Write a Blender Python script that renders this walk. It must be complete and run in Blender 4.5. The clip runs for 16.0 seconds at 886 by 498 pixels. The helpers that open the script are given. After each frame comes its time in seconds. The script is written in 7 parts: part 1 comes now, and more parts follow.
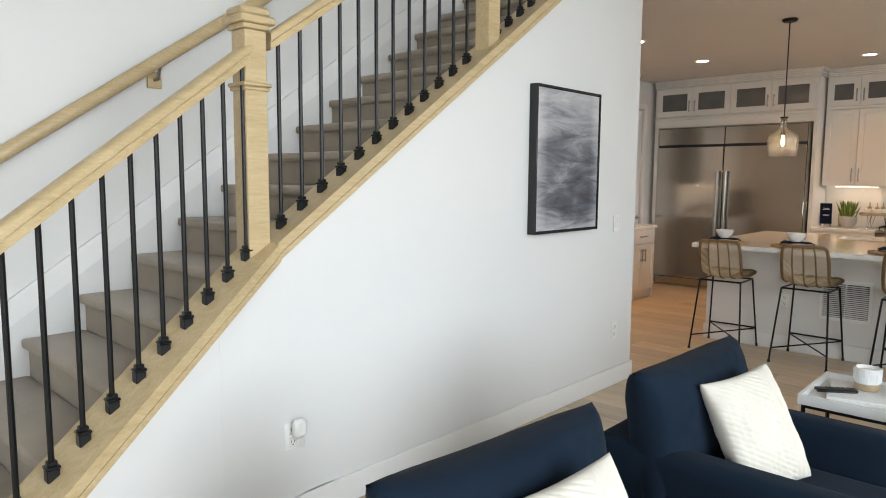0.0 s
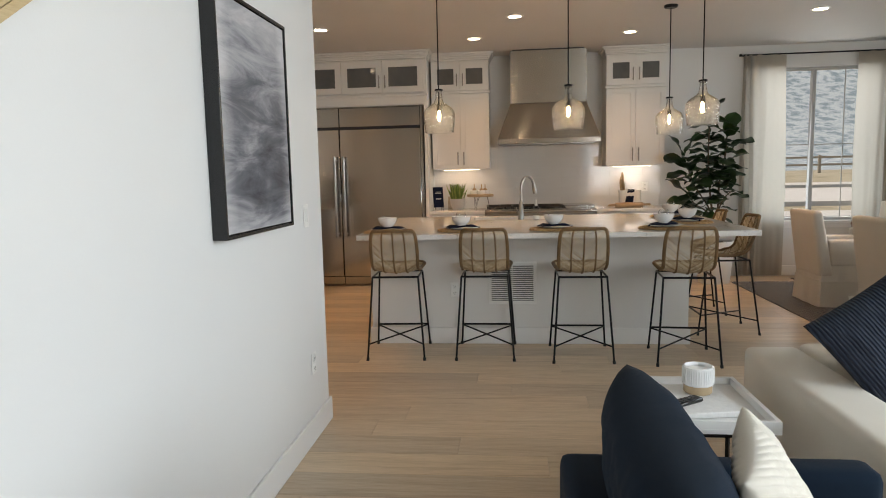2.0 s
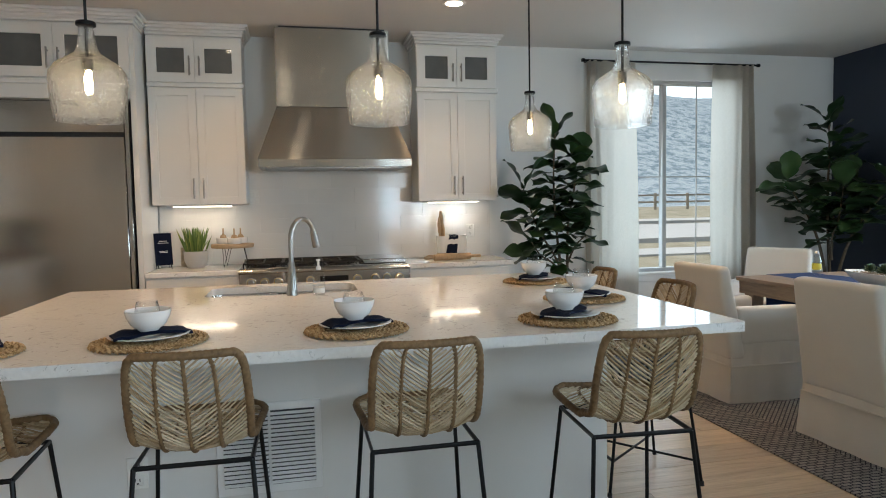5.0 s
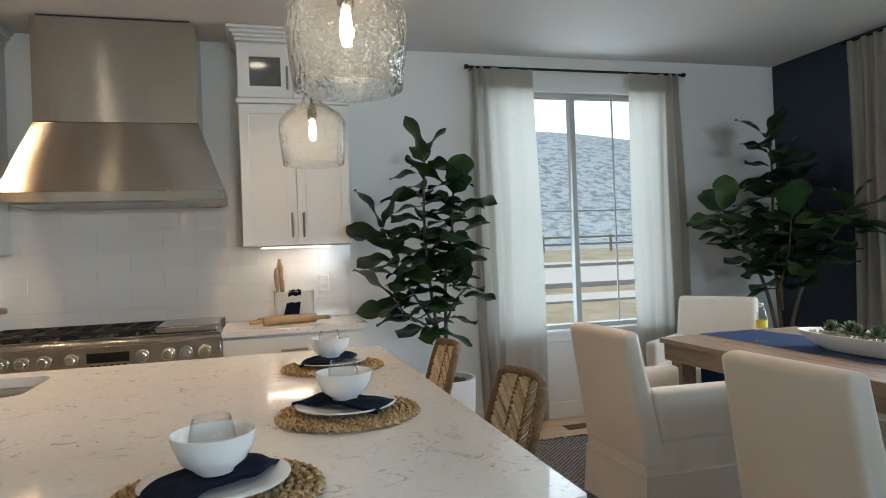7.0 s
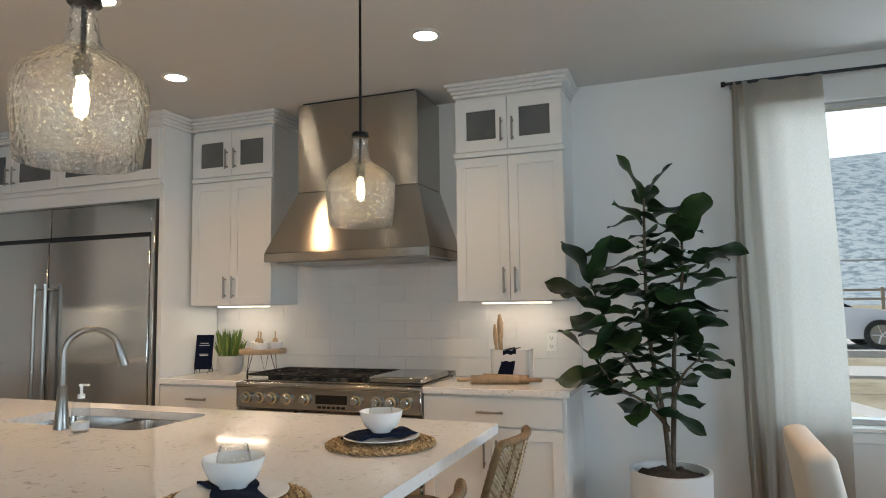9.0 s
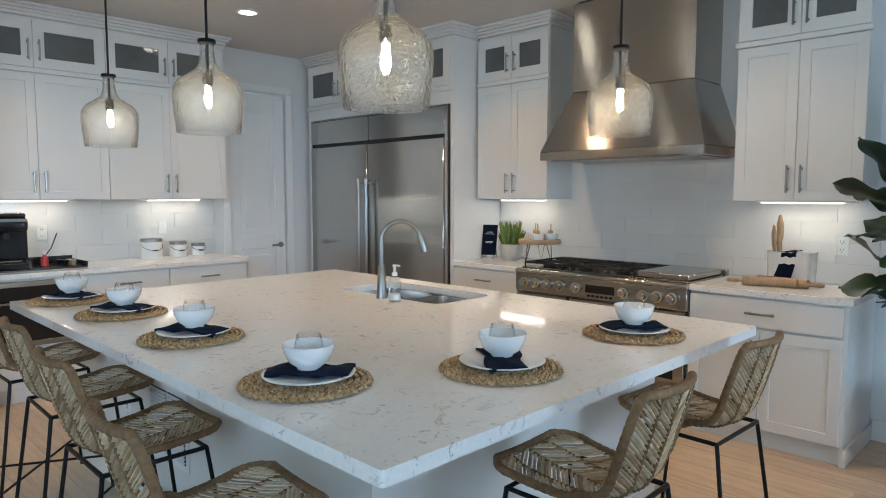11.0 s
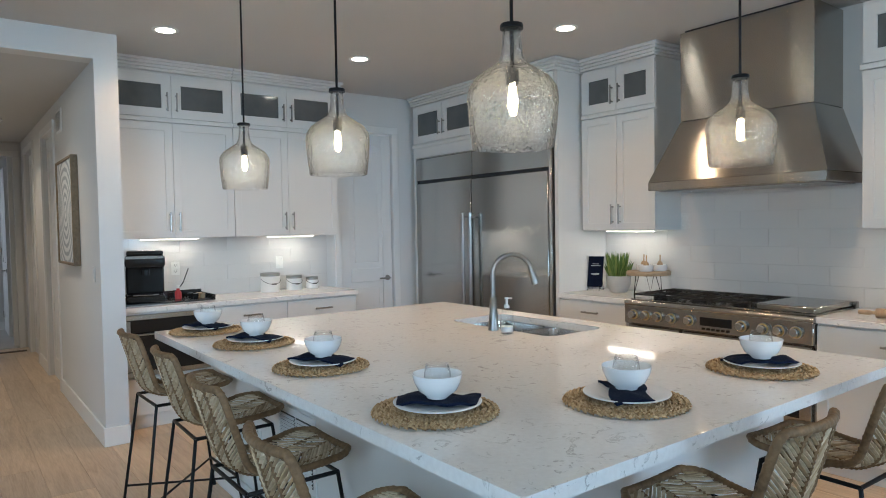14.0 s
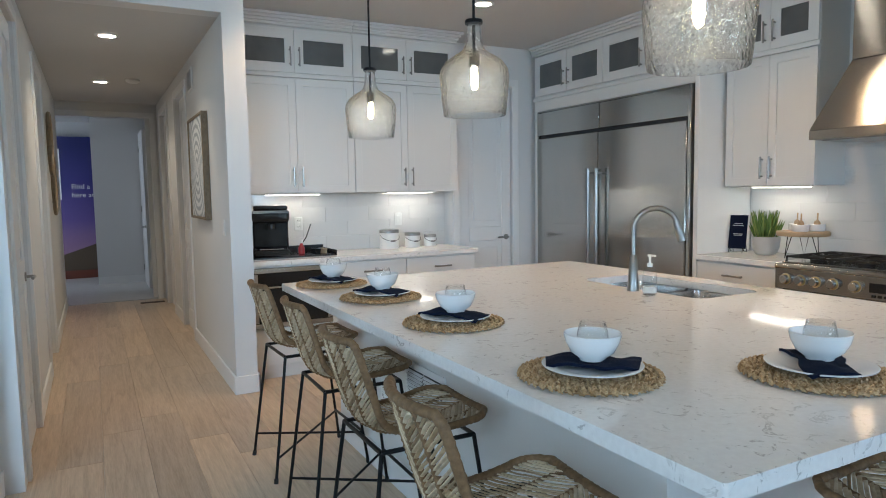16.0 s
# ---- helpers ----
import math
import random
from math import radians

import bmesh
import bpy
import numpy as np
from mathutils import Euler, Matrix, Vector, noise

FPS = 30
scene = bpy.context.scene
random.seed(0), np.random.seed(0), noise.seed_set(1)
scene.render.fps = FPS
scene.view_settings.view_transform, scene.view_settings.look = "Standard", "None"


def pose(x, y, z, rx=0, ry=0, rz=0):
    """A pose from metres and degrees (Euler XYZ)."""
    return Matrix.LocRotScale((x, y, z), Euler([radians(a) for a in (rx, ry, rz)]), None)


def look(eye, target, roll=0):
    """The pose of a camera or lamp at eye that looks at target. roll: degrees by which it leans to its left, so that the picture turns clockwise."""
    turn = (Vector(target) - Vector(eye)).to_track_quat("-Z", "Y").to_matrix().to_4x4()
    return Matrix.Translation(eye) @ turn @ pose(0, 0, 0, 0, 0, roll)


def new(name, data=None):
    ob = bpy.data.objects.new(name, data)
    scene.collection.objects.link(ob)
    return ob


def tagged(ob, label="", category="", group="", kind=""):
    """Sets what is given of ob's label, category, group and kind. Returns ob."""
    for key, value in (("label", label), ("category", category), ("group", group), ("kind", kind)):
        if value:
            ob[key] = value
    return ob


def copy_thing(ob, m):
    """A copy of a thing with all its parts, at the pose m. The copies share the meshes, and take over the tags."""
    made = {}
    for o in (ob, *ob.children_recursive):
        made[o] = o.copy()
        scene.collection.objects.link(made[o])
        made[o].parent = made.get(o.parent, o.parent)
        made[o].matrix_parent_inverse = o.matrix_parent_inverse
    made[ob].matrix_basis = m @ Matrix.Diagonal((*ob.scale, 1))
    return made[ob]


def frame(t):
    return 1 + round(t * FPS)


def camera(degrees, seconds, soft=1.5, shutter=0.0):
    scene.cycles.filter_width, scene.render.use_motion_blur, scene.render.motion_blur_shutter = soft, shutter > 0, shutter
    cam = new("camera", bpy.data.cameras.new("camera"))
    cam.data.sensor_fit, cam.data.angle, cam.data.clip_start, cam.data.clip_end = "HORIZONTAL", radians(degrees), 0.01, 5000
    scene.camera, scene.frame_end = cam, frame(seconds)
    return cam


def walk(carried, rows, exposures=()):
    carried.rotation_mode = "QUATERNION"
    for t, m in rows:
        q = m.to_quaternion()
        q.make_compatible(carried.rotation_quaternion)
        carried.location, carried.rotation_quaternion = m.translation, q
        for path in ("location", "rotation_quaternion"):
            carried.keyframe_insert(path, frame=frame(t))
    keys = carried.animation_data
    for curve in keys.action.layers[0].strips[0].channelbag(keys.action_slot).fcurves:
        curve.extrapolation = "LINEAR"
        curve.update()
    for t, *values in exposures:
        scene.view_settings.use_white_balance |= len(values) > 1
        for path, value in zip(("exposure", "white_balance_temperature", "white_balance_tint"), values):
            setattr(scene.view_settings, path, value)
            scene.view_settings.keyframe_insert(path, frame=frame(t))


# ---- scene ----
cam = camera(67.6, 16.0, soft=1.0)
PATH = [
    (0, (0.336, 0.727, 1.472), (1.788, 2.087, 1.261), 0.4),
    (0.5, (0.443, 1.114, 1.411), (2.102, 2.212, 1.217), -0.5),
    (1, (0.649, 1.503, 1.398), (2.466, 2.319, 1.215), -0.4),
    (1.5, (0.932, 1.802, 1.372), (2.852, 2.306, 1.127), -1.1),
    (2, (1.304, 1.984, 1.364), (3.28, 2.19, 1.139), -1.3),
    (2.5, (1.739, 2.16, 1.375), (3.728, 2.15, 1.165), -1.6),
    (3, (2.25, 2.211, 1.378), (4.226, 2.002, 1.158), -1.5),
    (3.2, (2.515, 2.251, 1.37), (4.492, 2.002, 1.197), -1.5),
    (5.3, (4.285, 1.779, 1.371), (6.222, 1.301, 1.224), -1.4),
    (5.5, (4.468, 1.725, 1.377), (6.393, 1.206, 1.217), -1.8),
    (6, (4.758, 1.466, 1.38), (6.666, 0.877, 1.261), -1.8),
    (6.5, (5.002, 1.116, 1.39), (6.915, 0.534, 1.333), -1.9),
    (7, (5.171, 0.738, 1.349), (7.098, 0.201, 1.353), -2.2),
    (7.5, (5.293, 0.361, 1.354), (7.275, 0.102, 1.418), -2.1),
    (8, (5.502, -0.014, 1.38), (7.499, -0.076, 1.476), -2.0),
    (8.5, (5.618, -0.37, 1.432), (7.605, -0.166, 1.54), -1.6),
    (9, (5.584, -0.558, 1.4), (7.452, 0.135, 1.569), -0.8),
    (9.5, (5.441, -0.666, 1.368), (7.165, 0.34, 1.495), -0.3),
    (10, (5.413, -0.724, 1.408), (6.882, 0.618, 1.212), -0.3),
    (12.5, (5.334, -0.811, 1.482), (6.708, 0.64, 1.396), -0.7),
    (13, (5.316, -0.806, 1.475), (6.645, 0.687, 1.416), -0.9),
    (13.5, (5.295, -0.793, 1.473), (6.568, 0.749, 1.414), -1.0),
    (14, (5.279, -0.778, 1.476), (6.487, 0.815, 1.408), -1.0),
    (14.5, (5.271, -0.76, 1.473), (6.409, 0.883, 1.4), -0.9),
    (15, (5.264, -0.74, 1.471), (6.335, 0.947, 1.387), -1.0),
    (15.5, (5.277, -0.679, 1.453), (6.279, 1.049, 1.343), -0.9),
    (16, (5.296, -0.535, 1.414), (6.227, 1.227, 1.242), -0.9),
]
walk(cam, [(t, look(eye, target, roll)) for t, eye, target, roll in PATH],
     exposures=[(0, -0.2, 7500, 17), (2, -0.32, 7600, 17), (3.2, -0.25, 7200, 14), (5.5, -0.18, 6300, 8), (7, -0.18, 6300, 8), (9, -0.24, 6400, 9), (9.5, -0.1, 5700, 5), (10, -0.12, 5550, 5), (12.5, -0.14, 5500, 5), (16, -0.1, 5450, 5)])

# ---- world, sun and large lights ----
world = bpy.data.worlds.new("sky")
scene.world = world
world.use_nodes = True
wn = world.node_tree
wn.nodes.clear()
sky = wn.nodes.new("ShaderNodeTexSky")
sky.sky_type = "NISHITA"
sky.sun_disc = False
sky.sun_elevation = radians(48)
sky.sun_rotation = radians(4)
sky.air_density, sky.dust_density = 1.0, 2.0
bg = wn.nodes.new("ShaderNodeBackground")
bg.inputs["Strength"].default_value = 0.15
wo = wn.nodes.new("ShaderNodeOutputWorld")
wn.links.new(sky.outputs[0], bg.inputs[0])
wn.links.new(bg.outputs[0], wo.inputs[0])

sun_data = bpy.data.lights.new("sun", "SUN")
sun_data.energy, sun_data.angle, sun_data.color = 5.0, radians(0.6), (1.0, 0.95, 0.88)
sun = new("sun", sun_data)
sun.matrix_world = look((0.7, 12, 13.5), (0, 0, 0))

DAY = (0.69, 0.86, 1.0)
WARM = (1.0, 0.58, 0.27)


def area(name, eye, target, sx, sy, watts, colour, spread=180):
    data = bpy.data.lights.new(name, "AREA")
    data.shape, data.size, data.size_y, data.energy, data.color = "RECTANGLE", sx, sy, watts, colour
    data.spread = radians(spread)
    ob = new(name, data)
    ob.matrix_world = look(eye, target)
    return ob


# daylight at the dining windows and unseen living room openings, plus added fills
# three fill lamps added to brighten the island front and floor
for wy in (-2.8, -1.85, -0.9):
    area("west_fill", (-3.4, wy, 1.7), (0, wy, 1.1), 0.6, 1.8, 52, DAY, 150)
area("window_light_south", (1.2, -3.45, 2.4), (1.0, 0, 0.3), 4.2, 3.0, 300, DAY, 120)
area("window_light_dining_south", (7.9, -3.7, 1.3), (7.9, -1.0, 0.3), 1.5, 1.8, 58, DAY, 115)
area("window_light_dining_east", (10.02, -1.72, 1.62), (5, -1.72, 1.3), 1.4, 1.8, 22, DAY)
# fill lamp added to brighten the poster; this entry wall has no window
area("entry_fill", (3.6, 11.4, 1.7), (5.2, 12.4, 1.4), 1.2, 1.5, 28, (0.95, 0.96, 1.0))

# ---- materials ----
MATS = {}


class Mat:
    """A node material in the making."""

    def __init__(self, name):
        self.m = bpy.data.materials.new(name)
        self.m.use_nodes = True
        self.t = self.m.node_tree
        self.n = self.t.nodes
        self.p = self.n["Principled BSDF"]
        self.out = self.n["Material Output"]
        MATS[name] = self.m

    def node(self, kind, **inputs):
        nd = self.n.new(kind)
        for key, value in inputs.items():
            nd.inputs[key.replace("_", " ")].default_value = value
        return nd

    def link(self, a, b):
        self.t.links.new(a, b)

    def coords(self, scale=(1, 1, 1), generated=False, rot=(0, 0, 0)):
        tc = self.n.new("ShaderNodeTexCoord")
        mp = self.n.new("ShaderNodeMapping")
        mp.inputs["Scale"].default_value = scale
        mp.inputs["Rotation"].default_value = rot
        self.link(tc.outputs["Generated" if generated else "Object"], mp.inputs["Vector"])
        return mp.outputs[0]

    def noise(self, vec, scale, detail=4.0, rough=0.55, dist=0.0):
        nd = self.node("ShaderNodeTexNoise", Scale=scale, Detail=detail, Roughness=rough, Distortion=dist)
        self.link(vec, nd.inputs["Vector"])
        return nd.outputs["Fac"]

    def ramp(self, fac, stops):
        nd = self.n.new("ShaderNodeValToRGB")
        el = nd.color_ramp.elements
        while len(el) < len(stops):
            el.new(0.5)
        for e, (pos, col) in zip(el, stops):
            e.position, e.color = pos, (*col, 1) if len(col) == 3 else col
        self.link(fac, nd.inputs[0])
        return nd.outputs[0]

    def mix(self, fac, a, b, mode="MIX"):
        nd = self.n.new("ShaderNodeMix")
        nd.data_type, nd.blend_type = "RGBA", mode
        for sock, val in ((nd.inputs[0], fac), (nd.inputs[6], a), (nd.inputs[7], b)):
            if isinstance(val, (int, float)):
                sock.default_value = val
            elif isinstance(val, tuple):
                sock.default_value = (*val, 1)
            else:
                self.link(val, sock)
        return nd.outputs[2]

    def bump(self, height, strength=0.2, distance=0.005):
        nd = self.node("ShaderNodeBump", Strength=strength, Distance=distance)
        self.link(height, nd.inputs["Height"])
        self.link(nd.outputs[0], self.p.inputs["Normal"])
        return nd.outputs[0]

    def edge_shine(self, normal=None, low=0.06, gain=0.6):
        """Gloss that grows where the surface turns away."""
        lw = self.n.new("ShaderNodeLayerWeight")
        if normal is not None:
            self.link(normal, lw.inputs["Normal"])
        pw = self.n.new("ShaderNodeMath")
        pw.operation = "POWER"
        pw.inputs[1].default_value = 3.5
        ma = self.n.new("ShaderNodeMath")
        ma.operation = "MULTIPLY_ADD"
        ma.inputs[1].default_value, ma.inputs[2].default_value = gain, low
        self.link(lw.outputs["Facing"], pw.inputs[0])
        self.link(pw.outputs[0], ma.inputs[0])
        return ma.outputs[0]

    def base(self, col):
        if isinstance(col, tuple):
            self.p.inputs["Base Color"].default_value = (*col, 1)
        else:
            self.link(col, self.p.inputs["Base Color"])

    def setp(self, **kw):
        for key, value in kw.items():
            self.p.inputs[key.replace("_", " ")].default_value = value
        return self


def painted(name, col, rough=0.5, grain=120, bump=0.08, vary=0.03, spread=1.2):
    k = Mat(name)
    v = k.coords()
    big = k.noise(v, spread, 3)
    lo = tuple(c * (1 - vary) for c in col)
    k.base(k.ramp(big, [(0.3, lo), (0.7, col)]))
    k.bump(k.noise(v, grain, 3), bump, 0.002)
    k.setp(Roughness=rough)
    return k


def cloth(name, col, rough=0.9, thread=900, bump=0.5, vary=0.12, sheen=0.2):
    k = Mat(name)
    v = k.coords()
    a = k.noise(v, 5, 4)
    b = k.noise(v, thread, 2)
    lo = tuple(c * (1 - vary) for c in col)
    k.base(k.mix(0.25, k.ramp(a, [(0.3, lo), (0.75, col)]), k.ramp(b, [(0.3, lo), (0.7, col)])))
    k.bump(b, bump, 0.0015)
    k.setp(Roughness=rough, Sheen_Weight=sheen, Specular_IOR_Level=0.1)
    return k


def plain(name, col, rough=0.5, metal=0.0, vary=0.1, grain=60, bump=0.05):
    k = Mat(name)
    v = k.coords()
    a = k.noise(v, grain, 4)
    lo = tuple(c * (1 - vary) for c in col)
    k.base(k.ramp(a, [(0.3, lo), (0.7, col)]))
    k.bump(a, bump, 0.001)
    k.setp(Roughness=rough, Metallic=metal)
    return k


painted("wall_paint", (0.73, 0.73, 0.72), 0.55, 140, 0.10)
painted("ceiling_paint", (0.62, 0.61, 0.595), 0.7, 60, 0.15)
painted("trim_paint", (0.82, 0.82, 0.81), 0.35, 60, 0.03)
painted("cabinet_paint", (0.73, 0.725, 0.705), 0.34, 90, 0.04, 0.02)
painted("navy_paint", (0.014, 0.024, 0.05), 0.5, 140, 0.1, 0.1)
painted("ceramic_white", (0.83, 0.83, 0.82), 0.12, 20, 0.01, 0.01)
painted("pot_white", (0.80, 0.80, 0.79), 0.4, 60, 0.05)
# white window frames, greyed in colour for the shade of backlight
painted("backlit_vinyl", (0.46, 0.465, 0.46), 0.4, 60, 0.02)
painted("plastic_white", (0.8, 0.8, 0.78), 0.35, 60, 0.02)
plain("black_metal", (0.012, 0.012, 0.013), 0.38, 0.6)
plain("black_plastic", (0.012, 0.012, 0.013), 0.25)
plain("dark_grille", (0.04, 0.04, 0.042), 0.5)
plain("iron", (0.018, 0.018, 0.018), 0.55, 0.3, 0.4, 200, 0.3)
plain("chrome", (0.62, 0.62, 0.61), 0.16, 1.0, 0.05)
plain("nickel", (0.33, 0.32, 0.30), 0.28, 1.0, 0.05)
plain("brass", (0.55, 0.42, 0.2), 0.3, 1.0, 0.1)
plain("mirror_black", (0.01, 0.01, 0.011), 0.05)
plain("soil", (0.07, 0.05, 0.035), 0.95, 0, 0.6, 90, 1.0)
plain("bark", (0.16, 0.12, 0.08), 0.85, 0, 0.5, 60, 0.6)
plain("rubber", (0.02, 0.02, 0.02), 0.7)
plain("paper_white", (0.8, 0.8, 0.79), 0.7)
plain("red_plastic", (0.45, 0.03, 0.03), 0.35)
plain("yellow_label", (0.75, 0.62, 0.05), 0.5)
plain("car_white", (0.78, 0.79, 0.8), 0.2)
plain("kraft", (0.45, 0.33, 0.2), 0.7)
plain("pebble", (0.52, 0.44, 0.34), 0.6, 0, 0.5, 30, 0.2)
plain("concrete", (0.55, 0.54, 0.51), 0.9, 0, 0.15, 8, 0.3)
cloth("navy_cloth", (0.007, 0.017, 0.032), 0.9, 700, 0.4, 0.3, 0.03)
cloth("navy_napkin", (0.007, 0.011, 0.028), 0.95, 900, 0.4, 0.2, 0.02)
cloth("cream_slipcover", (0.66, 0.615, 0.55), 0.95, 700, 0.35, 0.06)
cloth("sofa_cream", (0.72, 0.67, 0.59), 0.9, 600, 0.3, 0.06)
cloth("runner_blue", (0.018, 0.035, 0.10), 0.95, 800, 0.4, 0.2, 0.02)
cloth("towel_navy", (0.008, 0.012, 0.028), 0.95, 800, 0.4, 0.2, 0.02)

k = cloth("carpet", (0.40, 0.335, 0.265), 1.0, 420, 1.0, 0.25)
k.setp(Sheen_Weight=0.3)

# navy ribbed knit of the throw pillow
k = Mat("navy_knit")
v = k.coords((1, 1, 1))
wv = k.node("ShaderNodeTexWave", Scale=28.0, Distortion=1.5, Detail=2.0)
k.link(v, wv.inputs["Vector"])
k.base(k.ramp(wv.outputs["Fac"], [(0.2, (0.008, 0.014, 0.028)), (0.8, (0.03, 0.045, 0.075))]))
k.bump(wv.outputs["Fac"], 0.8, 0.006)
k.setp(Roughness=0.95)

# ivory pillow
k = cloth("ivory_cloth", (0.68, 0.645, 0.57), 0.95, 500, 0.6, 0.14)

# brushed stainless steel, brushed sideways
def brushed(name, lo, hi, rough, aniso, upright=False):
    k = Mat(name)
    v = k.coords((90, 90, 0.6) if upright else (0.6, 0.6, 90))
    a = k.noise(v, 6, 4, 0.6)
    soft = k.noise(k.coords((1, 1, 1)), 1.6, 2)
    k.base(k.mix(0.3, k.ramp(a, [(0.2, lo), (0.8, hi)]), k.ramp(soft, [(0.3, lo), (0.7, hi)])))
    k.link(k.ramp(a, [(0.2, (rough * 0.85,) * 3), (0.8, (rough * 1.15,) * 3)]), k.p.inputs["Roughness"])
    k.bump(a, 0.02, 0.001)
    tg = k.n.new("ShaderNodeTangent")
    tg.direction_type, tg.axis = "RADIAL", "Z"
    k.link(tg.outputs[0], k.p.inputs["Tangent"])
    k.setp(Metallic=1.0, Anisotropic=aniso, Anisotropic_Rotation=0.0 if upright else 0.25)


brushed("steel", (0.40, 0.385, 0.36), (0.48, 0.465, 0.435), 0.15, 0.6)
brushed("hood_steel", (0.40, 0.375, 0.34), (0.47, 0.445, 0.405), 0.235, 1.0)
brushed("fridge_steel", (0.42, 0.405, 0.38), (0.50, 0.485, 0.455), 0.15, 0.7, True)

# oak planks
k = Mat("oak_plank")
oi = k.n.new("ShaderNodeObjectInfo")
tc = k.n.new("ShaderNodeTexCoord")
add = k.n.new("ShaderNodeVectorMath")
add.operation = "MULTIPLY_ADD"
add.inputs[1].default_value = (1, 1, 1)
rnd = k.n.new("ShaderNodeVectorMath")
rnd.operation = "SCALE"
rnd.inputs[0].default_value = (17, 31, 7)
k.link(oi.outputs["Random"], rnd.inputs["Scale"])
k.link(tc.outputs["Object"], add.inputs[0])
k.link(rnd.outputs[0], add.inputs[2])
mp = k.n.new("ShaderNodeMapping")
mp.inputs["Scale"].default_value = (9, 0.55, 1)
k.link(add.outputs[0], mp.inputs["Vector"])
g1 = k.noise(mp.outputs[0], 2.0, 5, 0.6, 1.2)
g2 = k.noise(mp.outputs[0], 14, 4, 0.7, 0.4)
grain = k.ramp(g1, [(0.2, (0.47, 0.355, 0.245)), (0.5, (0.66, 0.525, 0.38)), (0.8, (0.75, 0.62, 0.475))])
fine = k.ramp(g2, [(0.3, (0.80, 0.78, 0.76)), (0.65, (1, 1, 1))])
col = k.mix(1.0, grain, fine, "MULTIPLY")
tone = k.ramp(oi.outputs["Random"], [(0.0, (0.80, 0.80, 0.81)), (0.5, (0.95, 0.94, 0.93)), (1.0, (1.06, 1.04, 1.0))])
k.base(k.mix(1.0, col, tone, "MULTIPLY"))
k.link(k.ramp(g2, [(0.2, (0.42,) * 3), (0.8, (0.30,) * 3)]), k.p.inputs["Roughness"])
k.bump(g2, 0.12, 0.001)


def wood(name, lo, mid, hi, rough=0.5, stretch=(0.8, 8, 8)):
    k = Mat(name)
    v = k.coords(stretch)
    g1 = k.noise(v, 2.2, 5, 0.6, 1.5)
    g2 = k.noise(v, 18, 4, 0.7, 0.3)
    c = k.ramp(g1, [(0.25, lo), (0.5, mid), (0.75, hi)])
    k.base(k.mix(1.0, c, k.ramp(g2, [(0.3, (0.8, 0.78, 0.76)), (0.7, (1, 1, 1))]), "MULTIPLY"))
    k.bump(g2, 0.15, 0.001)
    k.setp(Roughness=rough)
    return k


wood("rail_oak", (0.50, 0.37, 0.20), (0.58, 0.44, 0.25), (0.64, 0.50, 0.30), 0.35)
wood("table_wood", (0.19, 0.13, 0.085), (0.26, 0.18, 0.12), (0.32, 0.23, 0.155), 0.5)
wood("dark_wood", (0.022, 0.014, 0.010), (0.035, 0.022, 0.015), (0.05, 0.03, 0.02), 0.35)
wood("utensil_wood", (0.33, 0.22, 0.12), (0.42, 0.29, 0.17), (0.5, 0.36, 0.22), 0.6, (8, 8, 1))
wood("art_frame_wood", (0.16, 0.12, 0.07), (0.24, 0.18, 0.11), (0.3, 0.23, 0.14), 0.5)
wood("mat_board", (0.36, 0.25, 0.15), (0.46, 0.33, 0.2), (0.52, 0.39, 0.25), 0.6)

# rattan: peeled cane with darker bindings
k = Mat("rattan_strand")
oi = k.n.new("ShaderNodeObjectInfo")
v = k.coords((1, 1, 1))
a = k.noise(v, 45, 3)
c1 = k.ramp(oi.outputs["Random"], [(0.0, (0.34, 0.23, 0.12)), (0.2, (0.56, 0.43, 0.27)), (0.75, (0.74, 0.62, 0.45)), (1.0, (0.45, 0.32, 0.18))])
k.base(k.mix(1.0, c1, k.ramp(a, [(0.25, (0.62, 0.6, 0.56)), (0.7, (1, 1, 1))]), "MULTIPLY"))
k.bump(a, 0.3, 0.002)
k.setp(Roughness=0.5, Specular_IOR_Level=0.25)
k = Mat("rattan_rim")
v = k.coords((1, 1, 1))
a = k.noise(v, 70, 3, 0.6)
b = k.noise(v, 9, 3)
k.base(k.mix(0.5, k.ramp(a, [(0.25, (0.07, 0.038, 0.017)), (0.7, (0.29, 0.175, 0.085))]), k.ramp(b, [(0.3, (0.10, 0.06, 0.03)), (0.7, (0.27, 0.17, 0.085))])))
k.bump(a, 0.7, 0.003)
k.setp(Roughness=0.55, Specular_IOR_Level=0.25)
k = Mat("seagrass")
geo = k.n.new("ShaderNodeNewGeometry")
v = k.coords((1, 1, 1))
a = k.noise(v, 160, 3, 0.6, 1.0)
c1 = k.ramp(geo.outputs["Random Per Island"], [(0.0, (0.30, 0.19, 0.085)), (0.4, (0.52, 0.36, 0.19)), (1.0, (0.70, 0.53, 0.32))])
k.base(k.mix(1.0, c1, k.ramp(a, [(0.25, (0.5, 0.46, 0.42)), (0.7, (1.05, 1.03, 1))]), "MULTIPLY"))
k.bump(a, 0.7, 0.003)
k.setp(Roughness=0.7, Specular_IOR_Level=0.2)

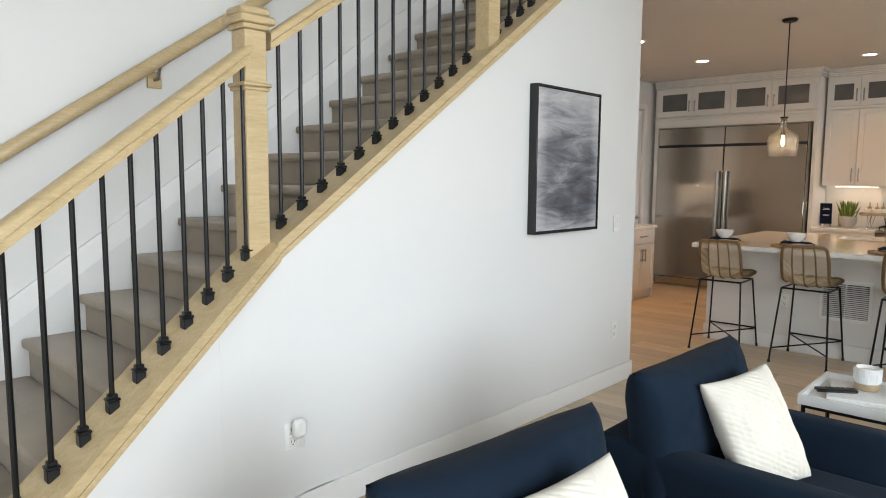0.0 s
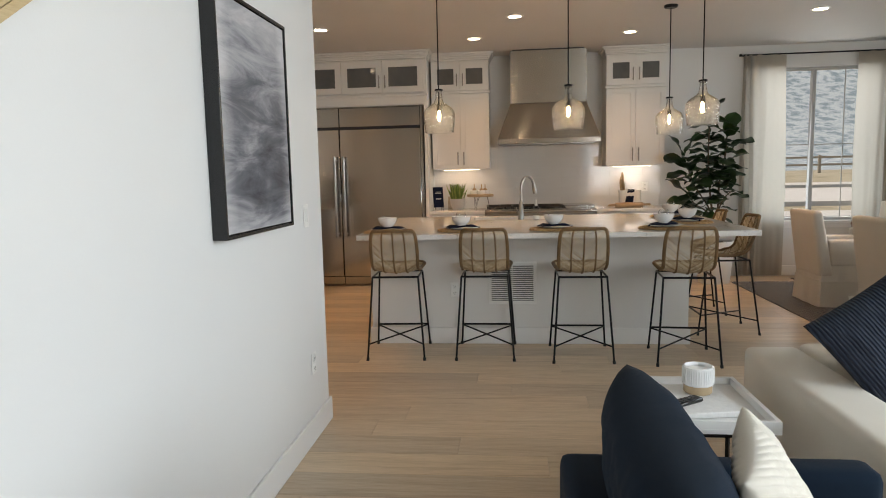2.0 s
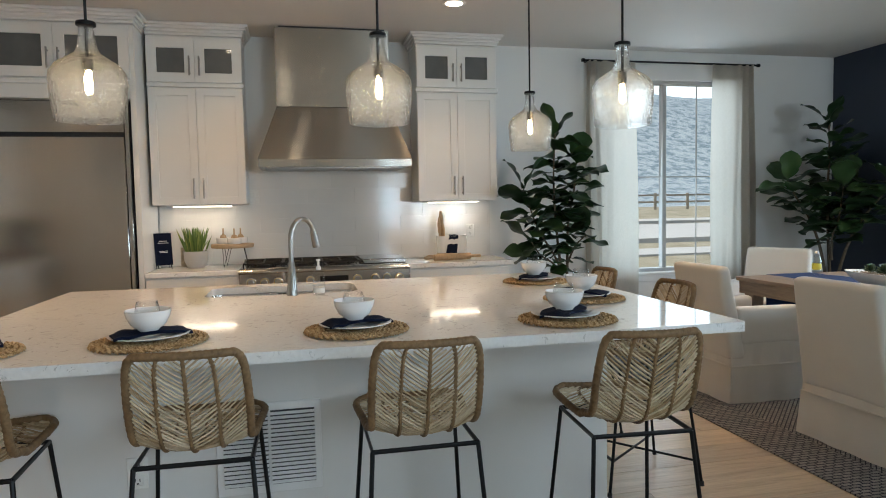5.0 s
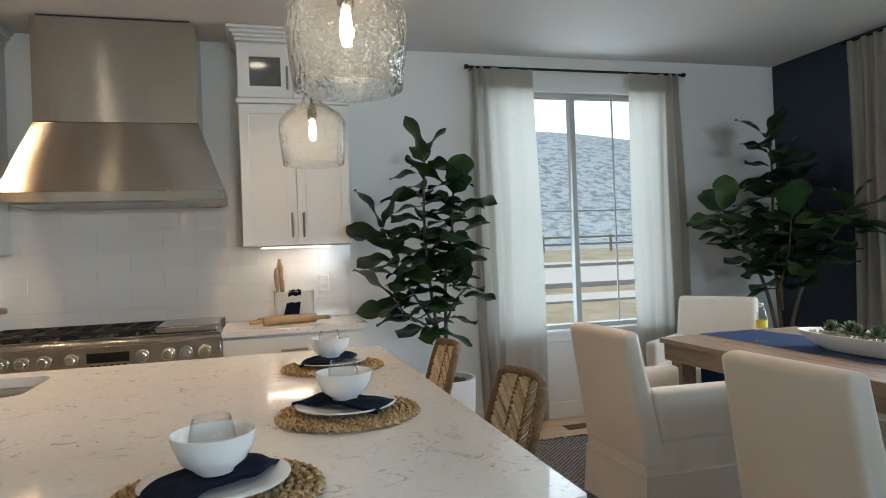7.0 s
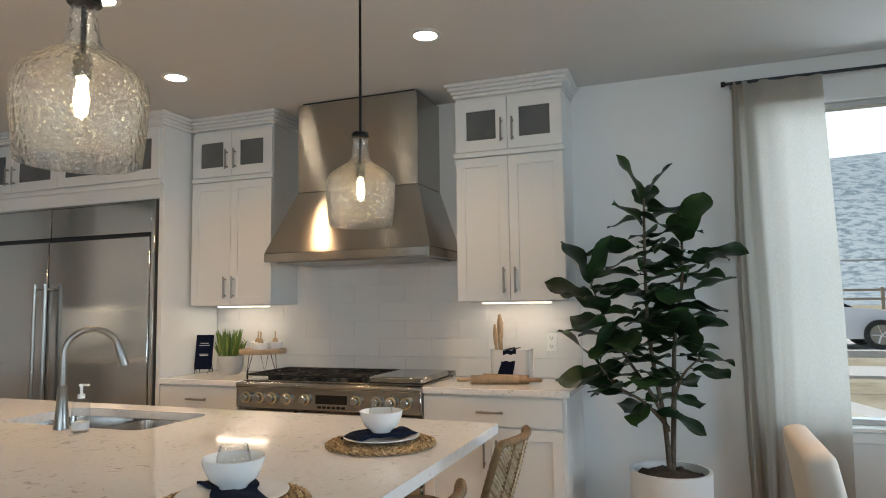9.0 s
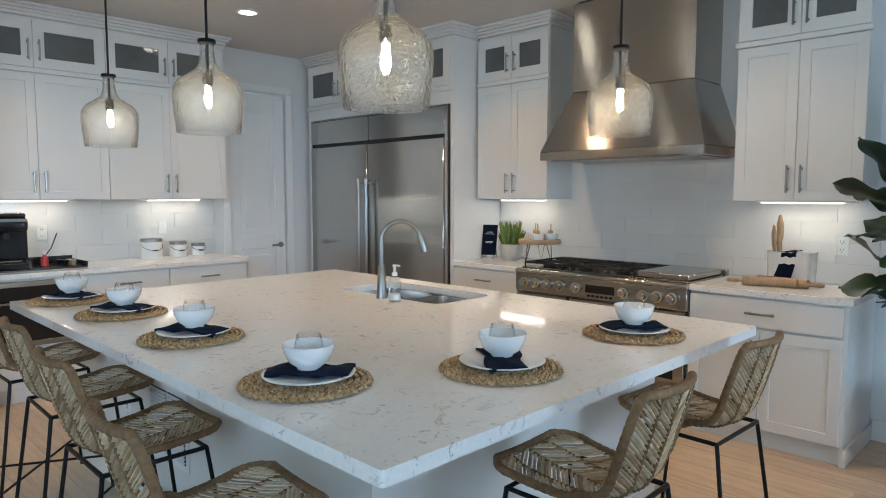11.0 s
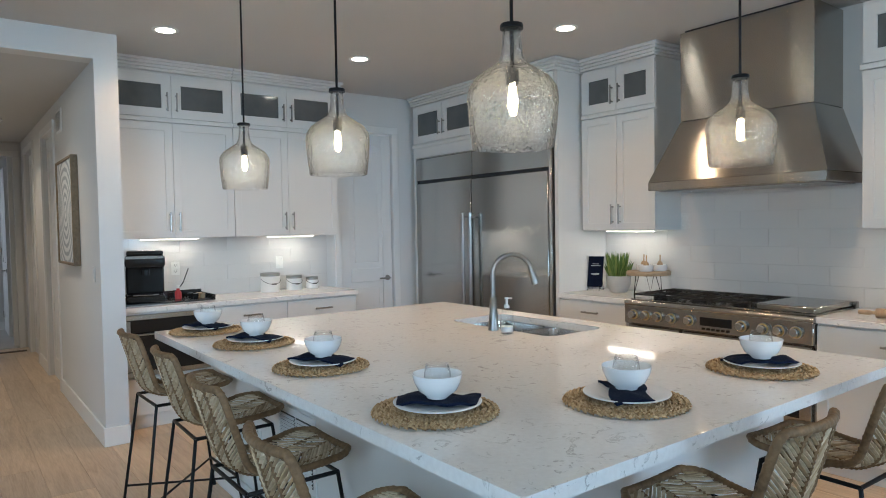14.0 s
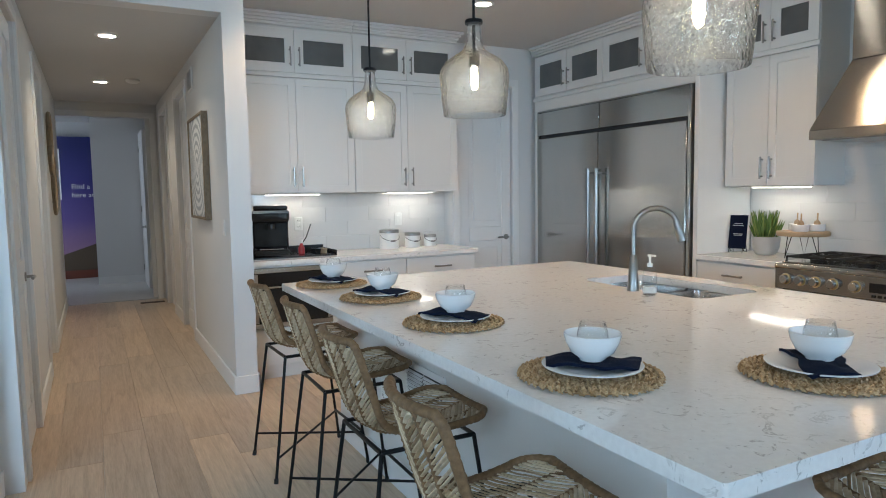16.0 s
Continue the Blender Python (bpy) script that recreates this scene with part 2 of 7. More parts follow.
# white quartz with faint grey flecks
k = Mat("quartz")
v = k.coords((1, 1, 1))
n1 = k.noise(v, 2.2, 6, 0.65, 0.8)
n2 = k.noise(v, 13, 6, 0.72, 1.8)
n3 = k.noise(v, 60, 3, 0.5)
veins = k.ramp(n2, [(0.585, (0, 0, 0)), (0.63, (1, 1, 1)), (0.69, (0, 0, 0))])
patch = k.ramp(n1, [(0.38, (0.12, 0.12, 0.12)), (0.54, (1, 1, 1))])
both = k.mix(1.0, veins, patch, "MULTIPLY")
white = k.ramp(n3, [(0.3, (0.79, 0.775, 0.75)), (0.7, (0.85, 0.84, 0.815))])
half = k.n.new("ShaderNodeMath")
half.operation = "MULTIPLY"
half.inputs[1].default_value = 0.8
k.link(both, half.inputs[0])
k.base(k.mix(half.outputs[0], white, (0.34, 0.325, 0.30)))
k.setp(Roughness=0.07, IOR=1.55)

# glazed wall tile
k = Mat("tile_glaze")
oi = k.n.new("ShaderNodeObjectInfo")
k.base(k.ramp(oi.outputs["Random"], [(0, (0.67, 0.66, 0.645)), (1, (0.70, 0.69, 0.675))]))
k.bump(k.noise(k.coords(), 7, 2), 0.06, 0.004)
k.setp(Roughness=0.10)
plain("grout", (0.72, 0.71, 0.69), 0.9)
plain("floor_tile", (0.55, 0.53, 0.5), 0.4, 0, 0.1, 6)

# leaves
k = Mat("fig_leaf")
oi = k.n.new("ShaderNodeObjectInfo")
v = k.coords((1, 1, 1))
a = k.noise(v, 14, 4)
c1 = k.ramp(oi.outputs["Random"], [(0, (0.008, 0.022, 0.009)), (0.6, (0.015, 0.040, 0.013)), (1, (0.036, 0.085, 0.022))])
k.base(k.mix(0.25, c1, k.ramp(a, [(0.3, (0.010, 0.022, 0.010)), (0.7, (0.04, 0.08, 0.028))])))
k.bump(a, 0.4, 0.004)
k.setp(Roughness=0.42, Specular_IOR_Level=0.3)
k = Mat("herb_leaf")
geo = k.n.new("ShaderNodeNewGeometry")
k.base(k.ramp(geo.outputs["Random Per Island"], [(0, (0.05, 0.11, 0.02)), (0.6, (0.14, 0.22, 0.04)), (1, (0.30, 0.34, 0.08))]))
k.setp(Roughness=0.6)
k = Mat("succulent")
geo = k.n.new("ShaderNodeNewGeometry")
k.base(k.ramp(geo.outputs["Random Per Island"], [(0, (0.03, 0.06, 0.025)), (0.6, (0.07, 0.11, 0.045)), (1, (0.13, 0.16, 0.07))]))
k.setp(Roughness=0.5)

# linen curtain that lets light through
k = Mat("linen")
v = k.coords((1, 1, 1))
weave = k.noise(k.coords((400, 400, 60)), 1.0, 2)
weave2 = k.noise(k.coords((60, 60, 500)), 1.0, 2)
tone = k.ramp(weave, [(0.3, (0.46, 0.425, 0.37)), (0.7, (0.57, 0.53, 0.47))])
tone = k.mix(0.4, tone, k.ramp(weave2, [(0.3, (0.44, 0.405, 0.35)), (0.7, (0.59, 0.55, 0.49))]))
k.base(tone)
k.bump(weave, 0.4, 0.001)
k.setp(Roughness=0.95)
tr = k.n.new("ShaderNodeBsdfTranslucent")
k.link(tone, tr.inputs["Color"])
ms = k.n.new("ShaderNodeMixShader")
ms.inputs[0].default_value = 0.55
k.link(k.p.outputs[0], ms.inputs[1])
k.link(tr.outputs[0], ms.inputs[2])
k.link(ms.outputs[0], k.out.inputs["Surface"])


def thin_glass(name, tint=(0.985, 0.99, 0.99), ior=1.5, bump_from=None):
    """A thin clear wall: light goes straight on, and the surface shines."""
    k = Mat(name)
    tp = k.n.new("ShaderNodeBsdfTransparent")
    tp.inputs[0].default_value = (*tint, 1)
    gl = k.n.new("ShaderNodeBsdfGlossy")
    gl.inputs["Roughness"].default_value = 0.02
    ms = k.n.new("ShaderNodeMixShader")
    k.link(k.edge_shine(None, 0.025, 0.95), ms.inputs[0])
    k.link(tp.outputs[0], ms.inputs[1])
    k.link(gl.outputs[0], ms.inputs[2])
    k.link(ms.outputs[0], k.out.inputs["Surface"])
    return k


thin_glass("clear_glass")
thin_glass("smoke_plastic", (0.62, 0.63, 0.62), 1.4)
thin_glass("soap_plastic", (0.93, 0.95, 0.96), 1.4)
# the hammered shade: part clear, part bent, dimpled, pale dots painted in as sparkle
k = Mat("hammered_shine")
vo = k.node("ShaderNodeTexVoronoi", Scale=92.0)
vo.feature = "SMOOTH_F1"
k.link(k.coords(), vo.inputs["Vector"])
nb = k.node("ShaderNodeBump", Strength=1.0, Distance=0.006)
k.link(vo.outputs["Distance"], nb.inputs["Height"])
tp = k.n.new("ShaderNodeBsdfTransparent")
tp.inputs[0].default_value = (0.99, 0.99, 0.985, 1)
rf = k.n.new("ShaderNodeBsdfRefraction")
rf.inputs["IOR"].default_value = 1.08
rf.inputs["Color"].default_value = (1.0, 0.995, 0.985, 1)
gl = k.n.new("ShaderNodeBsdfGlossy")
gl.inputs["Roughness"].default_value = 0.10
for nd in (rf, gl):
    k.link(nb.outputs[0], nd.inputs["Normal"])
m0 = k.n.new("ShaderNodeMixShader")
m0.inputs[0].default_value = 0.5
k.link(tp.outputs[0], m0.inputs[1])
k.link(rf.outputs[0], m0.inputs[2])
ms = k.n.new("ShaderNodeMixShader")
k.link(k.edge_shine(nb.outputs[0], 0.07, 0.45), ms.inputs[0])
k.link(m0.outputs[0], ms.inputs[1])
k.link(gl.outputs[0], ms.inputs[2])
sparkle_fac = k.ramp(vo.outputs["Distance"], [(0.07, (0.60,) * 3), (0.18, (0.02,) * 3)])
tl = k.n.new("ShaderNodeBsdfTranslucent")
tl.inputs["Color"].default_value = (0.96, 0.94, 0.86, 1)
m2 = k.n.new("ShaderNodeMixShader")
k.link(sparkle_fac, m2.inputs[0])
k.link(ms.outputs[0], m2.inputs[1])
k.link(tl.outputs[0], m2.inputs[2])
k.link(m2.outputs[0], k.out.inputs["Surface"])
# window pane: thin sheet, mostly clear
k = Mat("window_pane")
tp = k.n.new("ShaderNodeBsdfTransparent")
tp.inputs[0].default_value = (0.95, 0.97, 0.97, 1)
gl = k.n.new("ShaderNodeBsdfGlossy")
gl.inputs["Roughness"].default_value = 0.01
ms = k.n.new("ShaderNodeMixShader")
k.link(k.edge_shine(None, 0.008, 0.2), ms.inputs[0])
k.link(tp.outputs[0], ms.inputs[1])
k.link(gl.outputs[0], ms.inputs[2])
k.link(ms.outputs[0], k.out.inputs["Surface"])
# smoky cabinet pane
k = Mat("cabinet_pane")
k.base(k.ramp(k.noise(k.coords(), 4, 3), [(0.3, (0.10, 0.105, 0.105)), (0.7, (0.14, 0.145, 0.145))]))
k.setp(Roughness=0.09, IOR=1.5)


def glow(name, col, strength):
    k = Mat(name)
    k.p.inputs["Base Color"].default_value = (*col, 1)
    k.p.inputs["Emission Color"].default_value = (*col, 1)
    k.p.inputs["Emission Strength"].default_value = strength
    return k


glow("downlight_glow", (1.0, 0.86, 0.66), 34)
glow("sky_glow", (0.93, 0.97, 1.0), 1.25)
glow("strip_glow", (1.0, 0.86, 0.68), 16)
glow("bulb_glow", (1.0, 0.72, 0.36), 90)

# abstract painting in greys: horizontal smears
k = Mat("abstract_paint")
v = k.coords((1.1, 1, 5.5))
n1 = k.noise(v, 1.7, 8, 0.65, 0.7)
tc = k.n.new("ShaderNodeTexCoord")
sep = k.n.new("ShaderNodeSeparateXYZ")
k.link(tc.outputs["Object"], sep.inputs[0])
mr = k.node("ShaderNodeMapRange", From_Min=-0.42, From_Max=0.42)
k.link(sep.outputs["Z"], mr.inputs["Value"])
band = k.ramp(mr.outputs[0], [(0.0, (0.5, 0.5, 0.5)), (0.10, (0.12, 0.12, 0.12)), (0.42, (0.0, 0.0, 0.0)), (0.62, (0.22, 0.22, 0.22)), (0.85, (0.42, 0.42, 0.42)), (1, (0.5, 0.5, 0.5))])
mr2 = k.node("ShaderNodeMapRange", From_Min=-0.34, From_Max=0.34)
k.link(sep.outputs["X"], mr2.inputs["Value"])
side = k.ramp(mr2.outputs[0], [(0.0, (0.45, 0.45, 0.45)), (0.16, (0.05, 0.05, 0.05)), (0.85, (0.0, 0.0, 0.0)), (1, (0.35, 0.35, 0.35))])
fac = k.mix(0.5, n1, k.mix(1.0, band, side, "ADD"), "ADD")
k.base(k.ramp(fac, [(0.38, (0.035, 0.038, 0.05)), (0.55, (0.12, 0.125, 0.145)), (0.72, (0.33, 0.33, 0.35)), (0.9, (0.52, 0.51, 0.52))]))
k.bump(n1, 0.2, 0.002)
k.setp(Roughness=0.6)
# mandala print: rings of pale blue
k = Mat("mandala_print")
tc = k.n.new("ShaderNodeTexCoord")
wv = k.node("ShaderNodeTexWave", Scale=4.5, Distortion=1.6, Detail=3.0, Detail_Scale=4.0)
wv.wave_type, wv.rings_direction = "RINGS", "Y"
k.link(tc.outputs["Object"], wv.inputs["Vector"])
k.base(k.ramp(wv.outputs["Fac"], [(0.25, (0.30, 0.34, 0.38)), (0.6, (0.66, 0.68, 0.69))]))
k.setp(Roughness=0.5)
# dusk poster behind the entry
k = Mat("dusk_poster")
tc = k.n.new("ShaderNodeTexCoord")
sep = k.n.new("ShaderNodeSeparateXYZ")
k.link(tc.outputs["Object"], sep.inputs[0])
mr = k.node("ShaderNodeMapRange", From_Min=0.0, From_Max=2.3)
k.link(sep.outputs["Z"], mr.inputs["Value"])
k.base(k.ramp(mr.outputs[0], [(0.0, (0.16, 0.05, 0.03)), (0.14, (0.30, 0.09, 0.06)), (0.2, (0.36, 0.22, 0.36)), (0.45, (0.13, 0.09, 0.30)), (0.7, (0.045, 0.04, 0.20)), (1.0, (0.015, 0.02, 0.12))]))
k.setp(Roughness=0.5)
# patterned flat-weave rug: chevron field inside a border of short woven blocks
k = Mat("rug_weave")
v = k.coords((1, 1, 1))


def woven(scale, rot, squash=1.0):
    br = k.node("ShaderNodeTexBrick", Scale=scale, Mortar_Size=0.035)
    br.inputs["Color1"].default_value = (0.21, 0.205, 0.20, 1)
    br.inputs["Color2"].default_value = (0.30, 0.29, 0.28, 1)
    br.inputs["Mortar"].default_value = (0.03, 0.033, 0.045, 1)
    br.inputs["Brick Width"].default_value = 0.5 * squash
    k.link(k.coords((1, 1, 1), rot=(0, 0, radians(rot))), br.inputs["Vector"])
    return br.outputs["Color"]


tc = k.n.new("ShaderNodeTexCoord")
sep = k.n.new("ShaderNodeSeparateXYZ")
k.link(tc.outputs["Object"], sep.inputs[0])
edge_n = k.node("ShaderNodeMapRange", From_Min=-0.95, From_Max=-0.945)
k.link(sep.outputs["Y"], edge_n.inputs["Value"])
edge_w = k.node("ShaderNodeMapRange", From_Min=5.63, From_Max=5.625)
k.link(sep.outputs["X"], edge_w.inputs["Value"])
field = k.mix(edge_n.outputs[0], woven(11.0, 45), woven(9.0, 90))
col = k.mix(edge_w.outputs[0], field, woven(9.0, 0))
nz = k.noise(v, 220, 2)
k.base(k.mix(1.0, col, k.ramp(nz, [(0.3, (0.6, 0.6, 0.62)), (0.7, (1.1, 1.1, 1.1))]), "MULTIPLY"))
k.bump(nz, 0.8, 0.003)
k.setp(Roughness=1.0, Specular_IOR_Level=0.1)
# dry scrub hill, distance haze painted in as blue-grey, and bare yard
k = Mat("hazy_hillside")
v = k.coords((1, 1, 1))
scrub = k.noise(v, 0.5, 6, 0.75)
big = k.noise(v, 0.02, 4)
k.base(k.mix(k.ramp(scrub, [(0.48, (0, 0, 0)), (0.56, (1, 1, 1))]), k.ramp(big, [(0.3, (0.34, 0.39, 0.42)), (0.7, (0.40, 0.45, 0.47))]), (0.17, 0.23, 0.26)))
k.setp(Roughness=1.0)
k = Mat("yard")
v = k.coords((1, 1, 1))
a = k.noise(v, 0.8, 8, 0.7)
k.base(k.ramp(a, [(0.35, (0.22, 0.19, 0.12)), (0.5, (0.33, 0.29, 0.2)), (0.65, (0.40, 0.36, 0.27))]))
k.bump(a, 1.0, 0.05)
k.setp(Roughness=1.0)

# ---- mesh helpers ----
def bx(bm, x0, y0, z0, x1, y1, z1, bev=0.0, seg=1):
    vs = [bm.verts.new(p) for p in ((x0, y0, z0), (x1, y0, z0), (x1, y1, z0), (x0, y1, z0), (x0, y0, z1), (x1, y0, z1), (x1, y1, z1), (x0, y1, z1))]
    fs = [bm.faces.new([vs[i] for i in f]) for f in ((3, 2, 1, 0), (4, 5, 6, 7), (0, 1, 5, 4), (1, 2, 6, 5), (2, 3, 7, 6), (3, 0, 4, 7))]
    if bev:
        es = list({e for f in fs for e in f.edges})
        bmesh.ops.bevel(bm, geom=es, offset=bev, segments=seg, affect="EDGES", profile=0.6)


def hull(bm, bottom, top):
    """A solid between two polygons of the same number of corners."""
    a = [bm.verts.new(p) for p in bottom]
    b = [bm.verts.new(p) for p in top]
    n = len(a)
    bm.faces.new(a[::-1])
    bm.faces.new(b)
    for i in range(n):
        bm.faces.new((a[i], a[(i + 1) % n], b[(i + 1) % n], b[i]))


def lathe(bm, prof, n=28, c=(0, 0, 0), close=False):
    rings = []
    for r, z in prof:
        if r < 1e-5:
            rings.append([bm.verts.new((c[0], c[1], c[2] + z))])
        else:
            rings.append([bm.verts.new((c[0] + r * math.cos(2 * math.pi * i / n), c[1] + r * math.sin(2 * math.pi * i / n), c[2] + z)) for i in range(n)])
    pairs = list(zip(rings, rings[1:])) + ([(rings[-1], rings[0])] if close else [])
    for a, b in pairs:
        for i in range(n):
            j = (i + 1) % n
            if len(a) == 1 and len(b) == 1:
                continue
            if len(a) == 1:
                bm.faces.new((a[0], b[j], b[i]))
            elif len(b) == 1:
                bm.faces.new((a[i], a[j], b[0]))
            else:
                bm.faces.new((a[i], a[j], b[j], b[i]))


def tube(bm, pts, r, n=8, flat=1.0, closed=False):
    """A rod along points; r is one radius or one for each point."""
    pts = [Vector(p) for p in pts]
    m = len(pts)
    rad = r if isinstance(r, (list, tuple)) else [r] * m
    up = Vector((0.13, 0.21, 0.97))
    rings = []
    side = None
    for i, p in enumerate(pts):
        a = pts[(i - 1) % m] if closed else pts[max(i - 1, 0)]
        b = pts[(i + 1) % m] if closed else pts[min(i + 1, m - 1)]
        d = (b - a).normalized()
        if side is None:
            side = d.cross(up if abs(d.dot(up)) < 0.95 else Vector((1, 0, 0))).normalized()
        else:
            side = (side - d * side.dot(d)).normalized()
        o = d.cross(side)
        rings.append([bm.verts.new(p + rad[i] * (math.cos(2 * math.pi * q / n) * side + flat * math.sin(2 * math.pi * q / n) * o)) for q in range(n)])
    for i in range(m if closed else m - 1):
        a, b = rings[i], rings[(i + 1) % m]
        for q in range(n):
            bm.faces.new((a[q], a[(q + 1) % n], b[(q + 1) % n], b[q]))
    if not closed:
        bm.faces.new(rings[0][::-1])
        bm.faces.new(rings[-1])


def grid(bm, fn, nu, nv, wrap=False):
    vs = [[bm.verts.new(fn(i / nu, j / nv)) for j in range(nv + 1)] for i in range(nu + 1)]
    for i in range(nu):
        for j in range(nv):
            bm.faces.new((vs[i][j], vs[i + 1][j], vs[i + 1][j + 1], vs[i][j + 1]))
    return vs


def mesh_of(name, bm, material, sharp=40):
    bmesh.ops.recalc_face_normals(bm, faces=bm.faces)
    me = bpy.data.meshes.new(name)
    bm.to_mesh(me)
    bm.free()
    me.materials.append(MATS[material])
    me.shade_smooth()
    me.set_sharp_from_angle(angle=radians(sharp))
    return me


def part(name, bm, material, parent, label="", sharp=40):
    ob = new(name, mesh_of(name, bm, material, sharp))
    ob.parent = parent
    if label:
        tagged(ob, label)
    return ob


def thing(name, label, category, at=(0, 0, 0), rz=0, group="", kind=""):
    ob = new(name)
    ob.matrix_basis = pose(*at, 0, 0, rz)
    return tagged(ob, label, category, group, kind)


def solid(name, bm, material, label, category, at=(0, 0, 0), rz=0, group="", kind="", sharp=40):
    ob = new(name, mesh_of(name, bm, material, sharp))
    ob.matrix_basis = pose(*at, 0, 0, rz)
    return tagged(ob, label, category, group, kind)


def boxes(*bs, bev=0.0):
    bm = bmesh.new()
    for b in bs:
        bx(bm, *b, bev)
    return bm


def rods(lines, r, n=8):
    bm = bmesh.new()
    for pts in lines:
        tube(bm, pts, r, n)
    return bm


# ---- structure ----
CEIL, EAST, NORTH, SOUTH, STAIR = 2.832, 9.93, 5.10, -3.62, 3.02


def structure(name, bm, material, label, category="wall"):
    return solid(name, bm, material, label, category, kind="structure")


floor = structure("floor", boxes((-3.7, -3.8, -0.2, 10.2, 14.2, -0.012)), "grout", "light oak plank floor", "floor")
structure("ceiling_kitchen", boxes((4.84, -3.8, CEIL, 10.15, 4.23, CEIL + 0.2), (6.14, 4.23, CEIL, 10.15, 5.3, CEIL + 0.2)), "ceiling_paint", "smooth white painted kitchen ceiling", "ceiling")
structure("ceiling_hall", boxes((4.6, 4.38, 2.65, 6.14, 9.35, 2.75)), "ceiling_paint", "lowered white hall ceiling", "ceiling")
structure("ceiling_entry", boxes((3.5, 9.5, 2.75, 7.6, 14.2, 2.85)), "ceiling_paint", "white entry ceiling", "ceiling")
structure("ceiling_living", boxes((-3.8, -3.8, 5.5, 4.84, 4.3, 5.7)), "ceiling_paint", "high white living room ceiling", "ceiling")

# east wall with the dining window
WY0, WY1, WZ0, WZ1 = -2.47, -0.97, 0.69, 2.56
structure("wall_east", boxes((EAST, SOUTH - 0.2, 0, EAST + 0.18, WY0, CEIL), (EAST, WY1, 0, EAST + 0.18, 5.3, CEIL), (EAST, WY0, 0, EAST + 0.18, WY1, WZ0), (EAST, WY0, WZ1, EAST + 0.18, WY1, CEIL)), "wall_paint", "white painted wall with a window beside the range")
# north wall with the pantry door
structure("wall_north", boxes((6.29, NORTH, 0, 8.46, NORTH + 0.15, CEIL), (9.08, NORTH, 0, EAST, NORTH + 0.15, CEIL), (8.46, NORTH, 2.45, 9.08, NORTH + 0.15, CEIL), (8.3, NORTH + 0.5, 0, 9.3, NORTH + 0.6, CEIL)), "wall_paint", "white painted kitchen wall behind the coffee counter")
# hall
structure("wall_hall_east", boxes((6.14, 4.23, 0, 6.29, 6.30, CEIL), (6.14, 7.15, 0, 6.29, 8.0, CEIL), (6.14, 8.85, 0, 6.29, 9.5, CEIL), (6.14, 6.30, 2.45, 6.29, 7.15, CEIL), (6.14, 8.0, 2.45, 6.29, 8.85, CEIL)), "wall_paint", "white painted hall wall ending beside the kitchen")
structure("wall_hall_west", boxes((4.78, 3.15, 0, 4.94, 3.34, CEIL), (4.78, 4.16, 0, 4.94, 5.5, CEIL), (4.78, 6.4, 0, 4.94, 9.5, CEIL), (4.78, 3.34, 2.45, 4.94, 4.16, CEIL), (4.78, 5.5, 2.45, 4.94, 6.4, CEIL)), "wall_paint", "white painted hall wall with doors")
structure("hall_header", boxes((4.94, 4.23, 2.65, 6.14, 4.38, CEIL)), "wall_paint", "white header above the hall opening", "wall")
structure("wall_hall_end", boxes((4.94, 9.35, 2.47, 6.14, 9.5, 2.75), (6.05, 9.35, 0, 6.14, 9.5, 2.47), (3.4, 9.5, 0, 4.92, 9.62, 2.8), (6.0, 9.5, 0, 7.7, 9.62, 2.8)), "wall_paint", "white wall with an opening to the entry")
structure("wall_entry", boxes((3.4, 13.0, 0, 4.55, 13.15, 2.8), (5.6, 13.0, 0, 7.7, 13.15, 2.8), (3.4, 9.62, 0, 3.5, 13.0, 2.8), (7.6, 9.62, 0, 7.7, 13.0, 2.8), (4.55, 13.0, 0, 5.6, 13.15, 2.8)), "wall_paint", "white entry walls", "wall")
# dining and living south wall
structure("wall_south_dining", boxes((8.75, SOUTH - 0.15, 0, EAST, SOUTH, CEIL), (5.2, SOUTH - 0.15, 0, 7.05, SOUTH, CEIL), (7.05, SOUTH - 0.15, 2.45, 8.75, SOUTH, CEIL), (7.05, SOUTH - 0.15, 0, 8.75, SOUTH, 0.12)), "navy_paint", "dark navy accent wall behind the dining table")
# living room walls out of view, opened only to let the lamps in
structure("wall_south_living", boxes((-3.7, SOUTH - 0.15, 0, -1.4, SOUTH, 5.5), (3.1, SOUTH - 0.15, 0, 5.2, SOUTH, 5.5), (-1.4, SOUTH - 0.15, 4.4, 3.1, SOUTH, 5.5), (-1.4, SOUTH - 0.15, 0, 3.1, SOUTH, 0.7)), "wall_paint", "unseen white living room wall with an opening added for daylight")
structure("wall_west", boxes((-3.75, SOUTH - 0.15, 0, -3.6, -3.2, 5.5), (-3.75, -0.5, 0, -3.6, 4.3, 5.5), (-3.75, -3.2, 2.7, -3.6, -0.5, 5.5), (-3.75, -3.2, 0, -3.6, -0.5, 0.7)), "wall_paint", "unseen white living room wall with an opening added for daylight")
structure("wall_living_upper", boxes((4.84, SOUTH, CEIL + 0.2, 4.99, 4.2, 5.5)), "wall_paint", "white upper wall above the kitchen edge")
structure("wall_stair_back", boxes((-3.6, 4.08, 0, 4.78, 4.22, 5.5)), "wall_paint", "white wall along the carpeted stairs")

# stair wall: straight run, then a lower part that flares out
bm = bmesh.new()
slope = 0.704
xb, zb = 1.79, 1.165


def top_z(x):
    return zb + (x - xb) * slope


def prism(bm, poly, y0, y1):
    hull(bm, [(x, y0, z) for x, z in poly], [(x, y1, z) for x, z in poly])


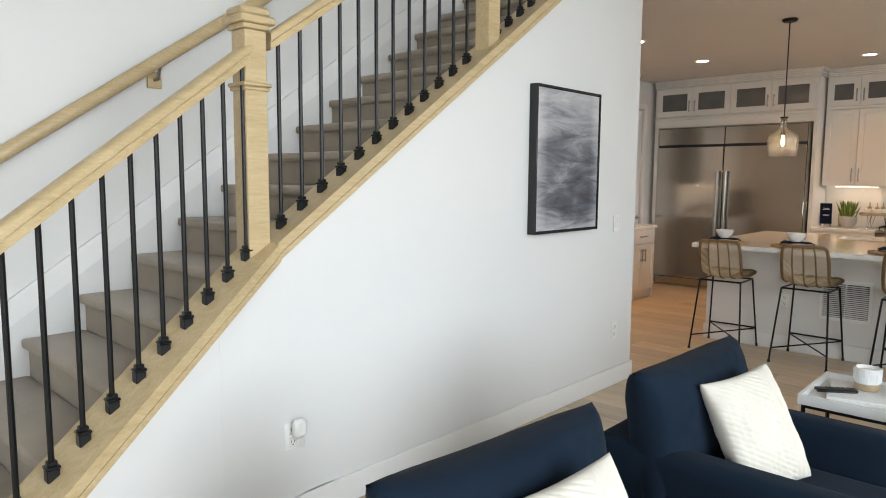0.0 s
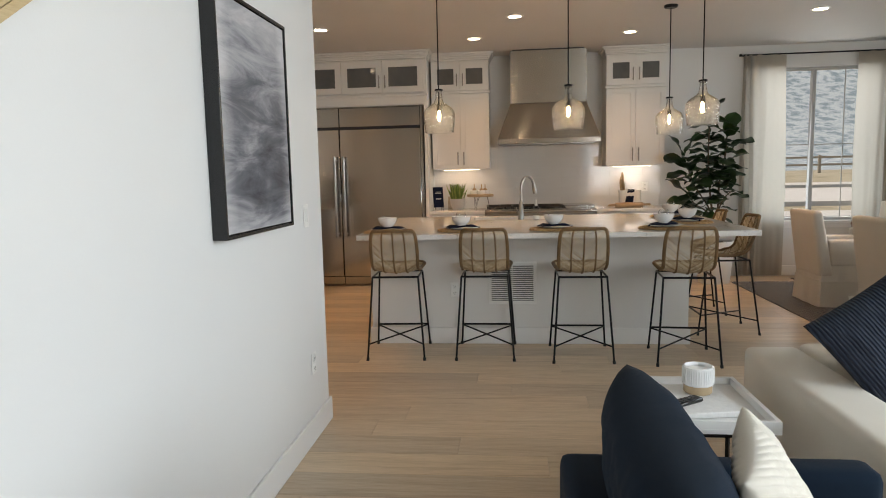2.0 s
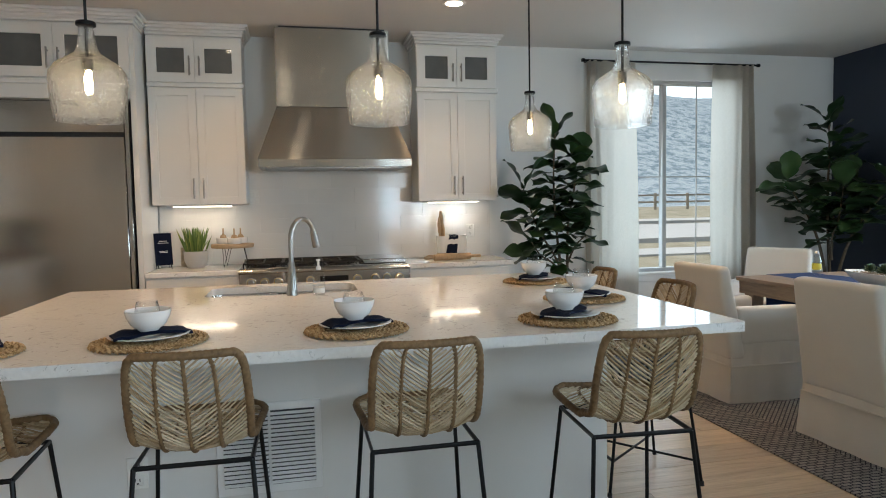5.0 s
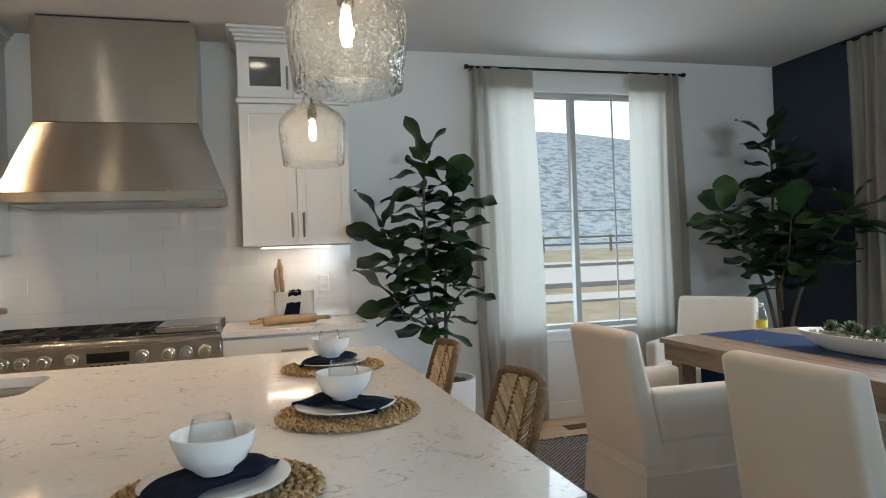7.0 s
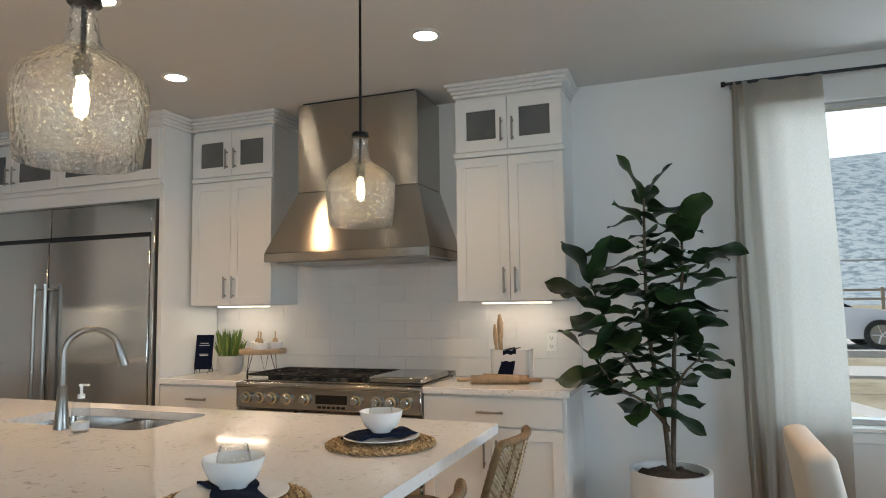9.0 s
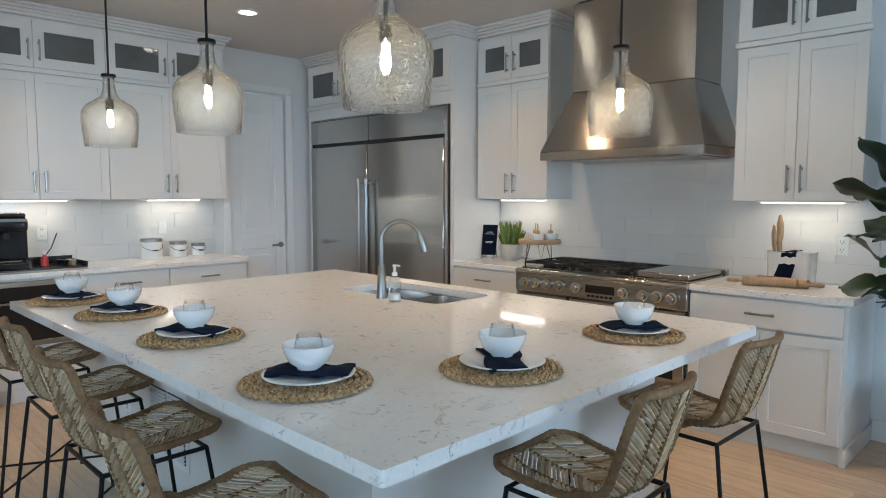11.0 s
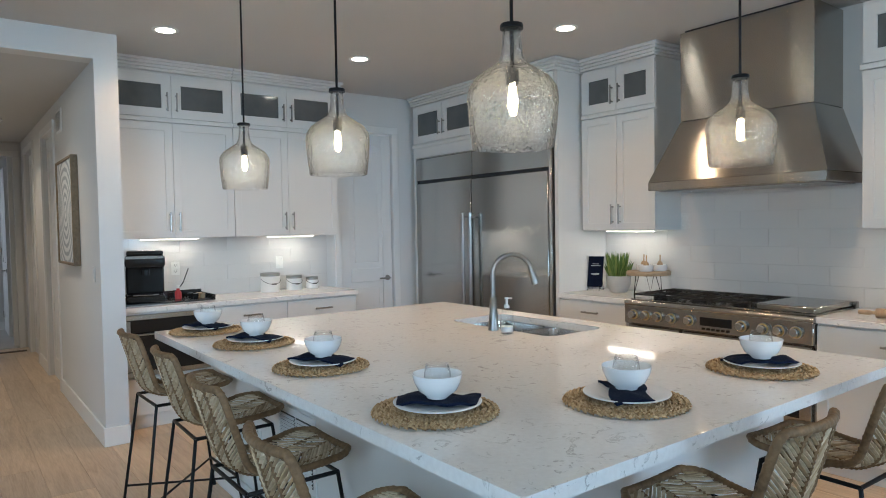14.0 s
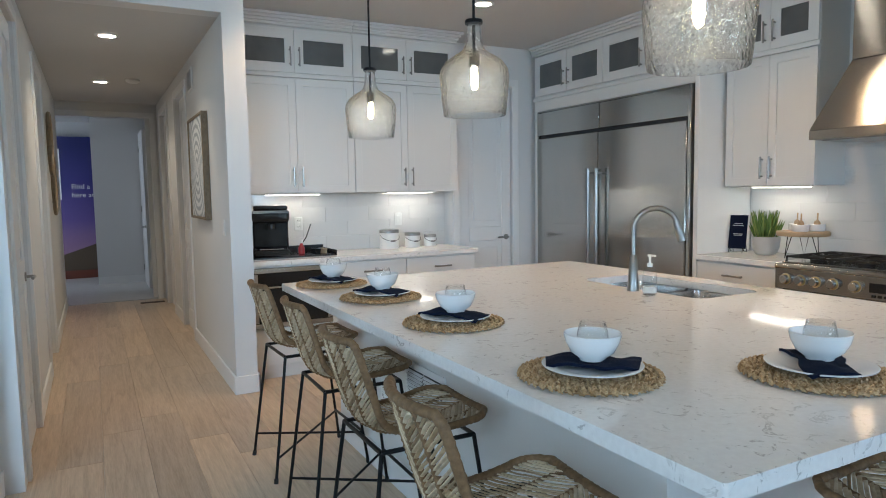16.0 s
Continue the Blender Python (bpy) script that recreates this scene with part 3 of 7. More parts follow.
x_top = xb + (5.3 - zb) / slope
prism(bm, [(xb, 0), (4.84, 0), (4.84, top_z(4.84)), (xb, zb)], STAIR, STAIR + 0.12)
bx(bm, 4.72, STAIR + 0.12, 0, 4.84, 3.15, 3.06)
FX, FY, FZ = 0.62, 2.645, 0.346
hull(bm, [(FX, FY, 0), (xb, STAIR, 0), (xb, STAIR + 0.12, 0), (FX, FY + 0.13, 0)], [(FX, FY, FZ), (xb, STAIR, zb), (xb, STAIR + 0.12, zb), (FX, FY + 0.13, FZ)])
# rounded bend between the two runs
BEND = []
for i in range(13):
    s = i / 12
    q0, q1, q2 = Vector((1.50, FY + (1.50 - FX) / (xb - FX) * (STAIR - FY))), Vector((xb, STAIR)), Vector((2.08, STAIR))
    BEND.append(q0 * (1 - s) ** 2 + q1 * 2 * s * (1 - s) + q2 * s * s)
for a, b in zip(BEND, BEND[1:]):
    hull(bm, [(a.x, a.y - 0.0005, 0), (b.x, b.y - 0.0005, 0), (b.x, b.y + 0.05, 0), (a.x, a.y + 0.05, 0)],
         [(a.x, a.y - 0.0005, top_z(a.x) - 0.004), (b.x, b.y - 0.0005, top_z(b.x) - 0.004), (b.x, b.y + 0.05, top_z(b.x) - 0.004), (a.x, a.y + 0.05, top_z(a.x) - 0.004)])
structure("wall_stair", bm, "wall_paint", "white painted wall below the stair stringer")
bm = bmesh.new()
bx(bm, xb, STAIR - 0.016, 0, 4.856, STAIR, 0.13, 0.004)
for a, b in zip(BEND, BEND[1:]):
    hull(bm, [(a.x, a.y - 0.0165, 0), (b.x, b.y - 0.0165, 0), (b.x, b.y, 0), (a.x, a.y, 0)],
         [(a.x, a.y - 0.0165, 0.13), (b.x, b.y - 0.0165, 0.13), (b.x, b.y, 0.13), (a.x, a.y, 0.13)])
bx(bm, 4.84, STAIR, 0, 4.856, 3.17, 0.13, 0.004)
hull(bm, [(FX, FY - 0.016, 0), (xb, STAIR - 0.016, 0), (xb, STAIR, 0), (FX, FY, 0)], [(FX, FY - 0.016, 0.13), (xb, STAIR - 0.016, 0.13), (xb, STAIR, 0.13), (FX, FY, 0.13)])
bx(bm, 6.29, 4.214, 0, 6.306, 4.48, 0.13, 0.004)
bx(bm, 6.124, 4.214, 0, 6.306, 4.23, 0.13, 0.004)
bx(bm, 6.124, 4.23, 0, 6.14, 6.22, 0.13, 0.004)
bx(bm, 6.124, 7.23, 0, 6.14, 7.92, 0.13, 0.004)
bx(bm, 4.94, 4.24, 0, 4.956, 5.42, 0.13, 0.004)
bx(bm, 4.94, 6.48, 0, 4.956, 9.35, 0.13, 0.004)
bx(bm, EAST - 0.016, SOUTH, 0, EAST, 0.10, 0.13, 0.004)
bx(bm, 5.2, SOUTH, 0, 7.0, SOUTH + 0.016, 0.13, 0.004)
structure("baseboard", bm, "trim_paint", "white painted baseboard", "baseboard")

# casings and doors along the hall, pantry door
CAS = 0.07


def panel_door(name, w, h, label, lever, at, rz, flip=False):
    d = thing(name, label, "door", at, rz, kind="structure")
    bm = bmesh.new()
    st = 0.11
    bx(bm, 0, 0, 0, w, 0.03, h)
    for x0, x1, z0, z1 in ((0, st, 0, h), (w - st, w, 0, h), (st, w - st, 0, 0.2), (st, w - st, h - 0.12, h), (st, w - st, 0.92, 1.06)):
        bx(bm, x0, -0.012, z0, x1, -0.0005, z1, 0.004)
    part("leaf", bm, "trim_paint", d)
    for z0, z1 in ((0.26, 0.86), (1.12, h - 0.18)):
        part("panel", boxes((st + 0.05, -0.008, z0, w - st - 0.05, -0.0006, z1), bev=0.006), "trim_paint", d)
    if lever:
        lx = 0.06 if flip else w - 0.06
        sgn = 1 if flip else -1
        bm = bmesh.new()
        tube(bm, [(lx, -0.012, 0.95), (lx, -0.02, 0.95)], 0.028, 16)
        tube(bm, [(lx, -0.02, 0.95), (lx, -0.06, 0.95), (lx + sgn * 0.03, -0.065, 0.95), (lx + sgn * 0.12, -0.06, 0.95)], 0.009, 8)
        part("lever", bm, "nickel", d, "brushed nickel lever handle")
        for z in (0.25, h * 0.5, h - 0.25):
            hx = w + 0.004 if flip else -0.004
            part("hinge", rods([[(hx, -0.014, z - 0.05), (hx, -0.014, z + 0.05)]], 0.008), "nickel", d, "nickel hinge")
    return d


def casing(name, w, h, at, rz):
    d = solid(name, boxes((-CAS, -0.018, 0, 0, 0, h), (w, -0.018, 0, w + CAS, 0, h), (-CAS, -0.018, h, w + CAS, 0, h + CAS), bev=0.003), "trim_paint", "white painted door casing", "trim", at, rz, kind="structure")
    return d


panel_door("door_pantry", 0.60, 2.43, "white two-panel pantry door with a nickel lever", True, (8.47, NORTH + 0.03, 0), 0)
casing("trim_pantry", 0.62, 2.45, (8.46, NORTH, 0), 0)
for i, y in enumerate((7.15, 8.85)):
    panel_door("door_hall_%d" % (i + 1), 0.83, 2.43, "white panelled hall door, closed", False, (6.19, y - 0.01, 0), -90)
    casing("trim_hall_%d" % (i + 1), 0.85, 2.45, (6.14, y, 0), -90)
panel_door("door_closet", 0.80, 2.43, "white panelled closet door with a nickel lever", True, (4.91, 3.35, 0), 90)
casing("trim_closet", 0.82, 2.45, (4.94, 3.34, 0), 90)
panel_door("door_hall_west", 0.88, 2.43, "white panelled hall door, closed", False, (4.88, 5.51, 0), 90)
casing("trim_hall_west", 0.90, 2.45, (4.94, 5.5, 0), 90)
panel_door("door_entry", 0.86, 2.43, "white entry door standing open", True, (6.03, 11.38, 0), -90)
structure("wall_entry_return", boxes((5.33, 11.42, 0, 7.6, 11.54, 2.75)), "wall_paint", "white wall facing the hall beside the poster")
structure("baseboard_entry", boxes((5.33, 11.405, 0, 6.02, 11.419, 0.13), bev=0.003), "trim_paint", "white painted baseboard in the entry", "baseboard")
casing("trim_hall_end", 1.10, 2.47, (4.945, 9.35, 0), 0)

# entry floor tiles laid in rows
entry = structure("entry_floor", boxes((3.5, 9.36, -0.011, 7.6, 13.0, 0.0005)), "grout", "pale entry floor tile", "floor")

# dusk poster wall with a line of writing
poster = thing("poster", "large purple dusk landscape poster with white writing", "poster", (4.5, 12.6, 0))
part("print", boxes((0, 0, 0.0, 1.3, 0.02, 2.46)), "dusk_poster", poster)
# white strip put in for the streak of light on the left
part("bright_panel", boxes((0.22, -0.012, 1.38, 0.35, -0.002, 2.25)), "paper_white", poster, "white strip standing in for a streak of light at the poster's edge")
bm = bmesh.new()
hull(bm, [(0.05, -0.015, 0.15), (1.1, -0.015, 0.15), (1.1, -0.003, 0.15), (0.05, -0.003, 0.15)], [(0.3, -0.015, 0.42), (1.0, -0.015, 0.66), (1.0, -0.003, 0.66), (0.3, -0.003, 0.42)])
part("rock_slope", bm, "bark", poster, "rust red rock slope")
for txt, zz in (("Find a", 1.565), ("here at", 1.42)):
    cu = bpy.data.curves.new("lettering", "FONT")
    cu.body, cu.size, cu.extrude = txt, 0.12, 0.002
    cu.materials.append(MATS["paper_white"])
    tx = new("lettering", cu)
    tx.parent = poster
    tx.matrix_basis = pose(0.50, -0.006, zz, 90, 0, 0)
    tagged(tx, "white lettering")

# window of the dining corner
def slider_window(name, label, w, h, at, rz, sill=True):
    """Local x along the wall, y outward, z up from the sill."""
    d = thing(name, label, "window", at, rz, kind="structure")
    f = 0.034
    part("window_frame", boxes((0, 0.05, 0, w, 0.13, f), (0, 0.05, h - f, w, 0.13, h), (0, 0.05, f, f, 0.13, h - f), (w - f, 0.05, f, w, 0.13, h - f), bev=0.004), "backlit_vinyl", d)
    part("meeting_rail", boxes((w / 2 - 0.022, 0.055, f, w / 2 + 0.022, 0.125, h - f), bev=0.004), "backlit_vinyl", d)
    for s in (0, 1):
        x0, x1 = (f, w / 2 - 0.022) if s == 0 else (w / 2 + 0.022, w - f)
        xm, zm = (x0 + x1) / 2, h / 2
        p = part("pane", boxes((x0, 0.088, f, x1, 0.092, h - f)), "window_pane", d)
        p.visible_shadow = False
        part("muntin", boxes((xm - 0.006, 0.08, f, xm + 0.006, 0.0878, h - f)), "backlit_vinyl", d)
        part("muntin", boxes((x0, 0.079, zm - 0.006, xm - 0.006, 0.0878, zm + 0.006), (xm + 0.006, 0.079, zm - 0.006, x1, 0.0878, zm + 0.006)), "backlit_vinyl", d)
    if sill:
        part("window_sill", boxes((-0.04, -0.035, -0.028, w + 0.04, 0.05, -0.002), bev=0.004), "trim_paint", d)
        part("apron", boxes((-0.02, -0.014, -0.09, w + 0.02, -0.001, -0.03), bev=0.003), "trim_paint", d)
    return d


slider_window("window_1", "white sliding window with grilles, its backlit shade painted in as grey", WY1 - WY0, WZ1 - WZ0, (EAST, WY1, WZ0), -90)
slider_window("window_2", "white sliding patio window", 1.7, 2.33, (8.75, SOUTH, 0.12), 180, False)


def curtain(name, w, h, folds, label, at, rz, seed, gather=None):
    """A pleated linen panel, local x along the rod, hanging from z=0 down to -h."""
    rs = random.Random(seed)
    ph = [rs.uniform(0, 6.28) for _ in range(4)]

    def p(u, v):
        drop = v
        amp = 0.018 + 0.022 * drop
        if gather is not None:
            away = abs(u - gather)
            amp *= 1.4 - 1.25 * min(1, away * 2.2)
        q = u if gather is None else abs(u - gather) ** 0.6
        wob = math.sin(q * folds * 2 * math.pi + ph[0] + 0.5 * math.sin(v * 3 + ph[1]))
        x = u * w * (1 + 0.05 * drop) + 0.012 * math.sin(v * 5 + ph[2] + u * 9)
        return (x, amp * wob + 0.25 * amp * math.sin(q * folds * 4.3 * math.pi + ph[3]) * (0.4 + drop), -v * h)

    bm = bmesh.new()
    grid(bm, p, 90, 24)
    c = solid(name, bm, "linen", label, "curtain", at, rz, sharp=180)
    bm = bmesh.new()
    grid(bm, lambda u, v: tuple(Vector(p(u, v * 0.055)) + Vector((0, -0.006, 0))), 90, 2)
    part("header_band", bm, "linen", c, "folded linen header", sharp=180)
    return c


def curtain_rod(name, length, at, rz):
    d = thing(name, "thin black metal curtain rod with end caps", "curtain rod", at, rz)
    part("rod", rods([[(0, 0, 0), (length, 0, 0)]], 0.010), "black_metal", d)
    for x in (0, length):
        part("finial", rods([[(x - 0.012, 0, 0), (x + 0.012, 0, 0)]], 0.017, 12), "black_metal", d)
        part("bracket", rods([[(x + (0.05 if x == 0 else -0.05), 0, 0), (x + (0.05 if x == 0 else -0.05), 0.075, -0.005)]], 0.007), "black_metal", d)
    return d


curtain("curtain", 0.50, 2.69, 4.5, "natural linen curtain panel hanging beside the window", (EAST - 0.075, -0.84, 2.71), -90, 3, 0)
curtain("curtain", 0.47, 2.69, 4.5, "natural linen curtain panel hanging beside the window", (EAST - 0.075, -2.15, 2.71), -90, 4, 1)
curtain_rod("curtain_rod", 1.87, (EAST - 0.075, -0.80, 2.71), -90)
curtain("curtain", 0.50, 2.76, 5, "natural linen curtain panel in front of the navy wall", (9.08, SOUTH + 0.08, 2.78), 180, 5)
curtain("curtain", 0.50, 2.76, 5, "natural linen curtain panel in front of the navy wall", (7.15, SOUTH + 0.08, 2.78), 180, 6)
curtain_rod("curtain_rod", 2.50, (9.12, SOUTH + 0.08, 2.78), 180)

# ---- stairs ----
stairs = thing("staircase", "beige carpeted staircase with oak trim", "staircase", (0, 0, 0), kind="structure")
RISE, RUN = 0.171, 0.2445
N0X, N0Z = 1.19, 0.75     # a nosing on the far side
for i in range(-4, 16):
    x0 = N0X + i * RUN
    z1 = N0Z + i * RISE
    if z1 < 0.1:
        continue
    front = 3.125 if x0 > xb else 3.125 - (xb - x0) * 0.32
    bm = bmesh.new()
    bx(bm, x0, front, max(z1 - 0.42, 0), x0 + RUN + 0.02, 4.079, z1 - 0.028)
    part("riser", bm, "carpet", stairs)
    bm = bmesh.new()
    bx(bm, x0 - 0.03, front, z1 - 0.045, x0 + RUN, 4.079, z1, 0.018, 3)
    part("tread", bm, "carpet", stairs, sharp=60)
# skirt board on the wall side
bm = bmesh.new()
zz = N0Z + 0.13
hull(bm, [(0.1, 4.064, zz - 1.12 * RISE / RUN), (4.6, 4.064, zz + 3.38 * RISE / RUN - 0.0), (4.6, 4.08, zz + 3.38 * RISE / RUN), (0.1, 4.08, zz - 1.12 * RISE / RUN)],
     [(0.1, 4.064, zz - 1.12 * RISE / RUN + 0.12), (4.6, 4.064, zz + 3.38 * RISE / RUN + 0.12), (4.6, 4.08, zz + 3.38 * RISE / RUN + 0.12), (0.1, 4.08, zz - 1.12 * RISE / RUN + 0.12)])
part("skirt_board", bm, "trim_paint", stairs, "white skirt board")

# oak stringer cap, balusters, newels and rails
balustrade = thing("balustrade", "oak stair balustrade with black iron balusters", "railing", (0, 0, 0))


def slab_along(bm, a, b, off, half, z0, z1):
    """A board along the line a-b (x, y, z), half wide to each side, between two heights over the line."""
    a, b = Vector(a), Vector(b)
    d = Vector((b.x - a.x, b.y - a.y, 0)).normalized()
    s = Vector((-d.y, d.x, 0))
    ring = [(off - half, z0), (off + half, z0), (off + half, z1), (off - half, z1)]
    hull(bm, [tuple(a + s * o + Vector((0, 0, z))) for o, z in ring], [tuple(b + s * o + Vector((0, 0, z))) for o, z in ring])


up_a, up_b = (xb, STAIR, zb), (4.84, STAIR, top_z(4.84))
lo_a, lo_b = (FX, FY, FZ), (xb, STAIR, zb)
for a, b in ((up_a, up_b), (lo_a, lo_b)):
    bm = bmesh.new()
    slab_along(bm, a, b, 0.055, 0.095, 0.004, 0.05)
    part("stringer_cap", bm, "rail_oak", balustrade)
    bm = bmesh.new()
    slab_along(bm, a, b, -0.026, 0.016, -0.024, 0.002)
    part("stringer_moulding", bm, "rail_oak", balustrade)


def along(a, b, t, off, dz):
    a, b = Vector(a), Vector(b)
    d = Vector((b.x - a.x, b.y - a.y, 0)).normalized()
    return a + (b - a) * t + Vector((-d.y, d.x, 0)) * off + Vector((0, 0, dz))


def baluster(p, height):
    rod = part("baluster", rods([[(0, 0, 0), (0, 0, height)]], 0.0085, 8), "black_metal", balustrade)
    rod.matrix_basis = pose(*p)
    bm = bmesh.new()
    bx(bm, -0.017, -0.017, -0.012, 0.017, 0.017, 0.026, 0.002)
    bx(bm, -0.02, -0.02, 0.026, 0.02, 0.02, 0.036, 0.003)
    bx(bm, -0.013, -0.013, 0.036, 0.013, 0.013, 0.05, 0.002)
    s = part("shoe", bm, "black_metal", rod)


for i in range(13):
    x = 1.87 + i * 0.1045
    if x < 3.10:
        baluster(along(up_a, up_b, (x - xb) / (4.84 - xb), 0.06, 0.05), 0.79)
for i in range(14):
    x = 3.27 + i * 0.1045
    baluster(along(up_a, up_b, (x - xb) / (4.84 - xb), 0.06, 0.05), 0.79)
for i in range(11):
    t = 0.93 - i * 0.084
    if t > 0.02:
        baluster(along(lo_a, lo_b, t, 0.06, 0.05), 0.80)


def rail(a, b, dz):
    """One moulded handrail section swept along the line."""
    a, b = Vector(a), Vector(b)
    d = Vector((b.x - a.x, b.y - a.y, 0)).normalized()
    s = Vector((-d.y, d.x, 0))
    half = [(0.026, 0.0), (0.026, 0.024), (0.022, 0.029), (0.031, 0.036), (0.031, 0.055), (0.026, 0.064), (0.014, 0.070)]
    ring = [(-w, z) for w, z in half] + [(w, z) for w, z in half[::-1]]
    bm = bmesh.new()
    hull(bm, *[[tuple(e + s * (0.06 + o) + Vector((0, 0, dz + z))) for o, z in ring] for e in (a, b)])
    part("handrail", bm, "rail_oak", balustrade)


rail(along(up_a, up_b, 0.01, 0, 0), up_b, 0.785)
rail(lo_a, along(lo_a, lo_b, 0.985, 0, 0), 0.79)


def newel(p, h):
    bm = bmesh.new()
    bx(bm, -0.048, -0.048, 0, 0.048, 0.048, h - 0.056, 0.004)
    nw = part("newel_post", bm, "rail_oak", balustrade)
    nw.matrix_basis = pose(*p)
    for name, pieces in (("collar", ((0.062, h - 0.27, h - 0.255, 0.004), (0.056, h - 0.285, h - 0.2705, 0.004))), ("post_cap", ((0.058, h - 0.0555, h - 0.035, 0.004), (0.075, h - 0.036, h - 0.005, 0.006), (0.062, h - 0.006, h + 0.03, 0.01)))):
        for r, z0, z1, bev in pieces:
            bm = bmesh.new()
            bx(bm, -r, -r, z0, r, r, z1, bev)
            part(name, bm, "rail_oak", nw)


newel((xb - 0.05, STAIR + 0.06, zb - 0.02), 0.945)
newel((3.19, STAIR + 0.06, top_z(3.19)), 1.05)
# wall-side handrail
wall_rail = thing("wall_handrail", "round-edged oak handrail on nickel brackets", "handrail", (0, 0, 0))
bm = bmesh.new()
tube(bm, [(0.2, 4.0, 0.93), (4.6, 4.0, 0.93 + 4.4 * 0.693)], 0.028, 12, 1.15)
part("rail", bm, "rail_oak", wall_rail)
for x in (0.6, 1.80, 3.0, 4.2):
    z = 0.93 + (x - 0.2) * 0.693
    br = part("rail_bracket", rods([[(x, 4.078, z - 0.09), (x, 4.03, z - 0.09), (x, 4.0, z - 0.03)]], 0.008), "nickel", wall_rail)
    part("rosette", boxes((x - 0.035, 4.066, z - 0.13, x + 0.035, 4.0795, z - 0.05), bev=0.003), "rail_oak", br)

# ---- kitchen cabinets ----
def bar_pull(parent, x, z0, z1, y=0.0, axis="z"):
    """A slim bar handle in front of the plane y."""
    if axis == "z":
        pts = [[(x, y - 0.03, z0), (x, y - 0.03, z1)], [(x, y, z0 + 0.02), (x, y - 0.03, z0 + 0.02)], [(x, y, z1 - 0.02), (x, y - 0.03, z1 - 0.02)]]
    else:
        pts = [[(z0, y - 0.03, x), (z1, y - 0.03, x)], [(z0 + 0.02, y, x), (z0 + 0.02, y - 0.03, x)], [(z1 - 0.02, y, x), (z1 - 0.02, y - 0.03, x)]]
    return part("handle", rods(pts, 0.0068, 8), "nickel", parent, "brushed nickel bar handle")


def shaker(parent, name, x0, z0, x1, z1, handle=None, st=0.06, pane=False, slab=False):
    """A shaker door whose front is at y=-0.02; the carcass begins at y=0."""
    g = 0.0015
    x0, x1, z0, z1 = x0 + g, x1 - g, z0 + g, z1 - g
    bm = bmesh.new()
    if slab:
        bx(bm, x0, -0.02, z0, x1, -0.001, z1, 0.002)
    else:
        c = 0.0015
        loops = []
        rings = [(0, -0.001), (0, -0.02 + c), (c, -0.02), (st - c, -0.02), (st, -0.02 + c), (st, -0.001 if pane else -0.011)]
        for o, y in rings:
            loops.append([bm.verts.new(p) for p in ((x0 + o, y, z0 + o), (x1 - o, y, z0 + o), (x1 - o, y, z1 - o), (x0 + o, y, z1 - o))])
        for p, q in zip(loops, loops[1:] + (loops[:1] if pane else [])):
            for i in range(4):
                bm.faces.new((p[i], p[(i + 1) % 4], q[(i + 1) % 4], q[i]))
        if not pane:
            bm.faces.new(loops[-1])
            bm.faces.new(loops[0][::-1])
    d = part(name, bm, "cabinet_paint", parent)
    if pane:
        part("glass", boxes((x0 + st, -0.012, z0 + st, x1 - st, -0.006, z1 - st)), "cabinet_pane", d, "smoky grey glass")
    if handle:
        side, a, b = handle
        hx = x0 + 0.035 if side == "l" else x1 - 0.035
        if side == "h":
            xm = (x0 + x1) / 2
            bar_pull(d, (z0 + z1) / 2, xm - a, xm + a, -0.02, "x")
        else:
            bar_pull(d, hx, a, b, -0.02)
    return d


def crown(parent, x0, x1, depth, z0, z1, left=True, right=True):
    """A stepped crown moulding round the front and the free ends."""
    bm = bmesh.new()
    n = 4
    for i in range(n):
        o = 0.012 + 0.045 * (i / (n - 1)) ** 1.3
        za, zb2 = z0 + (z1 - z0) * i / n, z0 + (z1 - z0) * (i + 1) / n
        bx(bm, x0 - (o if left else 0), -0.02 - o, za + 0.0005, x1 + (o if right else 0), depth - 0.003, zb2, 0.004)
    part("crown_moulding", bm, "cabinet_paint", parent)


UB, UMID, UTOP = 1.42, 2.358, 2.738


def upper(name, w, doors, at, rz, label, depth=0.328, left=True, right=True, lower=True, zmid=None):
    c = thing(name, label, "cabinet", at, rz)
    zb0 = UB if lower else zmid
    part("body", boxes((0, 0, zb0, w, depth, UTOP)), "cabinet_paint", c)
    dw = w / doors
    for i in range(doors):
        side = "r" if i % 2 == 0 else "l"
        if lower:
            shaker(c, "door", i * dw, UB, (i + 1) * dw, UMID - 0.02, (side, UB + 0.05, UB + 0.21))
        shaker(c, "glass_door", i * dw, UMID + 0.02, (i + 1) * dw, UTOP - 0.02, (side, UMID + 0.07, UMID + 0.22), 0.074, True)
    part("ledge", boxes((-0.014 if left else 0, -0.032, UMID - 0.017, w + (0.014 if right else 0), -0.0005, UMID + 0.017), bev=0.004), "cabinet_paint", c)
    crown(c, 0, w, depth, UTOP + 0.001, CEIL - 0.002, left, right)
    return c


# on the east wall local x runs south, seen from the room; rz=-90 turns local x to -y
UX = 9.604
upper("upper_cabinet", 0.71, 2, (UX, 2.95, 0), -90, "white shaker upper cabinet with glass top doors beside the hood", left=False)
upper("upper_cabinet", 0.695, 2, (UX, 0.83, 0), -90, "white shaker upper cabinet with glass top doors beside the plant")
upper("upper_cabinet", 0.98, 2, (6.295, 4.79, 0), 0, "white shaker upper cabinet with glass top doors above the coffee maker", 0.308, False, False)
upper("upper_cabinet", 0.98, 2, (7.277, 4.79, 0), 0, "white shaker upper cabinet with glass top doors above the canisters", 0.308, False)

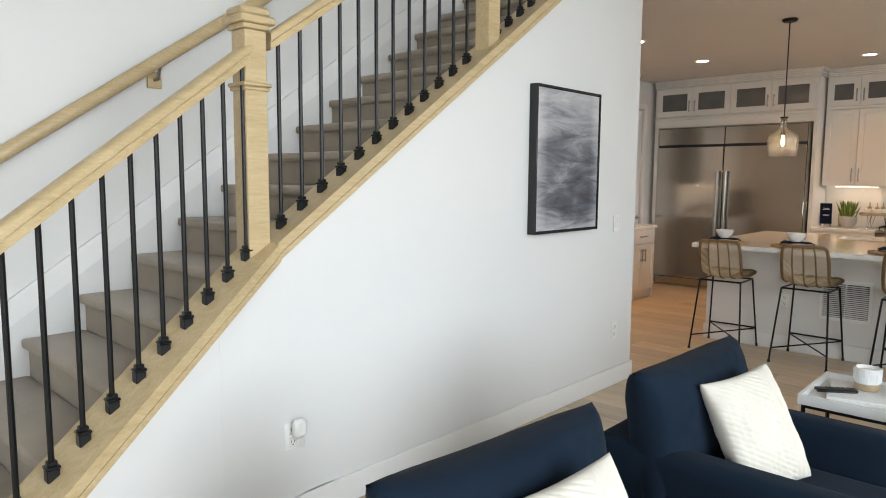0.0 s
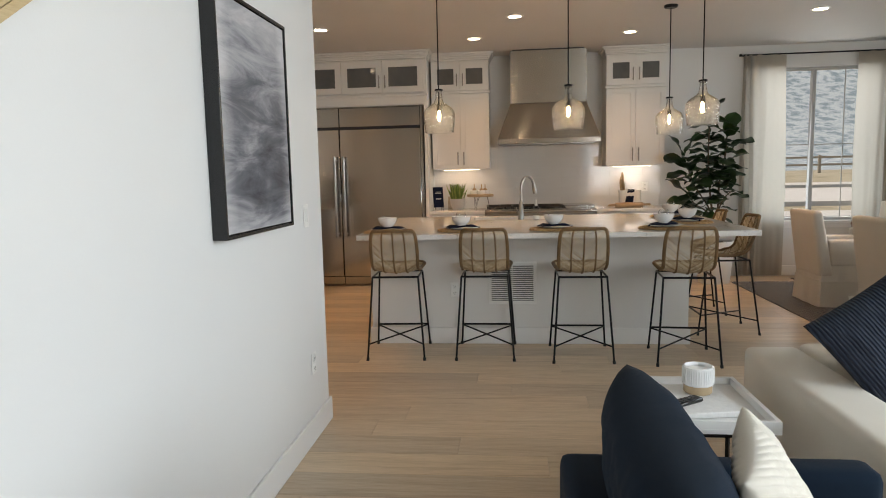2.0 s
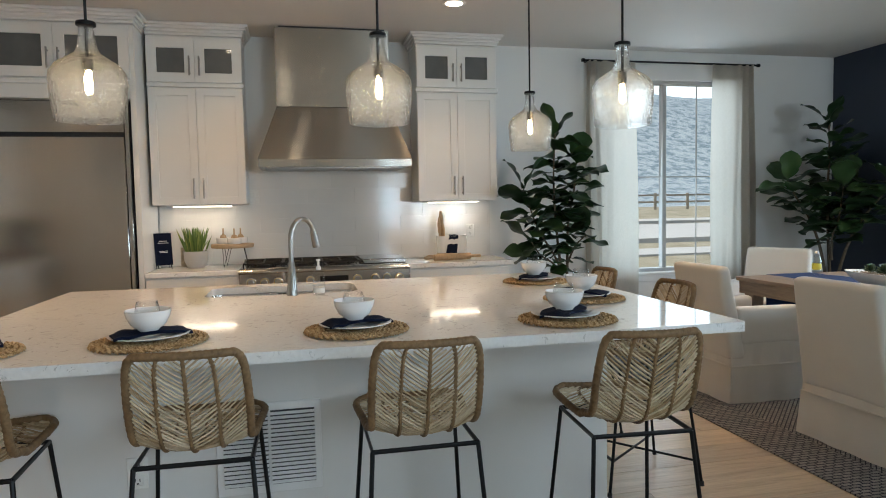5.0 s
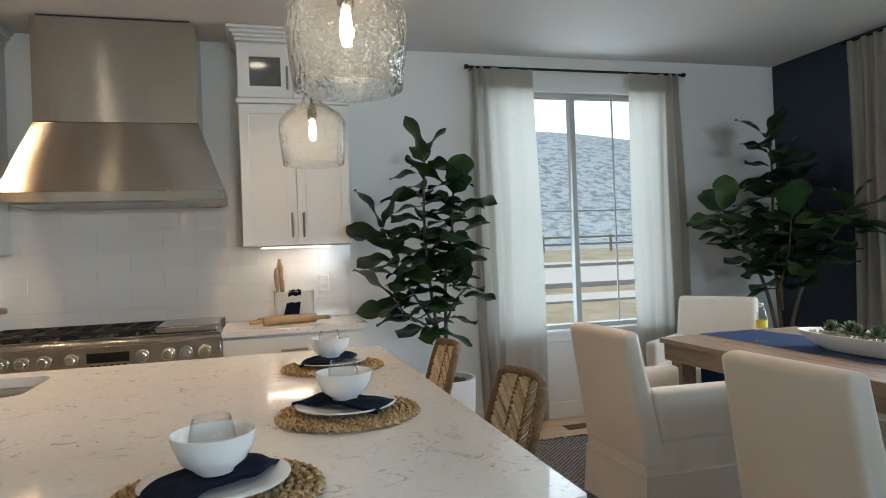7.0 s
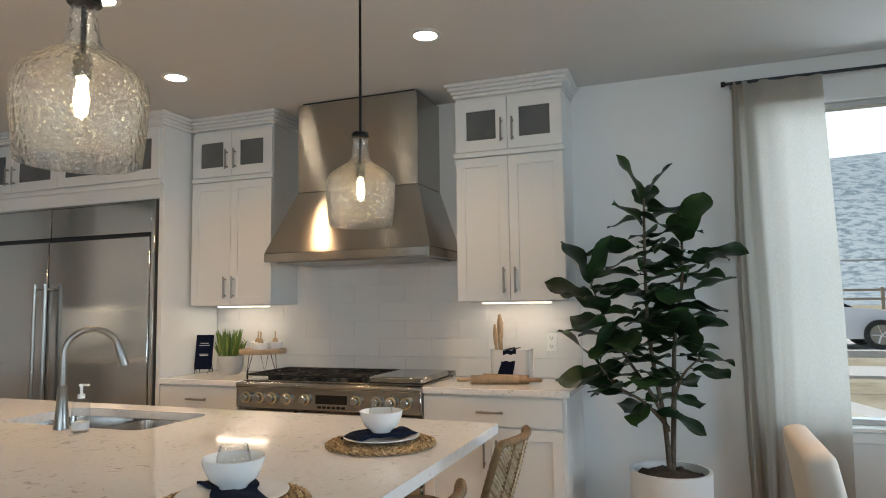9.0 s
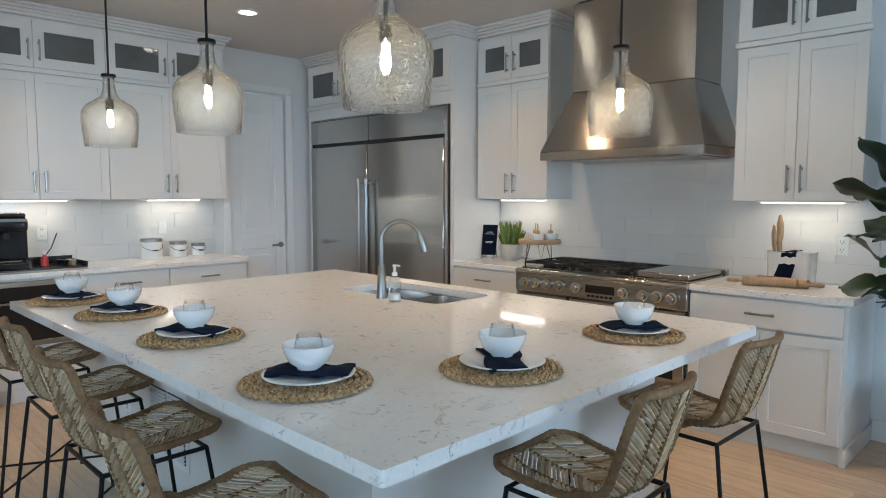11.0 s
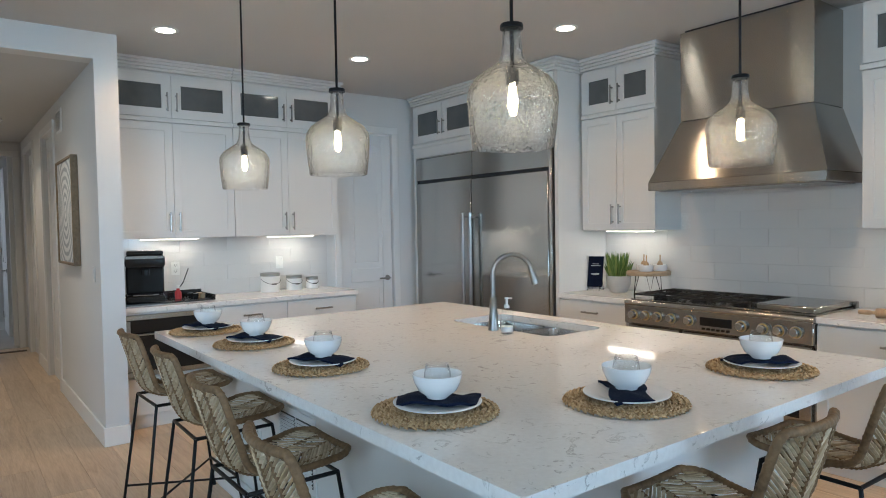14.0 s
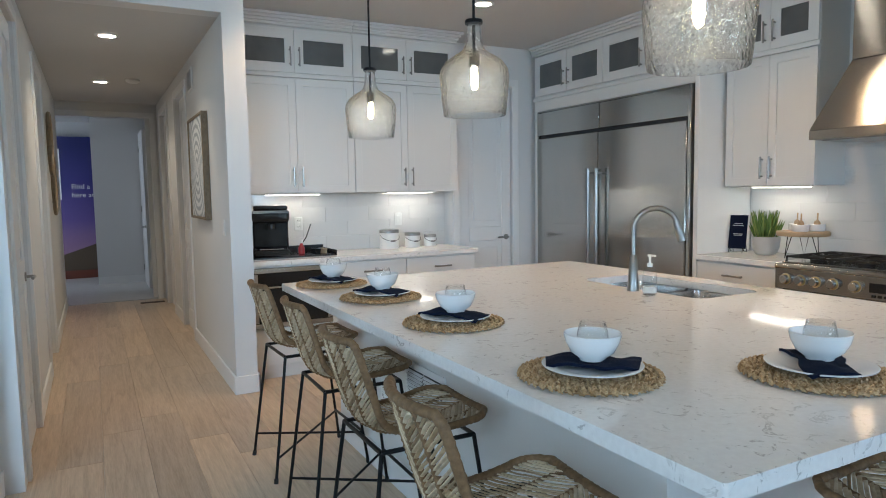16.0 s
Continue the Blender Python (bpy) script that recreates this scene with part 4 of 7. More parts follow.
# fridge enclosure
FRX = 9.30
encl = thing("fridge_surround", "white cabinet surround with glass-door uppers above the fridge", "cabinet", (FRX + 0.02, 5.04, 0), -90)
FW = 2.065
part("side_panel", boxes((0, 0.0, 0, 0.05, 0.60, UTOP), bev=0.002), "cabinet_paint", encl)
part("side_panel", boxes((FW - 0.04, 0.0, 0, FW, 0.60, UTOP), bev=0.002), "cabinet_paint", encl)
part("bridge_panel", boxes((0.05, 0.0, 2.20, FW - 0.04, 0.58, 2.335)), "cabinet_paint", encl)
part("upper_body", boxes((0.05, 0.002, 2.336, FW - 0.04, 0.58, UTOP)), "cabinet_paint", encl)
for i in range(4):
    dw = (FW - 0.06) / 4
    shaker(encl, "glass_door", 0.03 + i * dw, 2.345, 0.03 + (i + 1) * dw, UTOP - 0.015, ("r" if i % 2 == 0 else "l", 2.40, 2.55), 0.074, True)
part("ledge", boxes((0, -0.02, 2.30, FW + 0.01, -0.0005, 2.333), bev=0.004), "cabinet_paint", encl)
crown(encl, 0, FW, 0.58, UTOP + 0.001, CEIL - 0.002, False, True)

fridge = thing("refrigerator", "wide built-in stainless steel refrigerator and freezer", "refrigerator", (FRX, 4.985, 0), -90)
W2 = 1.955
split = 0.93
part("body", boxes((0.0, 0.045, 0.02, W2, 0.60, 2.195)), "dark_grille", fridge)
part("trim", boxes((0, 0.01, 0.12, 0.022, 0.044, 2.195), (W2 - 0.03, -0.004, 0.12, W2, 0.044, 2.195), (0.022, 0.01, 2.18, W2 - 0.03, 0.044, 2.195), bev=0.003), "fridge_steel", fridge)
for x0, x1 in ((0.025, split - 0.004), (split + 0.004, W2 - 0.033)):
    part("grille_panel", boxes((x0, 0.002, 1.955, x1, 0.044, 2.178), bev=0.003), "fridge_steel", fridge)
    d = part("door", boxes((x0, -0.012, 0.125, x1, 0.044, 1.925), bev=0.006), "fridge_steel", fridge)
    hx = x1 - 0.05 if x0 < split - 0.1 else x0 + 0.05
    bm = rods([[(hx, -0.075, 0.62), (hx, -0.075, 1.60)]], 0.016, 12)
    for z in (0.66, 1.56):
        tube(bm, [(hx, -0.012, z), (hx, -0.075, z)], 0.011, 10)
    part("handle", bm, "nickel", d, "brushed tube handle")
    part("kick_grille", boxes((x0, 0.02, 0.02, x1, 0.044, 0.115)), "fridge_steel", fridge)

# base cabinets on the east wall
BX = 9.335     # carcass front


def base_cabinet(name, w, at, rz, label, layout, depth=0.58, end=True):
    c = thing(name, label, "cabinet", at, rz)
    part("body", boxes((0, 0, 0.105, w, depth, 0.873)), "cabinet_paint", c)
    part("toe_kick", boxes((0.001, 0.022, 0, w - 0.001, 0.06, 0.104)), "cabinet_paint", c)
    if end:
        part("end_panel", boxes((w + 0.0005, -0.001, 0, w + 0.018, depth, 0.873)), "cabinet_paint", c)
        part("base_trim", boxes((w + 0.0185, -0.001, 0, w + 0.03, depth, 0.10), bev=0.002), "cabinet_paint", c)
    for kind, x0, z0, x1, z1, hd in layout:
        if kind == "drawer":
            shaker(c, "drawer", x0, z0, x1, z1, ("h", 0.08, 0.08), slab=True)
        else:
            shaker(c, "door", x0, z0, x1, z1, (hd, z1 - 0.22, z1 - 0.06))
    return c


base_cabinet("base_cabinet", 0.835, (BX, 0.965, 0), -90, "white shaker base cabinet with a drawer and two doors",
             [("drawer", 0.0, 0.70, 0.835, 0.865, ""), ("door", 0.0, 0.11, 0.417, 0.69, "r"), ("door", 0.417, 0.11, 0.835, 0.69, "l")])
base_cabinet("base_cabinet", 0.665, (BX, 2.968, 0), -90, "white base cabinet between the fridge and the range",
             [("drawer", 0, 0.70, 0.665, 0.865, ""), ("door", 0, 0.11, 0.665, 0.69, "r")], end=False)


def counter(name, x0, y0, x1, y1, label):
    return solid(name, boxes((x0, y0, 0.876, x1, y1, 0.914), bev=0.003), "quartz", label, "countertop")


counter("countertop", 9.305, 0.088, EAST - 0.012, 0.968, "white quartz countertop with a rolling pin and utensil jar")
counter("countertop", 9.305, 2.302, EAST - 0.012, 2.968, "white quartz countertop with a small plant and cake stand")
counter("countertop", 6.292, 4.462, 8.292, NORTH - 0.012, "white quartz countertop with a coffee maker and canisters")

BY = 4.50
base_cabinet("base_cabinet", 0.62, (6.98, BY, 0), 0, "white base cabinet with drawers below the canisters",
             [("drawer", 0, 0.70, 0.62, 0.865, ""), ("drawer", 0, 0.41, 0.62, 0.69, ""), ("drawer", 0, 0.11, 0.62, 0.40, "")], 0.58, False)
base_cabinet("base_cabinet", 0.66, (7.602, BY, 0), 0, "white base cabinet with a drawer and doors beside the pantry door",
             [("drawer", 0, 0.70, 0.66, 0.865, ""), ("door", 0, 0.11, 0.33, 0.69, "r"), ("door", 0.33, 0.11, 0.66, 0.69, "l")], 0.58)
mw_cab = thing("base_cabinet", "white base cabinet holding a built-in microwave drawer", "cabinet", (6.295, BY, 0))
part("body", boxes((0, 0, 0.105, 0.683, 0.58, 0.873)), "cabinet_paint", mw_cab)
part("toe_kick", boxes((0, 0.022, 0, 0.683, 0.06, 0.104)), "cabinet_paint", mw_cab)
part("lower_front", boxes((0, -0.02, 0.11, 0.683, -0.001, 0.385), bev=0.002), "cabinet_paint", mw_cab)
mw = thing("microwave_drawer", "stainless steel built-in microwave drawer with black glass", "microwave", (6.325, BY - 0.002, 0.40))
part("trim", boxes((0, -0.03, 0, 0.62, -0.001, 0.04), (0, -0.03, 0.42, 0.62, -0.001, 0.46), (0, -0.03, 0.04, 0.045, -0.001, 0.42), (0.575, -0.03, 0.04, 0.62, -0.001, 0.42), bev=0.004), "steel", mw)
part("black_glass", boxes((0.045, -0.024, 0.04, 0.575, -0.002, 0.31)), "mirror_black", mw)
part("control_strip", boxes((0.045, -0.028, 0.32, 0.575, -0.002, 0.42)), "mirror_black", mw)
bm = rods([[(0.08, -0.06, 0.315), (0.54, -0.06, 0.315)]], 0.010)
part("handle", bm, "steel", mw)

# ---- range hood ----
hood = thing("range_hood", "large tapered stainless steel range hood", "range hood", (EAST - 0.001, 1.50, 0), -90)
# local x south, local y toward the wall (0 at the wall, negative into the room)
HB0, HB1, HD = -0.632, 0.576, -0.578
T0, T1, TD = -0.48, 0.43, -0.405
bm = bmesh.new()
hull(bm, [(HB0, HD, 1.765), (HB1, HD, 1.765), (HB1, 0, 1.765), (HB0, 0, 1.765)], [(T0, TD, 2.19), (T1, TD, 2.19), (T1, 0, 2.19), (T0, 0, 2.19)])
part("canopy", bm, "hood_steel", hood, sharp=20)
part("lip", boxes((HB0, HD - 0.004, 1.705, HB1, 0, 1.764), bev=0.003), "hood_steel", hood)
part("chimney", boxes((T0, TD, 2.193, T1, 0, CEIL - 0.016), bev=0.002), "hood_steel", hood)
part("chimney_sleeve", boxes((T0 + 0.03, TD + 0.015, CEIL - 0.0155, T1 - 0.03, 0, CEIL - 0.001)), "dark_grille", hood)
part("baffle_filter", boxes((HB0 + 0.05, HD + 0.06, 1.698, HB1 - 0.05, -0.06, 1.7045)), "nickel", hood)
for x in (-0.35, 0.38):
    bm = bmesh.new()
    lathe(bm, [(0, 0), (0.035, 0), (0.035, 0.006), (0, 0.006)], 16, (x, -0.45, 1.690))
    part("hood_light", bm, "clear_glass", hood, "small unlit lamp lens")

# ---- range ----
rng = thing("range", "wide stainless steel gas range with griddle", "range", (9.925, 2.297, 0), -90)
RW, RD = 1.328, -0.612
part("body", boxes((0, RD + 0.02, 0.12, RW, 0, 0.90)), "steel", rng)
bm = bmesh.new()
bx(bm, 0, RD - 0.03, 0.745, RW, RD + 0.019, 0.885, 0.006)
panel = part("control_panel", bm, "steel", rng)
part("bullnose", rods([[(0, RD - 0.012, 0.893), (RW, RD - 0.012, 0.893)]], 0.02, 12), "steel", rng)
part("cooktop", boxes((0.01, RD + 0.03, 0.9005, RW - 0.01, -0.05, 0.921)), "steel", rng)
part("back_guard", boxes((0, -0.049, 0.9005, RW, -0.001, 0.955), bev=0.004), "steel", rng)
for i, x in enumerate((0.09, 0.19, 0.29, 0.40, 0.535, 0.90, 1.04, 1.135, 1.235)):
    bm = bmesh.new()
    yk = RD - 0.03
    tube(bm, [(x, yk, 0.815), (x, yk - 0.012, 0.815), (x, yk - 0.014, 0.815), (x, yk - 0.045, 0.815), (x, yk - 0.05, 0.815)], [0.038, 0.038, 0.029, 0.027, 0.022], 20)
    kb = part("knob", bm, "chrome", rng)
    part("bezel", rods([[(x, yk - 0.0125, 0.815), (x, yk - 0.0165, 0.815)]], 0.0345, 20), "brass", kb)
part("display", boxes((0.61, RD - 0.034, 0.79, 0.83, RD - 0.0305, 0.845)), "mirror_black", rng)
for i in range(6):
    part("key", boxes((0.625 + i * 0.034, RD - 0.036, 0.762, 0.645 + i * 0.034, RD - 0.0305, 0.776)), "black_plastic", rng)
for i in range(3):
    x0 = 0.03 + i * 0.305
    bm = bmesh.new()
    for yy in (RD + 0.05, RD + 0.28, -0.075):
        tube(bm, [(x0, yy, 0.952), (x0 + 0.29, yy, 0.952)], 0.007, 6)
    for xx in (x0, x0 + 0.145, x0 + 0.29):
        tube(bm, [(xx, RD + 0.05, 0.952), (xx, -0.075, 0.952)], 0.007, 6)
    for cx, cy in ((x0 + 0.145, RD + 0.165), (x0 + 0.145, -0.18)):
        for a in range(8):
            dx, dy = math.cos(a * math.pi / 4), math.sin(a * math.pi / 4)
            tube(bm, [(cx + dx * 0.03, cy + dy * 0.03, 0.954), (cx + dx * 0.125, cy + dy * 0.105, 0.954)], 0.006, 6)
    for xx in (x0, x0 + 0.29):
        for yy in (RD + 0.05, -0.075):
            tube(bm, [(xx, yy, 0.921), (xx, yy, 0.952)], 0.006, 6)
    part("grate", bm, "iron", rng)
    for cy in (RD + 0.165, -0.18):
        bm = bmesh.new()
        lathe(bm, [(0, 0), (0.05, 0), (0.05, 0.014), (0.032, 0.02), (0, 0.02)], 18, (x0 + 0.145, cy, 0.9215))
        part("burner", bm, "iron", rng)
part("griddle_cover", boxes((0.955, RD + 0.035, 0.9215, RW - 0.02, -0.06, 0.962), bev=0.008), "steel", rng)
for x0, x1 in ((0.02, 0.44), (0.46, RW - 0.02)):
    d = part("oven_door", boxes((x0, RD - 0.01, 0.16, x1, RD + 0.0195, 0.735), bev=0.006), "steel", rng)
    part("oven_window", boxes((x0 + 0.07, RD - 0.014, 0.30, x1 - 0.07, RD - 0.0105, 0.60)), "mirror_black", d)
    part("oven_handle", rods([[(x0 + 0.02, RD - 0.06, 0.69), (x1 - 0.02, RD - 0.06, 0.69)]], 0.013, 12), "chrome", d)
for x in (0.04, RW - 0.04):
    part("foot", rods([[(x, -0.05, 0.0), (x, -0.05, 0.1195)]], 0.02), "steel", rng)
    part("foot", rods([[(x, RD + 0.07, 0.0), (x, RD + 0.07, 0.1195)]], 0.02), "steel", rng)

# ---- island ----
IX0, IX1, IY0, IY1 = 6.216, 8.257, 0.20, 3.16
island = thing("kitchen_island", "white panelled kitchen island base with vent and outlet", "island", (0, 0, 0))
for b in ((6.53, 0.62, 0, 8.20, 3.12, 0.60), (6.53, 0.62, 0.6, 7.50, 3.12, 0.8735), (8.17, 0.62, 0.6, 8.20, 3.12, 0.8735), (7.5, 0.62, 0.6, 8.17, 1.50, 0.8735), (7.5, 2.45, 0.6, 8.17, 3.12, 0.8735)):
    part("carcass", boxes(b), "cabinet_paint", island)
part("base_trim", boxes((6.515, 0.605, 0, 6.5295, 3.135, 0.13), (6.5295, 0.605, 0, 8.2, 0.6195, 0.13), (6.5295, 3.1205, 0, 8.2, 3.135, 0.13), bev=0.003), "trim_paint", island)
vent = part("return_vent", boxes((6.522, 1.79, 0.32, 6.5295, 2.17, 0.66), bev=0.002), "trim_paint", island, "white louvred return vent")
for half_y in (1.815, 1.985):
    part("vent_hole", boxes((6.5205, half_y, 0.35, 6.5218, half_y + 0.16, 0.63)), "dark_grille", vent)
    for i in range(17):
        bm = bmesh.new()
        z = 0.355 + i * 0.0162
        hull(bm, [(6.512, half_y, z), (6.520, half_y, z + 0.007), (6.520, half_y, z + 0.009), (6.512, half_y, z + 0.002)], [(6.512, half_y + 0.16, z), (6.520, half_y + 0.16, z + 0.007), (6.520, half_y + 0.16, z + 0.009), (6.512, half_y + 0.16, z + 0.002)])
        part("louvre", bm, "trim_paint", vent)


def outlet(name, at, rz, label="white duplex wall outlet", kind="outlet"):
    o = thing(name, label, kind, at, rz)
    part("cover_plate", boxes((-0.036, -0.006, -0.058, 0.036, 0, 0.058), bev=0.003), "plastic_white", o)
    if kind == "switch":
        for x in ((-0.022, -0.004), (0.004, 0.022)):
            part("rocker", boxes((x[0], -0.010, -0.034, x[1], -0.0062, 0.034), bev=0.002), "plastic_white", o)
    else:
        for z in (-0.026, 0.026):
            f = part("socket", boxes((-0.018, -0.009, z - 0.018, 0.018, -0.0062, z + 0.018), bev=0.004), "plastic_white", o)
            part("slots", boxes((-0.009, -0.0098, z - 0.004, -0.006, -0.0091, z + 0.008), (0.006, -0.0098, z - 0.004, 0.009, -0.0091, z + 0.008), (-0.003, -0.0098, z - 0.013, 0.003, -0.0091, z - 0.008)), "dark_grille", f)
    return o


outlet("wall_outlet", (6.5295, 2.44, 0.44), -90)
outlet("wall_outlet", (8.05, 0.6195, 0.78), 0)
outlet("wall_outlet", (1.85, STAIR - 0.0185, 0.405), 0, "white wall outlet with a plug-in night light below the stairs")
outlet("wall_outlet", (4.58, STAIR - 0.0005, 0.40), 0)
outlet("light_switch", (4.56, STAIR - 0.0005, 1.17), 0, "white double rocker light switch beside the painting", "switch")
outlet("light_switch", (6.1395, 4.45, 1.18), -90, "white double rocker light switch at the hall wall", "switch")
outlet("wall_outlet", (EAST - 0.0005, -1.10, 0.40), -90)
outlet("wall_outlet", (EAST - 0.0125, 0.30, 1.15), -90, "white outlet on the tiled backsplash")
outlet("wall_outlet", (6.86, NORTH - 0.0125, 1.16), 0, "white outlet on the tile behind the coffee maker")
outlet("light_switch", (7.80, NORTH - 0.0125, 1.17), 0, "white switch plate on the tile above the canisters", "switch")
nl = thing("night_light", "white plug-in air freshener with a clear vial", "air freshener", (1.865, STAIR - 0.029, 0.405))
part("head", boxes((-0.028, -0.045, 0.0, 0.028, -0.0005, 0.075), bev=0.012), "plastic_white", nl)
bm = bmesh.new()
lathe(bm, [(0, -0.04), (0.018, -0.038), (0.02, -0.012), (0.012, 0.0), (0, 0.0)], 14, (0.0, -0.03, 0))
part("vial", bm, "clear_glass", nl)

# slab with a rounded sink opening
SX0, SX1, SY0, SY1 = 7.69, 8.12, 1.53, 2.35


def rounded_rect(x0, y0, x1, y1, r, n):
    pts = []
    for cx, cy, a0 in ((x1 - r, y1 - r, 0), (x0 + r, y1 - r, 90), (x0 + r, y0 + r, 180), (x1 - r, y0 + r, 270)):
        for i in range(n + 1):
            a = radians(a0 + 90 * i / n)
            pts.append((cx + r * math.cos(a), cy + r * math.sin(a)))
    return pts


bm = bmesh.new()
inner = rounded_rect(SX0, SY0, SX1, SY1, 0.07, 6)
outer = rounded_rect(IX0, IY0, IX1, IY1, 0.012, 6)
loops = []
for pts, z in ((outer, 0.876), (outer, 0.914), (inner, 0.914), (inner, 0.876)):
    loops.append([bm.verts.new((x, y, z)) for x, y in pts])
for a, b in zip(loops, loops[1:] + loops[:1]):
    for i in range(len(a)):
        j = (i + 1) % len(a)
        bm.faces.new((a[i], a[j], b[j], b[i]))
solid("island_countertop", bm, "quartz", "large white speckled quartz island top with a sink opening", "countertop", sharp=30)

sink = thing("sink", "double-bowl undermount stainless steel sink", "sink", (0, 0, 0))
for y0, y1 in ((SY0 - 0.01, 1.925), (1.955, SY1 + 0.01)):
    bm = bmesh.new()
    a = rounded_rect(SX0 - 0.01, y0, SX1 + 0.01, y1, 0.06, 5)
    b = rounded_rect(SX0 + 0.01, y0 + 0.015, SX1 - 0.01, y1 - 0.015, 0.05, 5)
    la = [bm.verts.new((x, y, 0.872)) for x, y in a]
    lb = [bm.verts.new((x, y, 0.69)) for x, y in b]
    lc = [bm.verts.new(((x + (SX0 + SX1) / 2 * 3) / 4, (y + (y0 + y1) / 2 * 3) / 4, 0.682)) for x, y in b]
    for p, q in ((la, lb), (lb, lc)):
        for i in range(len(p)):
            j = (i + 1) % len(p)
            bm.faces.new((p[i], p[j], q[j], q[i]))
    bm.faces.new(lc)
    part("bowl", bm, "chrome", sink)
part("divider", boxes((SX0 - 0.01, 1.9255, 0.80, SX1 + 0.01, 1.9545, 0.868), bev=0.006), "chrome", sink)
faucet = thing("faucet", "brushed nickel gooseneck pull-down faucet", "faucet", (7.635, 1.89, 0.9142), -37)
bm = bmesh.new()
lathe(bm, [(0, 0), (0.031, 0), (0.031, 0.006), (0.028, 0.02), (0.0185, 0.17), (0.014, 0.176), (0, 0.176)], 20)
part("base", bm, "nickel", faucet)
bm = bmesh.new()
pts = [(0, 0, 0.12), (0, 0, 0.295)]
for i in range(1, 13):
    a = math.pi * (1 - i / 14)
    pts.append((0.105 + 0.105 * math.cos(a), 0, 0.30 + 0.105 * math.sin(a)))
tube(bm, pts, 0.013, 12)
neck = part("neck", bm, "nickel", faucet)
tube_end = Vector(pts[-1])
bm = bmesh.new()
tube(bm, [tube_end, tube_end + Vector((0.008, 0, -0.025)), tube_end + Vector((0.03, 0, -0.10))], [0.014, 0.018, 0.021], 14)
part("spray_head", bm, "nickel", faucet)
part("lever", rods([[(0, 0.018, 0.07), (0, 0.045, 0.075), (0, 0.055, 0.12)]], 0.007, 8), "nickel", faucet)
soap = thing("soap_dispenser", "clear plastic hand soap bottle with white pump", "soap bottle", (7.605, 1.75, 0.9142))
bm = bmesh.new()
lathe(bm, [(0, 0), (0.031, 0), (0.033, 0.01), (0.033, 0.10), (0.025, 0.125), (0.012, 0.135), (0, 0.135)], 18)
part("bottle", bm, "soap_plastic", soap)
bm = bmesh.new()
lathe(bm, [(0, 0.134), (0.014, 0.134), (0.014, 0.15), (0.006, 0.152), (0.006, 0.18), (0.011, 0.181), (0.011, 0.19), (0, 0.19)], 14)
tube(bm, [(0, 0, 0.186), (0.035, 0, 0.182)], 0.005)
part("pump", bm, "plastic_white", soap)
bm = bmesh.new()
lathe(bm, [(0, 0.012), (0.0325, 0.012), (0.0325, 0.04), (0, 0.04)], 18)
part("label", bm, "paper_white", soap)

# ---- pendants ----
def pendant(at, drop):
    p = thing("pendant_lamp", "hammered clear glass pendant lamp on a black cord", "pendant lamp", at, group="pendants over the island")
    bm = bmesh.new()
    lathe(bm, [(0, 0), (0.062, 0), (0.062, -0.012), (0.05, -0.024), (0, -0.024)], 24)
    part("canopy", bm, "black_metal", p)
    part("cord", rods([[(0, 0, -0.02), (0, 0, -drop)]], 0.005, 8), "black_metal", p)
    bm = bmesh.new()
    lathe(bm, [(0, 0), (0.030, 0), (0.032, -0.004), (0.032, -0.013), (0, -0.013)], 20, (0, 0, -drop))
    part("cap", bm, "black_metal", p)
    S = 0.915
    prof = [(S * r, S * z) for r, z in [(0.026, -0.012), (0.028, -0.05), (0.033, -0.09), (0.044, -0.115), (0.075, -0.135), (0.112, -0.16), (0.132, -0.19), (0.136, -0.22), (0.131, -0.29), (0.122, -0.365)]]
    bm = bmesh.new()
    inner = [(r - 0.0035, z) for r, z in prof][::-1]
    lathe(bm, prof + [(S * 0.1195, S * -0.3665)] + inner, 40, (0, 0, -drop), close=True)
    sh = part("shade", bm, "hammered_shine", p, "hammered clear glass shade", sharp=180)
    sh.visible_shadow = False
    part("stem", rods([[(0, 0, -drop - 0.02), (0, 0, -drop - 0.13)]], 0.006, 8), "black_metal", p)
    bm = bmesh.new()
    lathe(bm, [(0, -0.118), (0.018, -0.118), (0.018, -0.158), (0.015, -0.164), (0, -0.164)], 16, (0, 0, -drop))
    part("socket", bm, "black_metal", p)
    bm = bmesh.new()
    lathe(bm, [(0, -0.164), (0.009, -0.169), (0.010, -0.182), (0.0125, -0.204), (0.0125, -0.222), (0.008, -0.240), (0, -0.245)], 16, (0, 0, -drop))
    part("bulb", bm, "bulb_glow", p, "glowing filament bulb")
    return p


PENDANTS = ((6.53, 2.535), (6.53, 1.54), (6.53, 0.547), (7.672, 0.527))
for i, (x, y) in enumerate(PENDANTS):
    if i == 0:
        first_pendant = pendant((x, y, CEIL), CEIL - 2.02)
    else:
        copy_thing(first_pendant, pose(x, y, CEIL))

